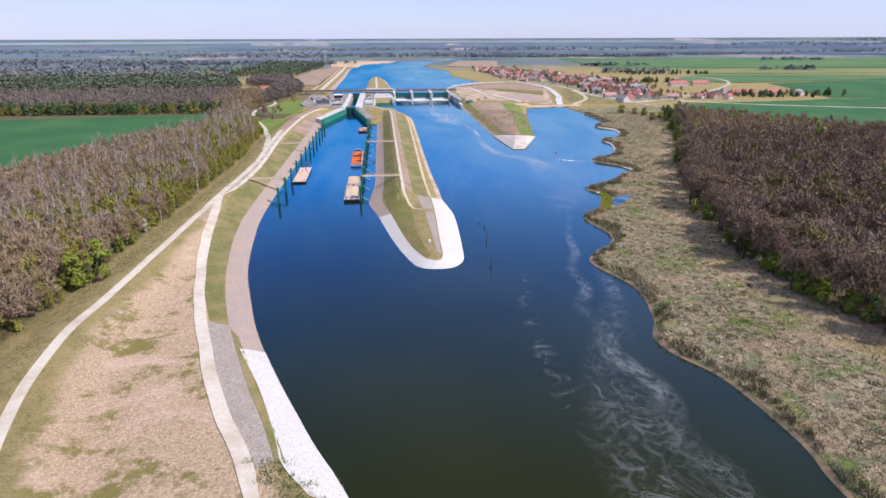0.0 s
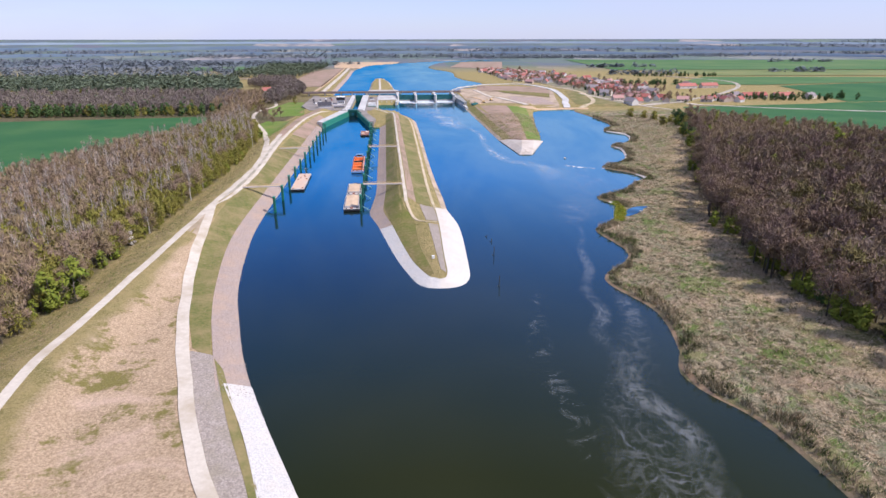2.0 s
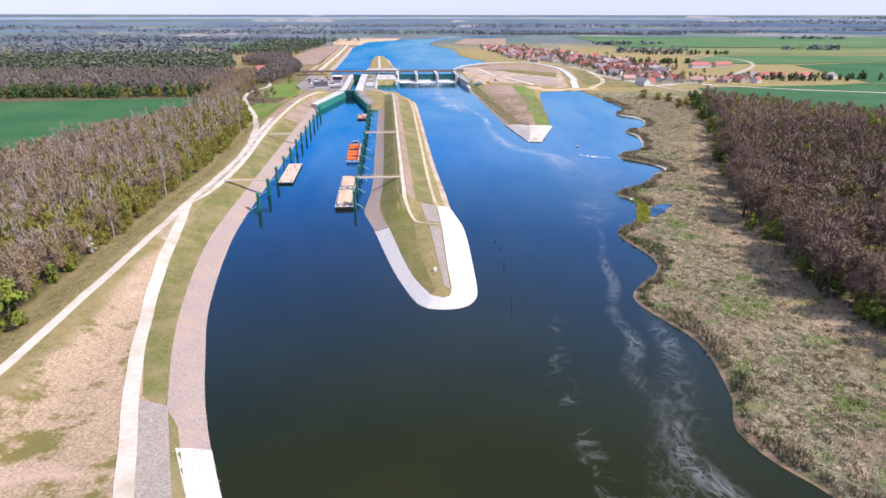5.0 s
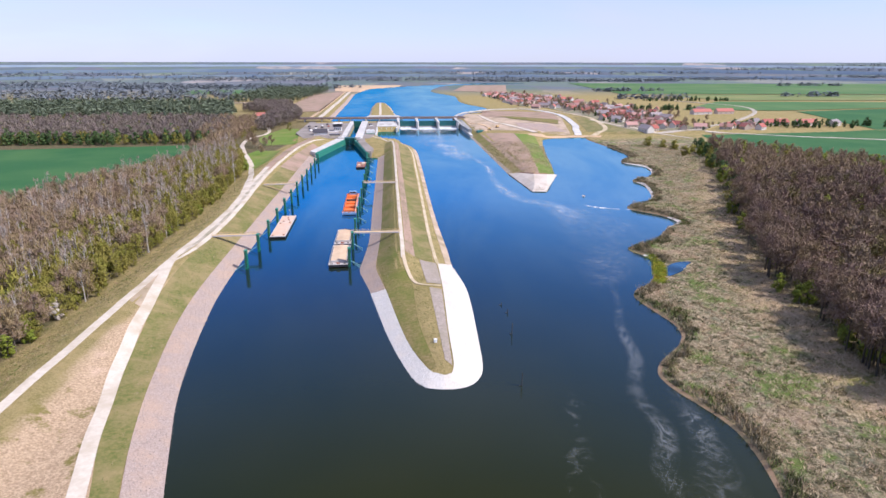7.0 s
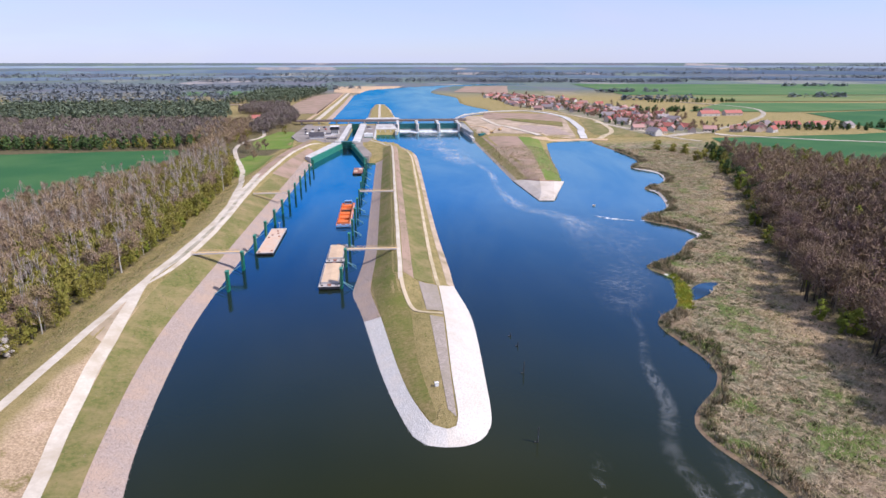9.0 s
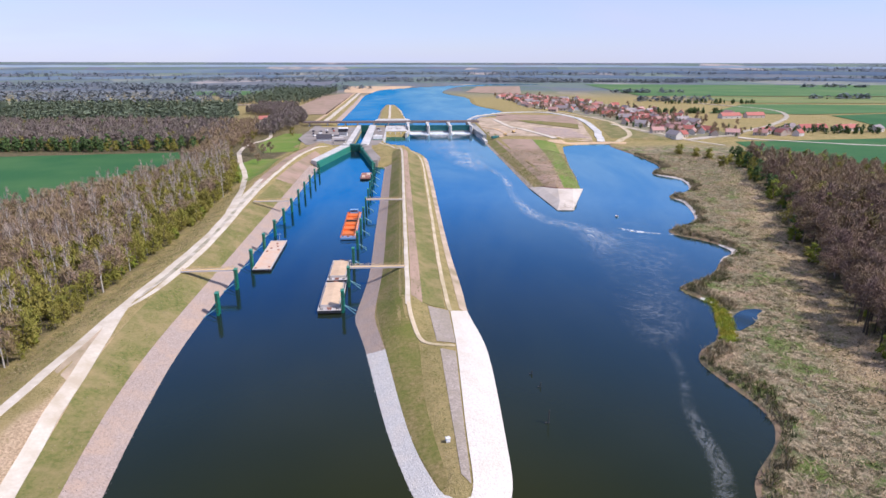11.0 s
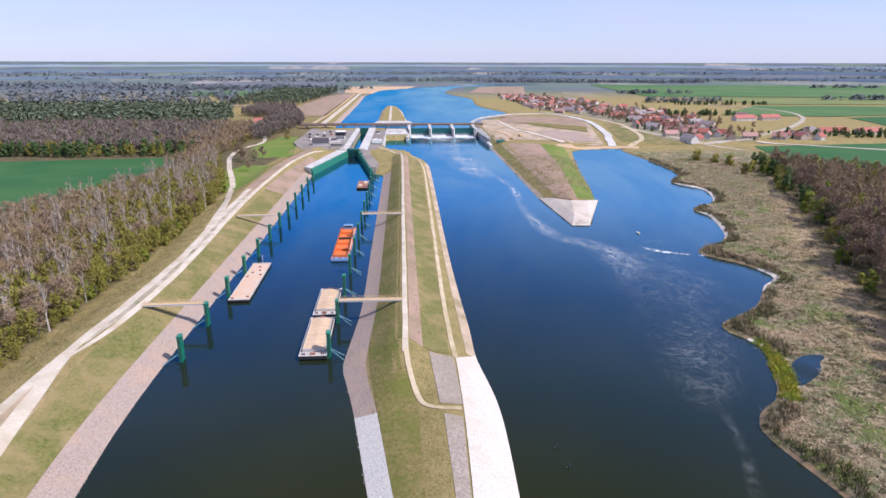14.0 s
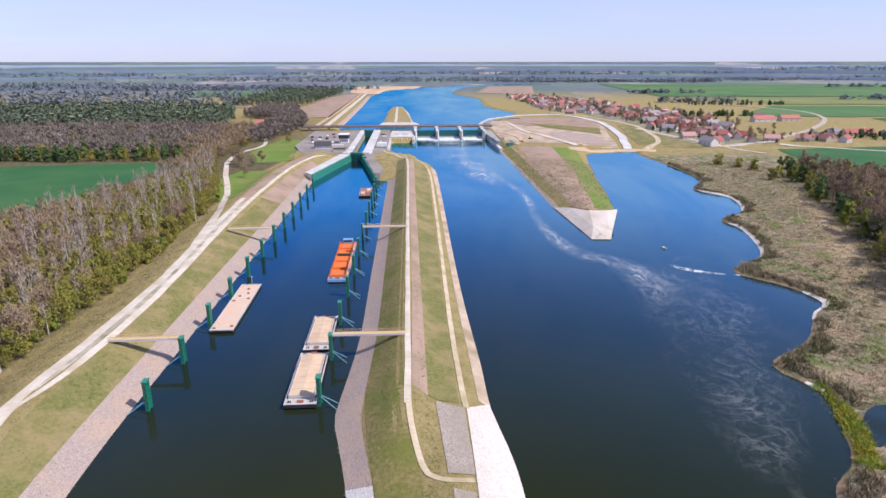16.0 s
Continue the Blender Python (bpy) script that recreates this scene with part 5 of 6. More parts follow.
def build_hopper(label, at, turn, w, l, hull_mat, load_mat, coaming, hatches, low=False, group=""):
    ob = thing("barge", label, "barge", at, turn, group)
    h = 1.5
    part("hull", hull(w, l, h, 1.8), hull_mat, ob)
    part("gunwale", Solid().box(-w / 2 - 0.08, -w / 2 + 0.25, 0, l, h, h + 0.25).box(w / 2 - 0.25, w / 2 + 0.08, 0, l, h, h + 0.25), coaming, ob)
    a, b, x = 3.6, l - 3.0, w / 2 - 0.75
    top = h + 1.1
    c = Solid().box(-x, -x + 0.18, a, b, h, top).box(x - 0.18, x, a, b, h, top).box(-x, x, a - 0.18, a, h, top).box(-x, x, b, b + 0.18, h, top)
    part("coaming", c, coaming, ob, "pale raised coaming")
    n = hatches
    for k in range(n):
        y0, y1 = a + (b - a) * k / n, a + (b - a) * (k + 1) / n
        z = h + (0.15 if low else 0.8)
        v = Solid().add([(-x + 0.18, y0 + 0.05, z), (x - 0.18, y0 + 0.05, z), (x - 0.18, y1 - 0.05, z), (-x + 0.18, y1 - 0.05, z), (0, y0 + 0.05, z + (0.0 if low else 0.35)), (0, y1 - 0.05, z + (0.0 if low else 0.35))],
                        [(0, 4, 5, 3), (4, 1, 2, 5), (0, 1, 4), (5, 2, 3)])
        part("hold_floor" if low else "hatch_cover", v, load_mat, ob)
        if low and k:
            part("frame_rib", Solid().box(-x, x, y0 - 0.15, y0 + 0.15, h + 0.1, top), coaming if k == 2 else load_mat, ob)
    for y0, y1 in ((0.2, a - 0.3), (b + 0.3, l - 0.2)):
        part("deck", Solid().box(-w / 2 + 0.25, w / 2 - 0.25, y0, y1, h, h + 0.08), coaming, ob)
    for y in (1.2, l - 1.1):
        for sx in (-1, 1):
            part("bollard", Solid().tube((sx * (w / 2 - 1.1), y, h), (sx * (w / 2 - 1.1), y, h + 0.7), 0.2, 0.2, 8).tube((sx * (w / 2 - 1.7), y, h), (sx * (w / 2 - 1.7), y, h + 0.7), 0.2, 0.2, 8), M["dark_metal"], ob)
        part("winch", Solid().box(-0.7, 0.7, y - 0.35, y + 0.35, h, h + 0.5, 0.05).tube((-0.9, y, h + 0.65), (0.9, y, h + 0.65), 0.3, 0.3, 8), M["red_brown"], ob)
    return ob


build_hopper("long tan-covered dumb barge moored at the dolphins", (-20.5, 352.5, 0), 0.8, 9.0, 32, M["dark_hull"], M["sand_load"], M["pale_coaming"], 7)
build_hopper("second tan-covered dumb barge coupled ahead", (-20.9, 386.5, 0), 0.3, 8.6, 28, M["dark_hull"], M["sand_load"], M["pale_coaming"], 6)
ob = build_hopper("blue-hulled motor barge with open orange hold", (-21.6, 454.5, 0), 0.6, 8.6, 58, M["blue_hull"], M["orange_hold"], M["orange_hold"], 5, True)
part("side_deck", Solid().box(3.4, 4.2, 3, 55, 1.5, 1.62).box(-4.2, -3.4, 3, 55, 1.5, 1.62), M["pale_coaming"], ob)
part("fore_deck", Solid().box(-3.9, 3.9, 0.3, 3.0, 1.5, 1.66), M["blue_hull"], ob)
w = part("wheelhouse", Solid().box(-2.6, 2.6, 54.5, 57.3, 1.5, 4.0, 0.2), M["blue_hull"], ob, "low light blue wheelhouse")
part("window", Solid().box(-2.2, 2.2, 54.42, 54.5, 2.7, 3.6), M["black_glass"], w)
part("transverse_beam", Solid().box(-3.4, 3.4, 33.6, 34.4, 1.7, 2.8), M["dark_metal"], ob)
part("near_bulkhead_paint", Solid().box(3.1, 3.35, 6, 50, 1.6, 2.7), M["dark_metal"], ob)

pontoon = thing("deck_barge", "flat deck barge with salmon-coloured planking and a few fittings", "barge", (-57.4, 404.5, 0), 0.8)
part("hull", hull(8.2, 47, 1.1, 1.6), M["dark_hull"], pontoon)
for k in range(23):
    part("plank", Solid().box(-3.9, 3.9, 0.45 + k * 2.0, 0.45 + k * 2.0 + 1.94, 1.1, 1.22), M["wood_deck"], pontoon)
part("edge_beam", Solid().box(-4.2, -3.9, 0, 47, 1.0, 1.4).box(3.9, 4.2, 0, 47, 1.0, 1.4).box(-3.9, 3.9, 0, 0.4, 1.0, 1.4).box(-3.9, 3.9, 46.6, 47, 1.0, 1.4), M["pale_coaming"], pontoon)
for x, y in ((-2.9, 1.6), (2.9, 3.2), (-1.5, 33), (1.2, 36), (2.6, 30), (0.2, 41), (-2.6, 28)):
    part("deck_fitting", Solid().box(x - 0.5, x + 0.5, y - 0.35, y + 0.35, 1.22, 1.75, 0.1), M["red_brown"], pontoon)
part("mast", Solid().tube((0.6, 45.5, 1.2), (0.6, 45.5, 6.2), 0.09, 0.06).box(-0.4, 1.6, 45.45, 45.55, 5.2, 5.3), M["pale_coaming"], pontoon)

raft = thing("work_pontoon", "small red-brown work pontoon near the lock", "pontoon", (-22, 629, 0))
part("hull", hull(8.4, 28, 1.2, 1.4), M["dark_hull"], raft)
part("deck", Solid().box(-4, 4, 0.6, 27.4, 1.2, 1.35), M["red_brown"], raft)
part("crate", Solid().box(-3, -0.4, 3, 10, 1.35, 2.4, 0.1), M["wood_deck"], raft)
part("crate", Solid().box(0.4, 3, 14, 22, 1.35, 2.2, 0.1), M["wood_deck"], raft)
part("rail", Solid().box(-4, -3.9, 1, 27, 2.2, 2.3).box(3.9, 4, 1, 27, 2.2, 2.3), M["pale_coaming"], raft)

# ---- small things in and by the water ----
for x, y, h in ((48, 301, 1.2), (49, 293, 1.6), (47, 274, 4.2), (43, 238, 4.4)):
    st = thing("mooring_stake", "dark weathered stake standing in the river", "stake", (x, y, 0), group="stakes off the island")
    part("post", Solid().tube((0, 0, -3), (0.12, 0, h), 0.2, 0.15, 7), M["dark_metal"], st)
    part("cross_piece", Solid().tube((-0.8, 0, 0.25), (0.3, 0.1, 0.2), 0.14, 0.1, 6), M["dark_metal"], st)
bx = thing("marker_box", "small white cabinet on the island tip", "cabinet", (18.8, 262, float(ground_z(18.8, 262)) + 0.1), 15)
part("body", Solid().box(-0.5, 0.5, -0.4, 0.4, 0, 1.1, 0.08), M["white_paint"], bx)
part("lid", Solid().box(-0.6, 0.6, -0.5, 0.5, 1.1, 1.22, 0.04), M["white_paint"], bx)
boat = thing("rowing_boat", "small white boat drifting near the reeds", "boat", (143, 497, 0), 80)
part("hull", Solid().add([(-2.4, 0, 0.7), (-1.2, -0.9, 0.6), (1.8, -0.9, 0.55), (2.2, 0, 0.55), (1.8, 0.9, 0.55), (-1.2, 0.9, 0.6), (-1.8, 0, -0.1), (-1, -0.5, -0.2), (1.8, -0.5, -0.2), (1.8, 0.5, -0.2), (-1, 0.5, -0.2)],
                         [(0, 1, 7, 6), (1, 2, 8, 7), (2, 3, 4, 9, 8), (4, 5, 10, 9), (5, 0, 6, 10), (6, 7, 8, 9, 10)]), M["white_paint"], boat)
part("thwart", Solid().box(-0.3, 0.2, -0.85, 0.85, 0.35, 0.42).box(0.9, 1.3, -0.85, 0.85, 0.35, 0.42), M["wood_deck"], boat)

# ---- trees ----
_t = np.random.default_rng(11)


def tube_arrays(a, b, r0, r1, sides=5):
    s = Solid().tube(a, b, r0, r1, sides)
    tri = []
    for f in s.f[2:]:
        tri += [(f[0], f[1], f[2]), (f[0], f[2], f[3])]
    return np.array(s.v, float), np.array(tri)


def join(parts):
    v, f, n = [], [], 0
    for a, b in parts:
        v.append(a)
        f.append(b + n)
        n += len(a)
    return np.vstack(v), np.vstack(f)


def flakes(centres, spreads, count, size, rng, upright=0.0, twig=0.0):
    """Small three-cornered leaves scattered about the centres, or, with twig, thin sprays that reach up and outwards."""
    k = rng.integers(len(centres), size=count)
    d = rng.normal(size=(count, 3))
    d /= np.linalg.norm(d, axis=1)[:, None]
    p = centres[k] + d * (rng.random((count, 1)) ** 0.45) * spreads[k]
    # each flake faces outwards and up from its clump, with some disorder
    out = p - centres.mean(0)
    out /= np.linalg.norm(out, axis=1)[:, None] + 1e-9
    n = 0.55 * d + 0.55 * out + (0, 0, 0.5) + rng.normal(0, 0.32, (count, 3))
    n /= np.linalg.norm(n, axis=1)[:, None] + 1e-9
    if size > 2.2:
        # distant canopies are seen by their lit tops
        n = rng.normal(0, 0.3, (count, 3)) + (0, 0, 1)
        n /= np.linalg.norm(n, axis=1)[:, None]
    if twig:
        n = rng.normal(size=(count, 3))
        n /= np.linalg.norm(n, axis=1)[:, None] + 1e-9
    a = (0.7 * out + (0, 0, 0.75) + rng.normal(0, 0.5, (count, 3))) if twig else rng.normal(size=(count, 3))
    a[:, 2] += upright * 1.8
    a -= n * (a * n).sum(1)[:, None]
    a /= np.linalg.norm(a, axis=1)[:, None] + 1e-9
    b = np.cross(n, a)
    s = size * rng.uniform(0.6, 1.4, (count, 1))
    wide = twig or 0.55 - 0.38 * upright
    v = np.stack([p - a * s * 0.6 - b * s * wide, p - a * s * 0.6 + b * s * wide, p + a * s], 1).reshape(-1, 3)
    return v, np.arange(count * 3).reshape(-1, 3)


def tree_shape(height, radius, rng, low=0.3, clumps=14, leaves=420, size=0.7, trunk=0.22, limbs=7, sides=5, upright=0.0, point=0.0, twig=0.0):
    """Trunk with tapering limbs, and a crown of separate flakes gathered in uneven clumps."""
    bend = rng.normal(0, 0.25, (4, 2))
    zs = [0, height * 0.3, height * 0.6, height * 0.92]
    pts = [np.array([bend[i][0] * i * 0.5, bend[i][1] * i * 0.5, z]) for i, z in enumerate(zs)]
    pts[0][2] = -0.4
    wood = [tube_arrays(pts[i], pts[i + 1], trunk * (1 - 0.28 * i), trunk * (1 - 0.28 * (i + 1)), sides) for i in range(3)]
    c, sp = [], []
    for k in range(clumps):
        u = (k + rng.random()) / clumps
        z = height * (low + (1.0 - low) * u)
        w = radius * (math.sin(math.pi * min(1, 0.18 + 0.78 * u)) ** 0.7) * (1 - point * u)
        an = rng.random() * 6.283 + k * 2.4
        rr = w * rng.uniform(0.35, 0.95)
        c.append((rr * math.cos(an), rr * math.sin(an), z * rng.uniform(0.94, 1.04)))
        sp.append(np.array([1, 1, 0.8]) * radius * rng.uniform(0.28, 0.5) * (1.3 - 0.035 * (radius > 5) * 8 if twig else 1.0) * (1 - 0.5 * point * u))
    c, sp = np.array(c), np.array(sp)
    for k in range(limbs):
        e = c[int((k + 0.5) * clumps / limbs)]
        z = max(height * 0.2, e[2] - height * 0.22)
        wood.append(tube_arrays((0, 0, z), e, trunk * 0.42, 0.04, 3))
    return join(wood), flakes(c, sp, leaves, size, rng, upright, twig)


# kind: height, radius, low, clumps, leaves, size, trunk, upright, point, bark, crown
SORTS = {
    "bare": (13.5, 4.2, 0.36, 16, 620, 0.62, 0.20, 0.12, 0.0, "bark", "twig_brown"),
    "birch": (16.5, 2.4, 0.5, 10, 120, 0.60, 0.36, 0.9, 0.3, "birch_bark", "twig_grey"),
    "olive": (11.5, 4.0, 0.12, 15, 620, 0.60, 0.20, 0.15, 0.1, "bark", "leaf_olive"),
    "oak": (16, 5.7, 0.42, 20, 900, 0.62, 0.34, 0.08, 0.0, "bark", "twig_purple"),
    "green": (12.5, 4.4, 0.08, 18, 800, 0.66, 0.26, 0.0, 0.05, "bark", "leaf_green"),
    "dark": (13, 4.2, 0.10, 18, 800, 0.66, 0.26, 0.0, 0.1, "bark", "leaf_dark"),
    "shrub": (4.6, 2.6, 0.05, 12, 360, 0.5, 0.10, 0.1, 0.0, "bark", "leaf_olive"),
}
LABELS = {
    "bare": "leafless grey-brown tree with fine twigs in the riverside wood", "birch": "pale birch with white trunk and bare upright twigs", "olive": "young tree with yellow-olive spring leaves",
    "oak": "broad leafless tree with reddish-brown buds", "green": "round tree in fresh green leaf", "dark": "dense dark green tree at the wood's edge", "shrub": "low olive shrub at the wood's edge",
}


# leafless crowns: width of a spray against its length, its growth in length, and how many more there are
TWIGGY = {"bare": (0.13, 1.6, 1.25), "far_bare": (0.17, 1.5, 1.2), "oak": (0.16, 1.15, 2.0), "oak_tan": (0.16, 1.15, 2.0), "oak_bud": (0.18, 1.15, 1.9), "birch": (0.09, 1.5, 1.3), "olive": (0.28, 1.05, 1.0)}


def shape_of(sort, seed, few=1.0, big=1.0):
    h, r, low, cl, lv, sz, tr, upr, pt, _, _ = SORTS[sort]
    tw, longer, more = TWIGGY.get(sort, (0.0, 1.0, 1.0))
    return tree_shape(h, r, np.random.default_rng(seed), low, cl, int(lv * few * more), sz * big * longer, tr, 7 if few > 0.5 else 3 if few > 0.25 else 1, 5 if few > 0.5 else 3, upr, pt, tw)


PROTOS = {}


def plant(sort, x, y, size=1.0, variant=0):
    """One tree as a thing of its own."""
    key = (sort, variant)
    z = float(ground_z(x, y))
    m = pose(x, y, z - 0.1, 0, 0, _t.random() * 360)
    if key not in PROTOS:
        (wv, wf), (lv, lf) = shape_of(sort, 100 + 7 * variant + len(sort))
        ob = thing("shrub" if sort == "shrub" else "tree", LABELS[sort], "shrub" if sort == "shrub" else "tree", group="trees and shrubs of the river banks")
        part("trunk", fast_mesh("trunk", wv, wf, [M[SORTS[sort][9]]], smooth=True), None, ob)
        part("crown", fast_mesh("crown", lv, lf, [M[SORTS[sort][10]]]), None, ob)
        ob.matrix_basis = m
        ob.scale = (size,) * 3
        PROTOS[key] = ob
        return ob
    ob = copy_thing(PROTOS[key], m)
    ob.scale = (size,) * 3
    return ob


def grove(name, label, spots, sort, few=0.45, big=1.35, variants=4, kind="stuff"):
    """Many trees of one sort as one object."""
    if len(spots) == 0:
        return
    V, F, S, n = [], [], [], 0
    base = [shape_of(sort, 500 + 13 * k + len(name), few, big) for k in range(variants)]
    spots = np.asarray(spots, float)
    zz = ground_z(spots[:, 0], spots[:, 1])
    for i, (x, y, s) in enumerate(spots):
        a = _t.random() * 6.283
        rot = np.array([[math.cos(a), -math.sin(a), 0], [math.sin(a), math.cos(a), 0], [0, 0, 1]]) * s
        rot[2, 2] *= _t.uniform(0.88, 1.12)
        for j, (v, f) in enumerate(base[i % variants]):
            V.append(v @ rot.T + (x, y, zz[i] - 0.1))
            F.append(f + n)
            S.append(np.full(len(f), j))
            n += len(v)
    me = fast_mesh(name, np.vstack(V), np.vstack(F), [M[SORTS[sort][9]], M[SORTS[sort][10]]], np.concatenate(S))
    return tagged(new(name, me), label, "trees", kind=kind)


def scatter(x0, x1, y0, y1, gap, keep, rng):
    """Jittered spots in a box, kept where keep(x, y) holds."""
    nx, ny = int((x1 - x0) / gap), int((y1 - y0) / gap)
    gx, gy = np.meshgrid(np.arange(nx), np.arange(ny))
    p = np.stack([x0 + (gx + rng.uniform(0.05, 0.95, gx.shape)) * gap, y0 + (gy + rng.uniform(0.05, 0.95, gy.shape)) * gap], -1).reshape(-1, 2)
    return p[keep(p[:, 0], p[:, 1])]


# wood on the left bank, between the dike and the wheat field
def left_edge(y):
    return np.interp(y, [60, 170, 200, 300, 385, 480, 585, 640, 700, 760], [-112, -117, -118, -113, -112, -110, -116, -128, -146, -170])


def field_edge(y):
    return np.interp(y, [60, 300, 400, 405, 460, 540, 620, 700, 770], [-460, -460, -460, -240, -228, -205, -180, -166, -170])


_p = scatter(-460, -100, 90, 770, 5.2, lambda x, y: (x < left_edge(y)) & (x > field_edge(y)) & (x > -130 - 1.05 * (y + 70)), _t)
_near = (_p[:, 0] > left_edge(_p[:, 1]) - 8.5) & (_p[:, 1] > 150) & (_p[:, 1] < 640)
for i, (x, y) in enumerate(_p[_near]):
    q, e = _t.random(), left_edge(y) - x
    drift = math.sin(y * 0.045) + math.sin(y * 0.11 + 1)
    green = 0.36 + 0.32 * float(step01(y, 250, 380)) + 0.2 * drift
    if e < 5:
        sort = "shrub" if q < 0.22 else "olive" if q < 0.22 + green else "bare" if q < 0.92 else "birch"
    else:
        sort = "olive" if q < 0.7 * green else "birch" if q > 0.86 else "bare"
    plant(sort, x, y, _t.uniform(0.75, 1.15), int(_t.integers(3)))
plant("green", -109, 225, 1.25, 0)
plant("green", -115, 220, 1.1, 1)
SORTS["blossom"] = SORTS["green"][:-1] + ("blossom",)
LABELS["blossom"] = "blackthorn bush in white blossom at the wood's edge"
plant("blossom", -116, 291, 0.55, 0)
plant("blossom", -119, 297, 0.5, 0)
plant("green", -116, 262, 0.6, 1)
for k in range(26):
    y = 170 + k * 18 + _t.uniform(-8, 8)
    plant(("green", "olive", "olive")[k % 3], float(left_edge(y)) + _t.uniform(-5, 2.5), y, _t.uniform(0.42, 0.7), k % 3)
for x, y, s in ((-117, 312, 0.62), (-114, 402, 0.6), (-116, 466, 0.55), (-118, 345, 0.5)):
    plant("green", x, y, s, 2)
_far = _p[~_near]
_q = _t.random(len(_far))
_band = np.sin(_far[:, 0] * 0.03) + np.sin(_far[:, 1] * 0.021 + 2)
_pale = (_far[:, 1] > 260) & (_q > 0.62)
_lv = (~_pale) & (_q < 0.10 + 0.10 * _band + (0.10 + 0.42 * step01(_far[:, 1], 240, 380)) * step01(_far[:, 0] - left_edge(_far[:, 1]), -60, -12))
_sz = lambda p: np.concatenate([p, _t.uniform(0.8, 1.12, (len(p), 1))], 1)
grove("bare_woodland", "leafless grey-brown riverside wood", _sz(_far[~_pale & ~_lv]), "bare", 0.32, 1.35)
grove("birch_woodland", "pale bare birches with white trunks", _sz(_far[_pale]), "birch", 0.45, 1.3)
grove("olive_woodland", "scattered trees in olive spring leaf", _sz(_far[_lv]), "olive", 0.26, 1.8)


# trees between the wheat field and the lane to the lock
_p = scatter(-260, -130, 690, 1010, 6.5, lambda x, y: (x < np.interp(y, [690, 775, 830, 880, 960, 1010], [-150, -168, -170, -166, -178, -190])) & ((y > 790) | (x > -188)) & (x > np.interp(y, [690, 790, 1010], [-190, -215, -240])), _t)
_q = _t.random(len(_p))
grove("lane_wood", "leafless trees along the lane to the lock", _sz(_p[_q < 0.7]), "bare", 0.3, 1.6)
grove("lane_bushes", "olive trees along the lane to the lock", _sz(_p[_q >= 0.7]) * (1, 1, 0.8), "olive", 0.3, 1.6)


# wood on the right bank
def right_edge(y):
    return np.interp(y, [60, 150, 185, 215, 240, 280, 300, 370, 440, 510, 580, 650, 700], [178, 162, 153, 152, 155, 163, 168, 190, 220, 256, 283, 312, 330])


_p = scatter(150, 640, 40, 720, 8.9, lambda x, y: (x > right_edge(y)) & (x < np.interp(y, [40, 330, 520, 640, 720], [560, 560, 470, 400, 350])) & (x < 250 + 0.95 * (y + 60)), _t)
_e = _p[:, 0] - right_edge(_p[:, 1])
_near = (_e < 12) & (_p[:, 1] > 120)
for (x, y), e in zip(_p[_near], _e[_near]):
    q = _t.random()
    north = y > 430
    if e < 6:
        sort = ("dark" if q < 0.35 else "green" if q < 0.6 else "olive") if north else ("green" if q < 0.36 + 0.2 * math.sin(y * 0.06) else "shrub" if q < 0.6 else "oak")
    else:
        sort = ("dark" if q < 0.2 else "green" if q < 0.32 else "bare" if q < 0.6 else "oak") if north else ("olive" if q < 0.08 else "green" if q < 0.13 else "oak")
    plant(sort, x, y, _t.uniform(0.85, 1.2) * (0.75 if sort == "green" and not north else 1.1 if sort == "oak" else 1), int(_t.integers(3)))
_far = _p[~_near]
_q = _t.random(len(_far))
_q2 = np.clip(_t.random(len(_far)) + 0.16 * np.sin(_far[:, 0] * 0.06 + _far[:, 1] * 0.045), 0, 1)
_dr = np.sin(_far[:, 0] * 0.05) + np.sin(_far[:, 1] * 0.04 + 1)
_a, _b = _q < 0.07 + 0.03 * _dr, _q > 0.90 - 0.04 * _dr
_north = (_far[:, 1] > 500) & ~_a & ~_b
_wide = lambda p: np.concatenate([p, _t.uniform(0.68, 1.25, (len(p), 1))], 1)
grove("oak_woodland", "dense leafless wood with reddish-brown crowns", _wide(_far[~_a & ~_b & ~_north & (_q2 < 0.5)]), "oak", 0.28, 1.85, 5)
SORTS["rusty"] = SORTS["green"][:-1] + ("leaf_rust",)
LABELS["rusty"] = "rusty orange-brown tree in the wood's edge"
SORTS["oak_tan"] = SORTS["oak"][:-1] + ("twig_mid",)
SORTS["oak_bud"] = SORTS["oak"][:-1] + ("leaf_bud",)
grove("tan_woodland", "leafless tan-brown crowns in the dense wood", _wide(_far[~_a & ~_b & ~_north & (_q2 >= 0.5) & (_q2 < 0.82)]), "oak_tan", 0.28, 1.8, 4)
grove("budding_woodland", "budding olive-brown crowns in the dense wood", _wide(_far[~_a & ~_b & ~_north & (_q2 >= 0.82)]), "oak_bud", 0.28, 1.8, 4)
plant("rusty", 166, 214, 0.8, 0)
grove("grey_woodland", "pale leafless trees at the wood's far end", _sz(_far[_north]), "bare", 0.45, 1.4)
grove("olive_trees", "olive trees scattered in the bare wood", _sz(_far[_a]), "olive", 0.5, 1.4)
grove("green_trees", "green trees scattered in the bare wood", _sz(_far[_b]), "green", 0.3, 1.7)
for x, y, s in ((293, 745, 1.5), (303, 728, 1.3), (310, 712, 1.5), (300, 668, 1.4), (318, 690, 1.2)):
    plant("shrub", x, y, s * 1.5, 1)

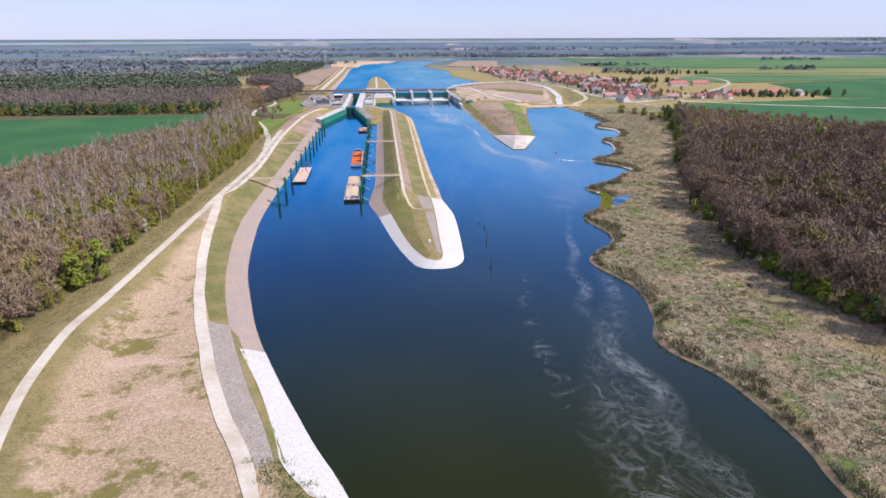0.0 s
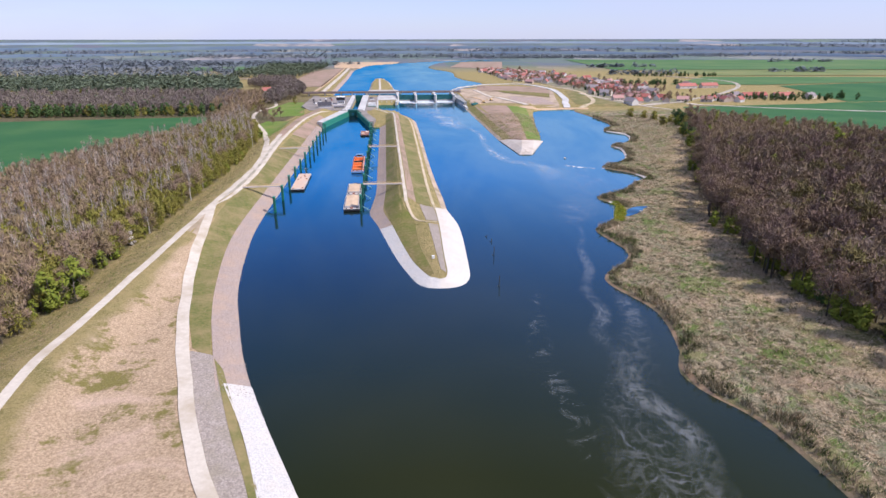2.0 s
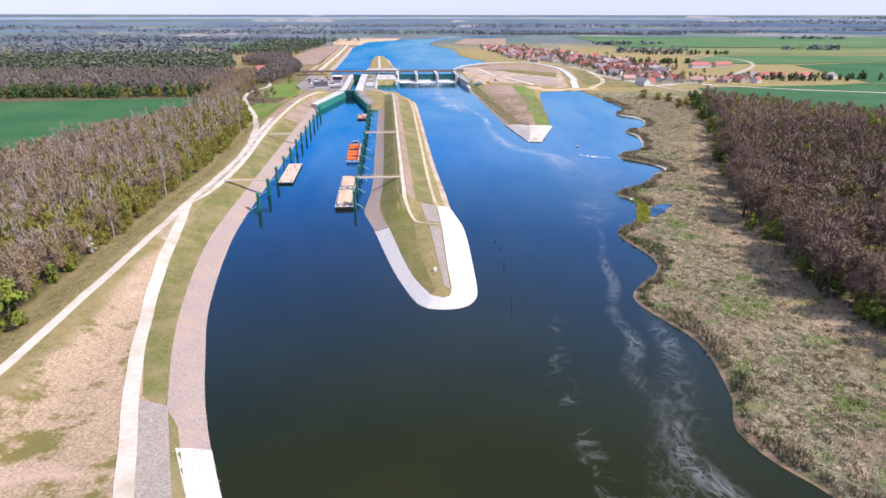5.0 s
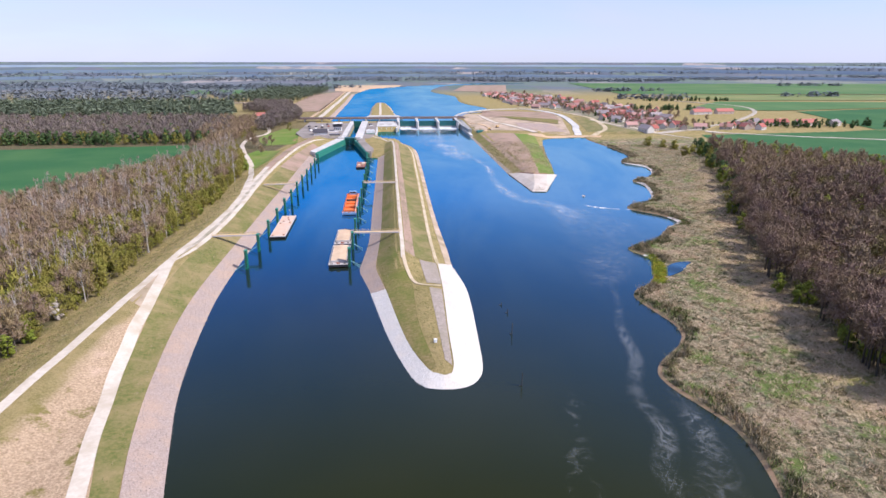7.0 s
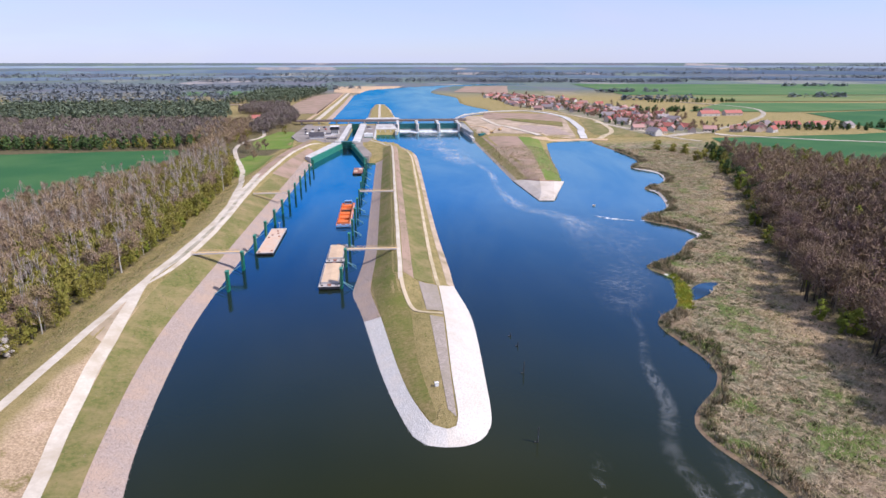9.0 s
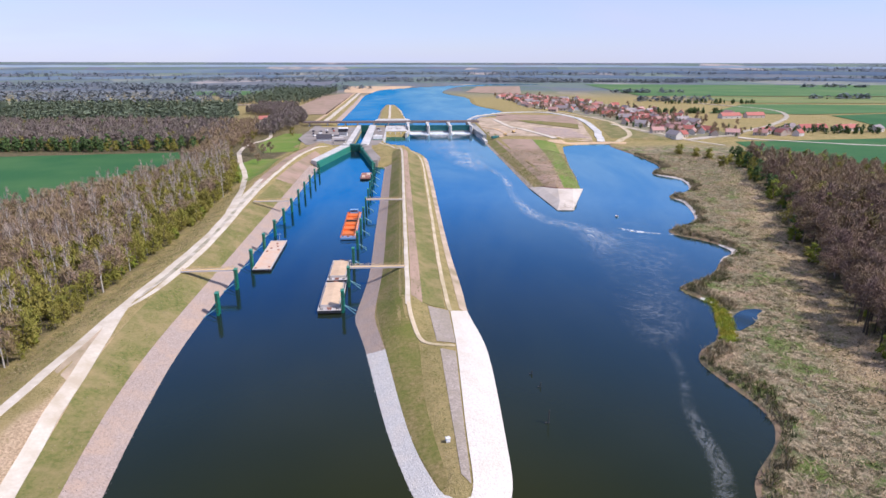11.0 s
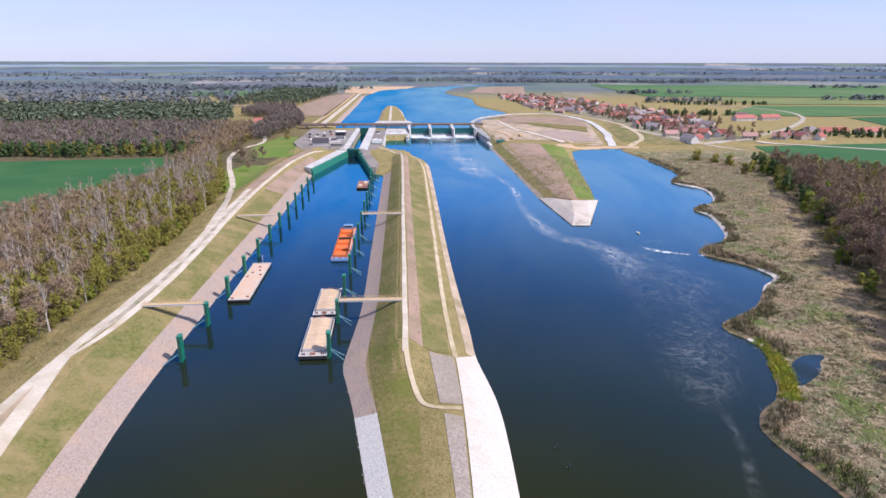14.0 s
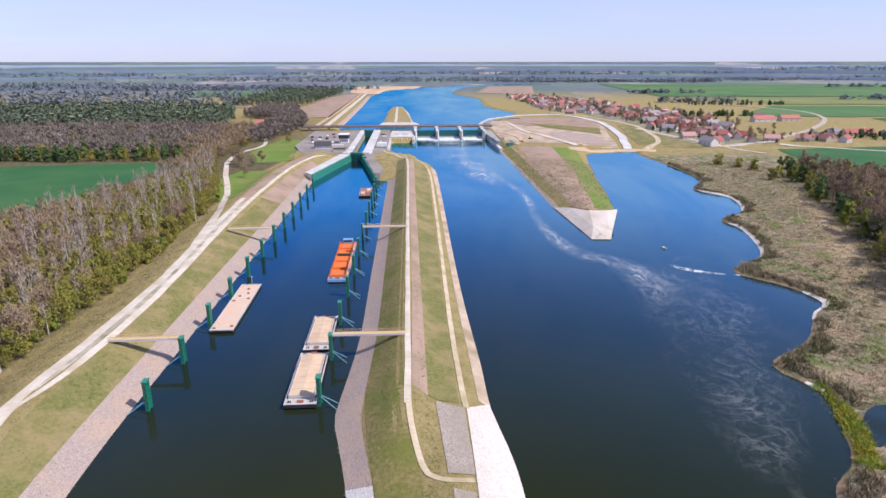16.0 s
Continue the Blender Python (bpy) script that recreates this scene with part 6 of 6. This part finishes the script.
SORTS["tall_oak"] = (18, 5.0, 0.5, 16, 800, 0.62, 0.36, 0.08, 0.0, "dark_bark", "twig_purple")
TWIGGY["tall_oak"] = (0.15, 1.3, 1.3)
LABELS["tall_oak"] = "tall leafless tree with dark bare trunk at the wood's edge"
for _ in range(46):
    y = _t.uniform(150, 330)
    plant("tall_oak", float(right_edge(y)) + _t.uniform(-4, 7), y, _t.uniform(0.85, 1.15), int(_t.integers(3)))
# bushes in fresh leaf before the wood's shaded edge
for cx, cy, n in ((156, 243, 6), (160, 262, 5), (152, 208, 8), (153, 192, 8), (157, 172, 6), (166, 292, 4), (318, 660, 6), (300, 622, 5), (288, 596, 4)):
    for _ in range(n):
        plant(("green", "dark", "green", "olive")[int(_t.integers(4))], cx + 2 + _t.normal(0, 3.0), cy + _t.normal(0, 6.5), _t.uniform(0.45, 0.8), int(_t.integers(3)))

# woods farther off
SORTS["pine"] = (17, 2.8, 0.35, 12, 300, 0.9, 0.22, 0.0, 0.5, "bark", "needle")
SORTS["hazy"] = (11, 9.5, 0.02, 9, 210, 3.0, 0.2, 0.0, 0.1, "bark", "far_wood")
_p = scatter(-960, -150, 775, 1010, 9, lambda x, y: (x < np.interp(y, [775, 830, 900, 1010], [-195, -185, -200, -225])) & (x > -1.05 * y + 60) & (y > 775 - 0.13 * (x + 200) * -1 - 60), _t)
_q = _t.random(len(_p))
_front = _p[:, 1] < 800
SORTS["far_bare"] = SORTS["bare"][:-1] + ("twig_far",)
grove("bare_wood_behind_field", "leafless brown wood behind the wheat field", _sz(_p[(_q < 0.86) & ~_front]), "far_bare", 0.19, 2.7)
grove("green_wood_edge", "dark green trees edging the wheat field", _sz(_p[(_front & (_q < 0.5)) | (_q >= 0.95)]), "dark", 0.28, 1.9)
grove("olive_wood_fringe", "olive and yellow-green trees edging the wheat field", _sz(_p[_front & (_q >= 0.5)]), "olive", 0.3, 1.9)
grove("olive_wood_edge", "olive trees among the bare wood", _sz(_p[(_q >= 0.86) & (_q < 0.93) & ~_front]), "olive", 0.28, 1.9)
_p = scatter(-1250, -205, 1010, 1330, 11, lambda x, y: (x > -1.0 * y + 40) & (x < np.interp(y, [1010, 1100, 1330], [-222, -240, -300])), _t)
grove("pine_wood", "dark green pine wood", _sz(_p), "pine", 0.2, 2.8)
_p = scatter(-250, -112, 900, 1330, 8, lambda x, y: (x < np.interp(y, [900, 1000, 1040, 1330], [-150, -135, -124, -195])) & (x > np.interp(y, [900, 1130, 1200, 1330], [-175, -180, -260, -270])), _t)
grove("bare_copse", "tall leafless copse by the lock", _sz(_p), "far_bare", 0.35, 1.8)
_p = scatter(-330, -150, 1400, 1900, 13, lambda x, y: x < np.interp(y, [1400, 1900], [-190, -160]), _t)
grove("dark_pine_block", "dark pine block beside the upper river", _sz(_p), "pine", 0.28, 2.6)
for x, y, s, so in ((-133, 655, 0.8, "bare"), (-137, 740, 0.9, "bare"), (-142, 752, 1.0, "oak"), (-128, 745, 0.8, "bare"), (-124, 760, 0.7, "oak"), (-150, 770, 0.9, "bare"), (-126, 905, 1.0, "olive"), (-121, 690, 0.7, "bare")):
    plant(so, x, y, s, 0)
_p = []
for (cx, cy, rx, ry, n) in ((-900, 1700, 620, 190, 620), (-500, 2150, 420, 120, 340), (-1500, 2300, 800, 260, 520), (-60, 3000, 900, 240, 520), (820, 2750, 480, 110, 420), (1800, 2900, 700, 120, 360),
                            (-1800, 3300, 1500, 300, 620), (700, 3700, 1600, 260, 620), (2600, 3600, 1000, 260, 360), (1500, 2200, 130, 22, 40), (2000, 2050, 150, 22, 40), (620, 1500, 90, 12, 34), (700, 1850, 110, 22, 44),
                            (1050, 1560, 90, 10, 26), (-700, 1480, 420, 40, 180), (-1500, 1750, 520, 130, 260), (-3000, 3600, 900, 400, 200)):
    r, a = np.sqrt(_t.random(n)), _t.random(n) * 6.283
    _p.append(np.stack([cx + rx * r * np.cos(a), cy + ry * r * np.sin(a), _t.uniform(0.7, 1.15, n) * 1.0], -1))
_p = np.vstack(_p)
_p = _p[(np.hypot(_p[:, 0], _p[:, 1] - 100) < 4850) & ~inside(_p[:, 0], _p[:, 1], UPPER_WATER)]
grove("far_woods", "distant woods on the plain, tinted blue-grey for haze", _p, "hazy", 0.14, 1.25, 6)
# gardens in the village and hedges by the farm
_p = np.array([(c[0] + _t.normal(10, 42), c[1] + _t.normal(0, 18)) for c in SPINE[_t.integers(len(SPINE), size=900)]])
_p = _p[(_p[:, 0] > np.where(_p[:, 1] < 1220, 326, 240))]
grove("garden_trees", "bare and budding garden trees between the village houses", np.concatenate([_p[:600], _t.uniform(0.4, 0.75, (len(_p[:600]), 1))], 1), "bare", 0.25, 2.2)
grove("garden_shrubs", "dark green garden trees and hedges in the village", np.concatenate([_p[600:], _t.uniform(0.3, 0.6, (len(_p[600:]), 1))], 1), "dark", 0.25, 2.2)
_p = np.array([(_t.uniform(470, 700), 905 + _t.normal(0, 12)) for _ in range(60)] + [(_t.uniform(440, 560), 1175 + _t.normal(0, 5)) for _ in range(40)] + [(_t.uniform(560, 760), 1420 + _t.normal(0, 5)) for _ in range(40)])
grove("farm_hedge", "dark trees and hedges round the farm", np.concatenate([_p, _t.uniform(0.45, 0.85, (len(_p), 1))], 1), "dark", 0.25, 2.2)

# ---- reeds on the right bank ----
def tufts(name, label, spots, mat, height, blades, spread_r, lean=0.35):
    n = len(spots)
    z = ground_z(spots[:, 0], spots[:, 1])
    k = np.repeat(np.arange(n), blades)
    m = n * blades
    a, r = _t.random(m) * 6.283, np.sqrt(_t.random(m)) * spread_r
    base = np.stack([spots[k, 0] + r * np.cos(a), spots[k, 1] + r * np.sin(a), z[k] - 0.15], -1)
    hh = height * _t.uniform(0.5, 1.25, m) * spots[k, 2]
    w = np.stack([np.cos(a * 3.1), np.sin(a * 3.1), np.zeros(m)], -1) * (0.09 * spread_r + 0.05)
    tip = base + np.stack([_t.normal(0, lean, m) * hh, _t.normal(0, lean, m) * hh, hh], -1)
    v = np.stack([base - w, base + w, tip], 1).reshape(-1, 3)
    return tagged(new(name, fast_mesh(name, v, np.arange(m * 3).reshape(-1, 3), [mat])), label, "reeds", kind="stuff")


_p = scatter(80, 330, 60, 760, 1.55, lambda x, y: (x < right_edge(y) + 4) & (x > 80), _t)
_sd = away(_p[:, 0], _p[:, 1], RIGHT_SHORE)
_pond = away(_p[:, 0], _p[:, 1], np.array([(128, 326), (132, 331), (137, 337), (141, 341), (147, 343)], float)) < 4.6
_land = ~inside(_p[:, 0], _p[:, 1], LOWER_WATER) & ~_pond & (away(_p[:, 0], _p[:, 1], np.array([(121, 318), (126.5, 330), (130, 340), (132, 356)], float)) > 3)
_in = _land & (_sd > 1.2)
_hum = np.sin(_p[:, 0] * 0.13 + 0.4 * np.sin(_p[:, 1] * 0.09)) + np.sin(_p[:, 1] * 0.11 + 1.5)
_r = _t.random(len(_p))
_grn = _in & (_r < 0.20 + 0.10 * _hum) & (_sd > 6)
_dry = _in & ~_grn & (_r > 0.42 - 0.16 * _hum) & (_sd > 5)
_one = lambda p, lo, hi: np.concatenate([p, _t.uniform(lo, hi, (len(p), 1))], 1)
tufts("reed_bed", "dry beige reed bed along the river bank", _one(_p[_dry], 0.5, 1.2), M["reed_dry"], 0.95, 8, 1.0, 1.0)
tufts("pale_reed_bed", "pale straw reeds bent over in the bed", _one(_p[_dry & (_t.random(len(_p)) < 0.6)], 0.5, 1.2), M["reed_pale"], 1.1, 7, 0.7, 0.9)
_patch = np.sin(_p[:, 0] * 0.21 + 1.7 * np.sin(_p[:, 1] * 0.13)) * np.sin(_p[:, 1] * 0.17 + 1.1 * np.sin(_p[:, 0] * 0.19)) > 0.45
_grn = _in & (_sd > 4) & ((_patch & (_r < 0.8)) | (_r < 0.08))
tufts("sedge_patches", "green sedge patches in the reed bed", _one(_p[_grn], 0.4, 1.0), M["reed_green"], 0.8, 9, 0.9, 1.0)
_rag = np.sin(_p[:, 0] * 0.33 + 1.9 * np.sin(_p[:, 1] * 0.071)) + np.sin(_p[:, 1] * 0.29 + 1.3 * np.sin(_p[:, 0] * 0.11)) + 0.7 * np.sin(_p[:, 1] * 0.083 + 2)
_rim = _land & (_sd > 1.6) & (_sd < 4.9 + 1.7 * _rag) & (_rag > -1.5)
_rp = np.repeat(_p[_rim], 2, 0) + _t.normal(0, 0.6, (2 * _rim.sum(), 2))
_rk = _t.random(len(_rp)) + 0.22 * np.sin(_rp[:, 1] * 0.11 + _rp[:, 0] * 0.07)
tufts("reed_rim", "tall straw-coloured old reeds along the water's edge", _one(_rp[_rk < 0.45], 0.6, 1.2), M["reed_dry"], 2.3, 13, 0.9, 0.35)
# dark reed colour paints in the shade on the rim's water side
tufts("reed_rim_dark", "old reeds along the water's edge, dark brown for their shaded side", _one(_rp[(_rk >= 0.45) & (_rk < 0.8)], 0.6, 1.1), M["reed_dark"], 2.2, 15, 0.9, 0.4)
tufts("reed_rim_green", "olive-green young reeds along the water's edge", _one(_rp[_rk >= 0.8], 0.5, 1.1), M["reed_green"], 1.5, 13, 0.9, 0.5)
_low = _land & (_sd > 0.3) & (_sd < 2.6)
tufts("shore_litter", "tan trampled reed litter at the water line", _one(_p[_low], 0.4, 0.9), M["reed_dry"], 0.7, 5, 0.8, 0.7)
_c = scatter(82, 230, 70, 470, 3.0, lambda x, y: x < right_edge(y) - 3, _t)
_cd = away(_c[:, 0], _c[:, 1], RIGHT_SHORE)
_c = _c[(~inside(_c[:, 0], _c[:, 1], LOWER_WATER)) & (_cd > 5) & (away(_c[:, 0], _c[:, 1], np.array([(128, 326), (132, 331), (137, 337), (141, 341), (147, 343)], float)) > 4)]
_k = _t.random(len(_c)) + 0.25 * np.sin(_c[:, 0] * 0.12) * np.sin(_c[:, 1] * 0.1)
tufts("reed_clumps", "dark brown reed clumps in the bed", _one(_c[_k < 0.34], 0.5, 1.2), M["reed_dark"], 1.0, 16, 1.0, 0.7)
tufts("pale_reed_clumps", "pale standing reed clumps in the bed", _one(_c[(_k >= 0.34) & (_k < 0.62)], 0.5, 1.2), M["reed_pale"], 1.0, 16, 1.0, 0.8)
# marsh plants by the little pond
along("pond", "small dark pond behind the marsh plants", "water", [(128, 326), (132, 331), (137, 337), (141, 341), (147, 343)], 8, M["water"], 0.16, 3, 1.5, taper=7)
_m = scatter(118, 140, 318, 358, 1.1, lambda x, y: np.abs(x - np.interp(y, [318, 330, 340, 356], [121, 126.5, 130, 132])) < 2.8, _t)
tufts("marsh_plants", "yellow and orange marsh plants beside a pond", _one(np.repeat(_m, 2, 0) + _t.normal(0, 0.4, (2 * len(_m), 2)), 0.5, 1.2), M["lily"], 1.2, 14, 0.8, 0.6)
tufts("marsh_plants_green", "bright green marsh plants beside a pond", _one(_m[_t.random(len(_m)) < 0.6], 0.5, 1.3), M["leaf_green"], 1.3, 16, 0.9, 0.6)
# weeds on the island and banks
_m = scatter(-3, 30, 245, 800, 1.7, lambda x, y: (inside(x, y, np.vstack([[(1, 318), (16, 246)], [(21, 248), (22, 312), (17, 345), (15, 700), (8, 760), (0, 690)]]))) & (np.abs(x - 9.8) > 1.6), _t)
tufts("island_weeds", "tufts of dry and green weeds on the island", _one(_m[::2], 0.4, 1.0), M["reed_green"], 0.55, 9, 0.6, 0.6)
tufts("island_dry_weeds", "tufts of dry grass on the island", _one(_m[1::2], 0.4, 1.0), M["reed_dry"], 0.45, 8, 0.5, 0.6)
_m = scatter(-96, -30, 95, 340, 1.9, lambda x, y: (x > np.interp(y, DIKE_ROAD[:, 1], DIKE_ROAD[:, 0]) + 8) & (x < np.interp(y, [95, 118, 158, 188, 223, 271, 308], [-33, -39, -56, -66, -76, -86, -90])), _t)
tufts("meadow_grass", "dry tan grass tussocks on the river meadow", _one(_m, 0.3, 1.0), M["reed_dry"], 0.42, 9, 0.6, 0.7)


_m = scatter(-34, -8, 88, 116, 1.1, lambda x, y: (np.abs(x + 22 + (y - 106) * 0.9) < 5 + 2 * np.sin(y)) , _t)
_m = _m[~inside(_m[:, 0], _m[:, 1], LOWER_WATER)]
tufts("bank_weeds", "lush green weeds at the end of the white stone", _one(_m, 0.4, 1.2), M["leaf_dark"], 1.0, 8, 0.7, 0.7)
tufts("bank_weeds_pale", "yellow-green weeds at the end of the white stone", _one(_m[::2], 0.4, 1.0), M["reed_green"], 0.9, 6, 0.7, 0.7)


# rough grass on the dike's two slopes
_m = scatter(-88, -50, 192, 600, 1.5, lambda x, y: (x > np.interp(y, [190, 228, 272, 320, 668], [-59, -71, -79, -84.5, -85])) & (x < np.interp(y, [184, 216, 246, 290, 340, 668], [-54, -62, -68, -74, -76, -76])), _t)
_k = _t.random(len(_m)) + 0.3 * np.sin(_m[:, 1] * 0.12) * np.sin(_m[:, 0] * 0.4)
tufts("bank_green_tufts", "green grass tufts on the canal bank", _one(_m[_k < 0.4], 0.4, 1.1), M["reed_green"], 0.5, 9, 0.7, 0.8)
tufts("bank_dry_tufts", "dry tan grass tufts on the canal bank", _one(_m[_k > 0.62], 0.4, 1.1), M["reed_dry"], 0.5, 9, 0.7, 0.8)
_m = scatter(-122, -70, 100, 580, 1.7, lambda x, y: (x < np.interp(y, DIKE_ROAD[:, 1], DIKE_ROAD[:, 0]) - 3) & (x > left_edge(y) - 2), _t)
_k = _t.random(len(_m))
tufts("slope_green_tufts", "olive grass tufts between wood and dike road", _one(_m[_k < 0.35], 0.4, 1.1), M["reed_green"], 0.55, 9, 0.7, 0.8)
tufts("slope_dry_tufts", "dry straw-coloured grass between wood and dike road", _one(_m[_k > 0.5], 0.4, 1.1), M["reed_dry"], 0.55, 9, 0.7, 0.8)


# ---- loose stones on the new pitching ----
def boulders(name, label, spots, mat, size):
    n = len(spots)
    z = ground_z(spots[:, 0], spots[:, 1]) + 0.22
    oct_v = np.array([(1, 0, 0), (-1, 0, 0), (0, 1, 0), (0, -1, 0), (0, 0, 0.8), (0, 0, -0.8)], float)
    oct_f = np.array([(0, 2, 4), (2, 1, 4), (1, 3, 4), (3, 0, 4), (2, 0, 5), (1, 2, 5), (3, 1, 5), (0, 3, 5)])
    v = oct_v[None] * _t.uniform(0.55, 1.3, (n, 6, 1)) * (size * _t.uniform(0.5, 1.2, (n, 1, 1)))
    a = _t.random(n) * 6.283
    c, s = np.cos(a)[:, None], np.sin(a)[:, None]
    x, y = v[..., 0] * c - v[..., 1] * s, v[..., 0] * s + v[..., 1] * c
    v = np.stack([x + spots[:, :1], y + spots[:, 1:2], v[..., 2] + z[:, None]], -1).reshape(-1, 3)
    f = (oct_f[None] + (np.arange(n) * 6)[:, None, None]).reshape(-1, 3)
    return tagged(new(name, fast_mesh(name, v, f, [mat])), label, "stones", kind="stuff")


def in_band(inner, outer, gap):
    poly = np.vstack([glide(inner, 3), glide(outer, 3)[::-1]])
    return scatter(poly[:, 0].min(), poly[:, 0].max(), poly[:, 1].min(), poly[:, 1].max(), gap, lambda x, y: inside(x, y, poly), _t)


boulders("white_boulders", "loose white quarry stones on the river bend", in_band([(-18, 104), (-25, 114), (-28, 124), (-36, 147), (-46, 170)], [(-6, 101), (-17, 120), (-25, 138), (-34, 161), (-39, 172)], 0.8), M["rock"], 0.2)
boulders("tip_boulders", "loose white quarry stones on the island tip", in_band([(-5, 318), (3, 272), (11, 242), (15, 237.5), (20, 237)], [(2, 316), (9, 270), (15, 248), (17.5, 244.5), (20, 243)], 0.75), M["rock"], 0.2)
boulders("bank_boulders", "grey riprap stones on the canal bank", in_band(_rt, inset(_lw, -1.2), 1.15), M["grey_rock"], 0.21)
boulders("island_boulders", "grey riprap stones on the island bank", in_band(inset(_il, -1.2), [(-1, 690), (-1, 560), (-1, 470), (-1, 397), (-2.5, 352), (-2, 338), (2, 316)], 1.15), M["grey_rock"], 0.21)


# ---- foam on the river ----
def foam(name, label, line, widths, mat, z=0.03, step=3.0):
    """A drifting foam streak: a flat sheet whose foam thins out to its edges."""
    c = glide(line, step)
    t = np.gradient(c, axis=0)
    nrm = np.stack([-t[:, 1], t[:, 0]], -1) / np.linalg.norm(t, axis=1)[:, None]
    w = np.interp(np.linspace(0, 1, len(c)), np.linspace(0, 1, len(widths)), widths)[:, None, None]
    u = np.linspace(-1, 1, 9)[None, :, None]
    p = c[:, None] + nrm[:, None] * u * w
    p = np.concatenate([p, np.full(p.shape[:2] + (1,), z)], -1)
    me = fast_mesh(name, p.reshape(-1, 3), grid_faces(len(c), 9), [mat])
    e = np.broadcast_to((1 - u[..., 0] ** 2) ** 1.7, p.shape[:2]) * np.clip(np.minimum(np.linspace(0, 8, len(c)), np.linspace(8, 0, len(c))), 0, 1)[:, None]
    e = np.repeat(e.reshape(-1, 1), 4, 1).astype(np.float32)
    me.attributes.new("edge", "FLOAT_COLOR", "POINT").data.foreach_set("color", e.ravel())
    return tagged(new(name, me), label, "foam", kind="stuff")


foam("foam_streak", "thin white foam drifting on dark water", [(100, 322), (96, 300), (88, 276), (84, 252), (76, 232), (76, 212), (69, 195), (71, 178), (68, 160), (73, 140), (69, 120), (73, 98), (64, 60)], [1.8, 2.4, 3, 3.2, 4, 5, 6, 6, 6], M["thread_streak"])
foam("foam_wisps", "faint foam wisps beside the main streak", [(60, 240), (49, 199), (46, 160), (50, 128), (54, 100), (50, 70)], [2.5, 4, 5, 6, 7, 8], M["foam_thin"], 0.05)
foam("foam_veil", "faint marbled foam veil between the streaks", [(88, 236), (84, 205), (66, 150), (60, 115), (56, 75)], [3, 6, 12, 15, 15], M["thread_foam"], 0.07)
foam("foam_below_weir", "white boil of foam below the weir", [(18, 952), (60, 950), (102, 952)], [26, 26, 26], M["foam_dense"], 0.06)
foam("weir_turbulence", "broken foam on the tailwater", [(58, 955), (60, 880), (64, 800), (72, 720), (82, 660)], [40, 42, 38, 26, 10], M["thread_weir"], 0.08)
foam("foam_line", "broken foam line past the spit", [(78, 745), (90, 670), (93, 620), (89, 560), (90, 520), (96, 492), (112, 472), (116, 440), (113, 411)], [8, 7, 5, 4, 4, 5, 8, 12, 14], M["thread_weir"], 0.10)
foam("cove_eddy", "swirl of foam at the reed point", [(135, 472), (138, 466), (146, 460), (156, 456), (166, 454)], [1.5, 3, 2.4, 1.6, 1.0], M["foam_dense"], 0.12)
foam("cove_eddy_arm", "curling arm of foam round the eddy", [(136, 474), (144, 481), (154, 478), (160, 470)], [2, 2.6, 2.6, 1.5], M["thread_streak"], 0.13)
foam("cove_foam", "marbled foam veil in the cove", [(112, 476), (128, 440), (126, 405), (114, 372), (104, 340), (96, 312)], [10, 26, 30, 24, 16, 8], M["thread_foam"], 0.14)
for lo, hi in ((574, 642), (476, 548), (404, 436), (350, 364)):
    along("shore_beach", "bleached sand and scum along the reedy shore", "sand", [tuple(p) for p in RIGHT_SHORE[(RIGHT_SHORE[:, 1] > lo) & (RIGHT_SHORE[:, 1] < hi) & (RIGHT_SHORE[:, 0] < 245)]], 3.4, M["pale_sand"], 0.16, 3, 2.0, taper=6)
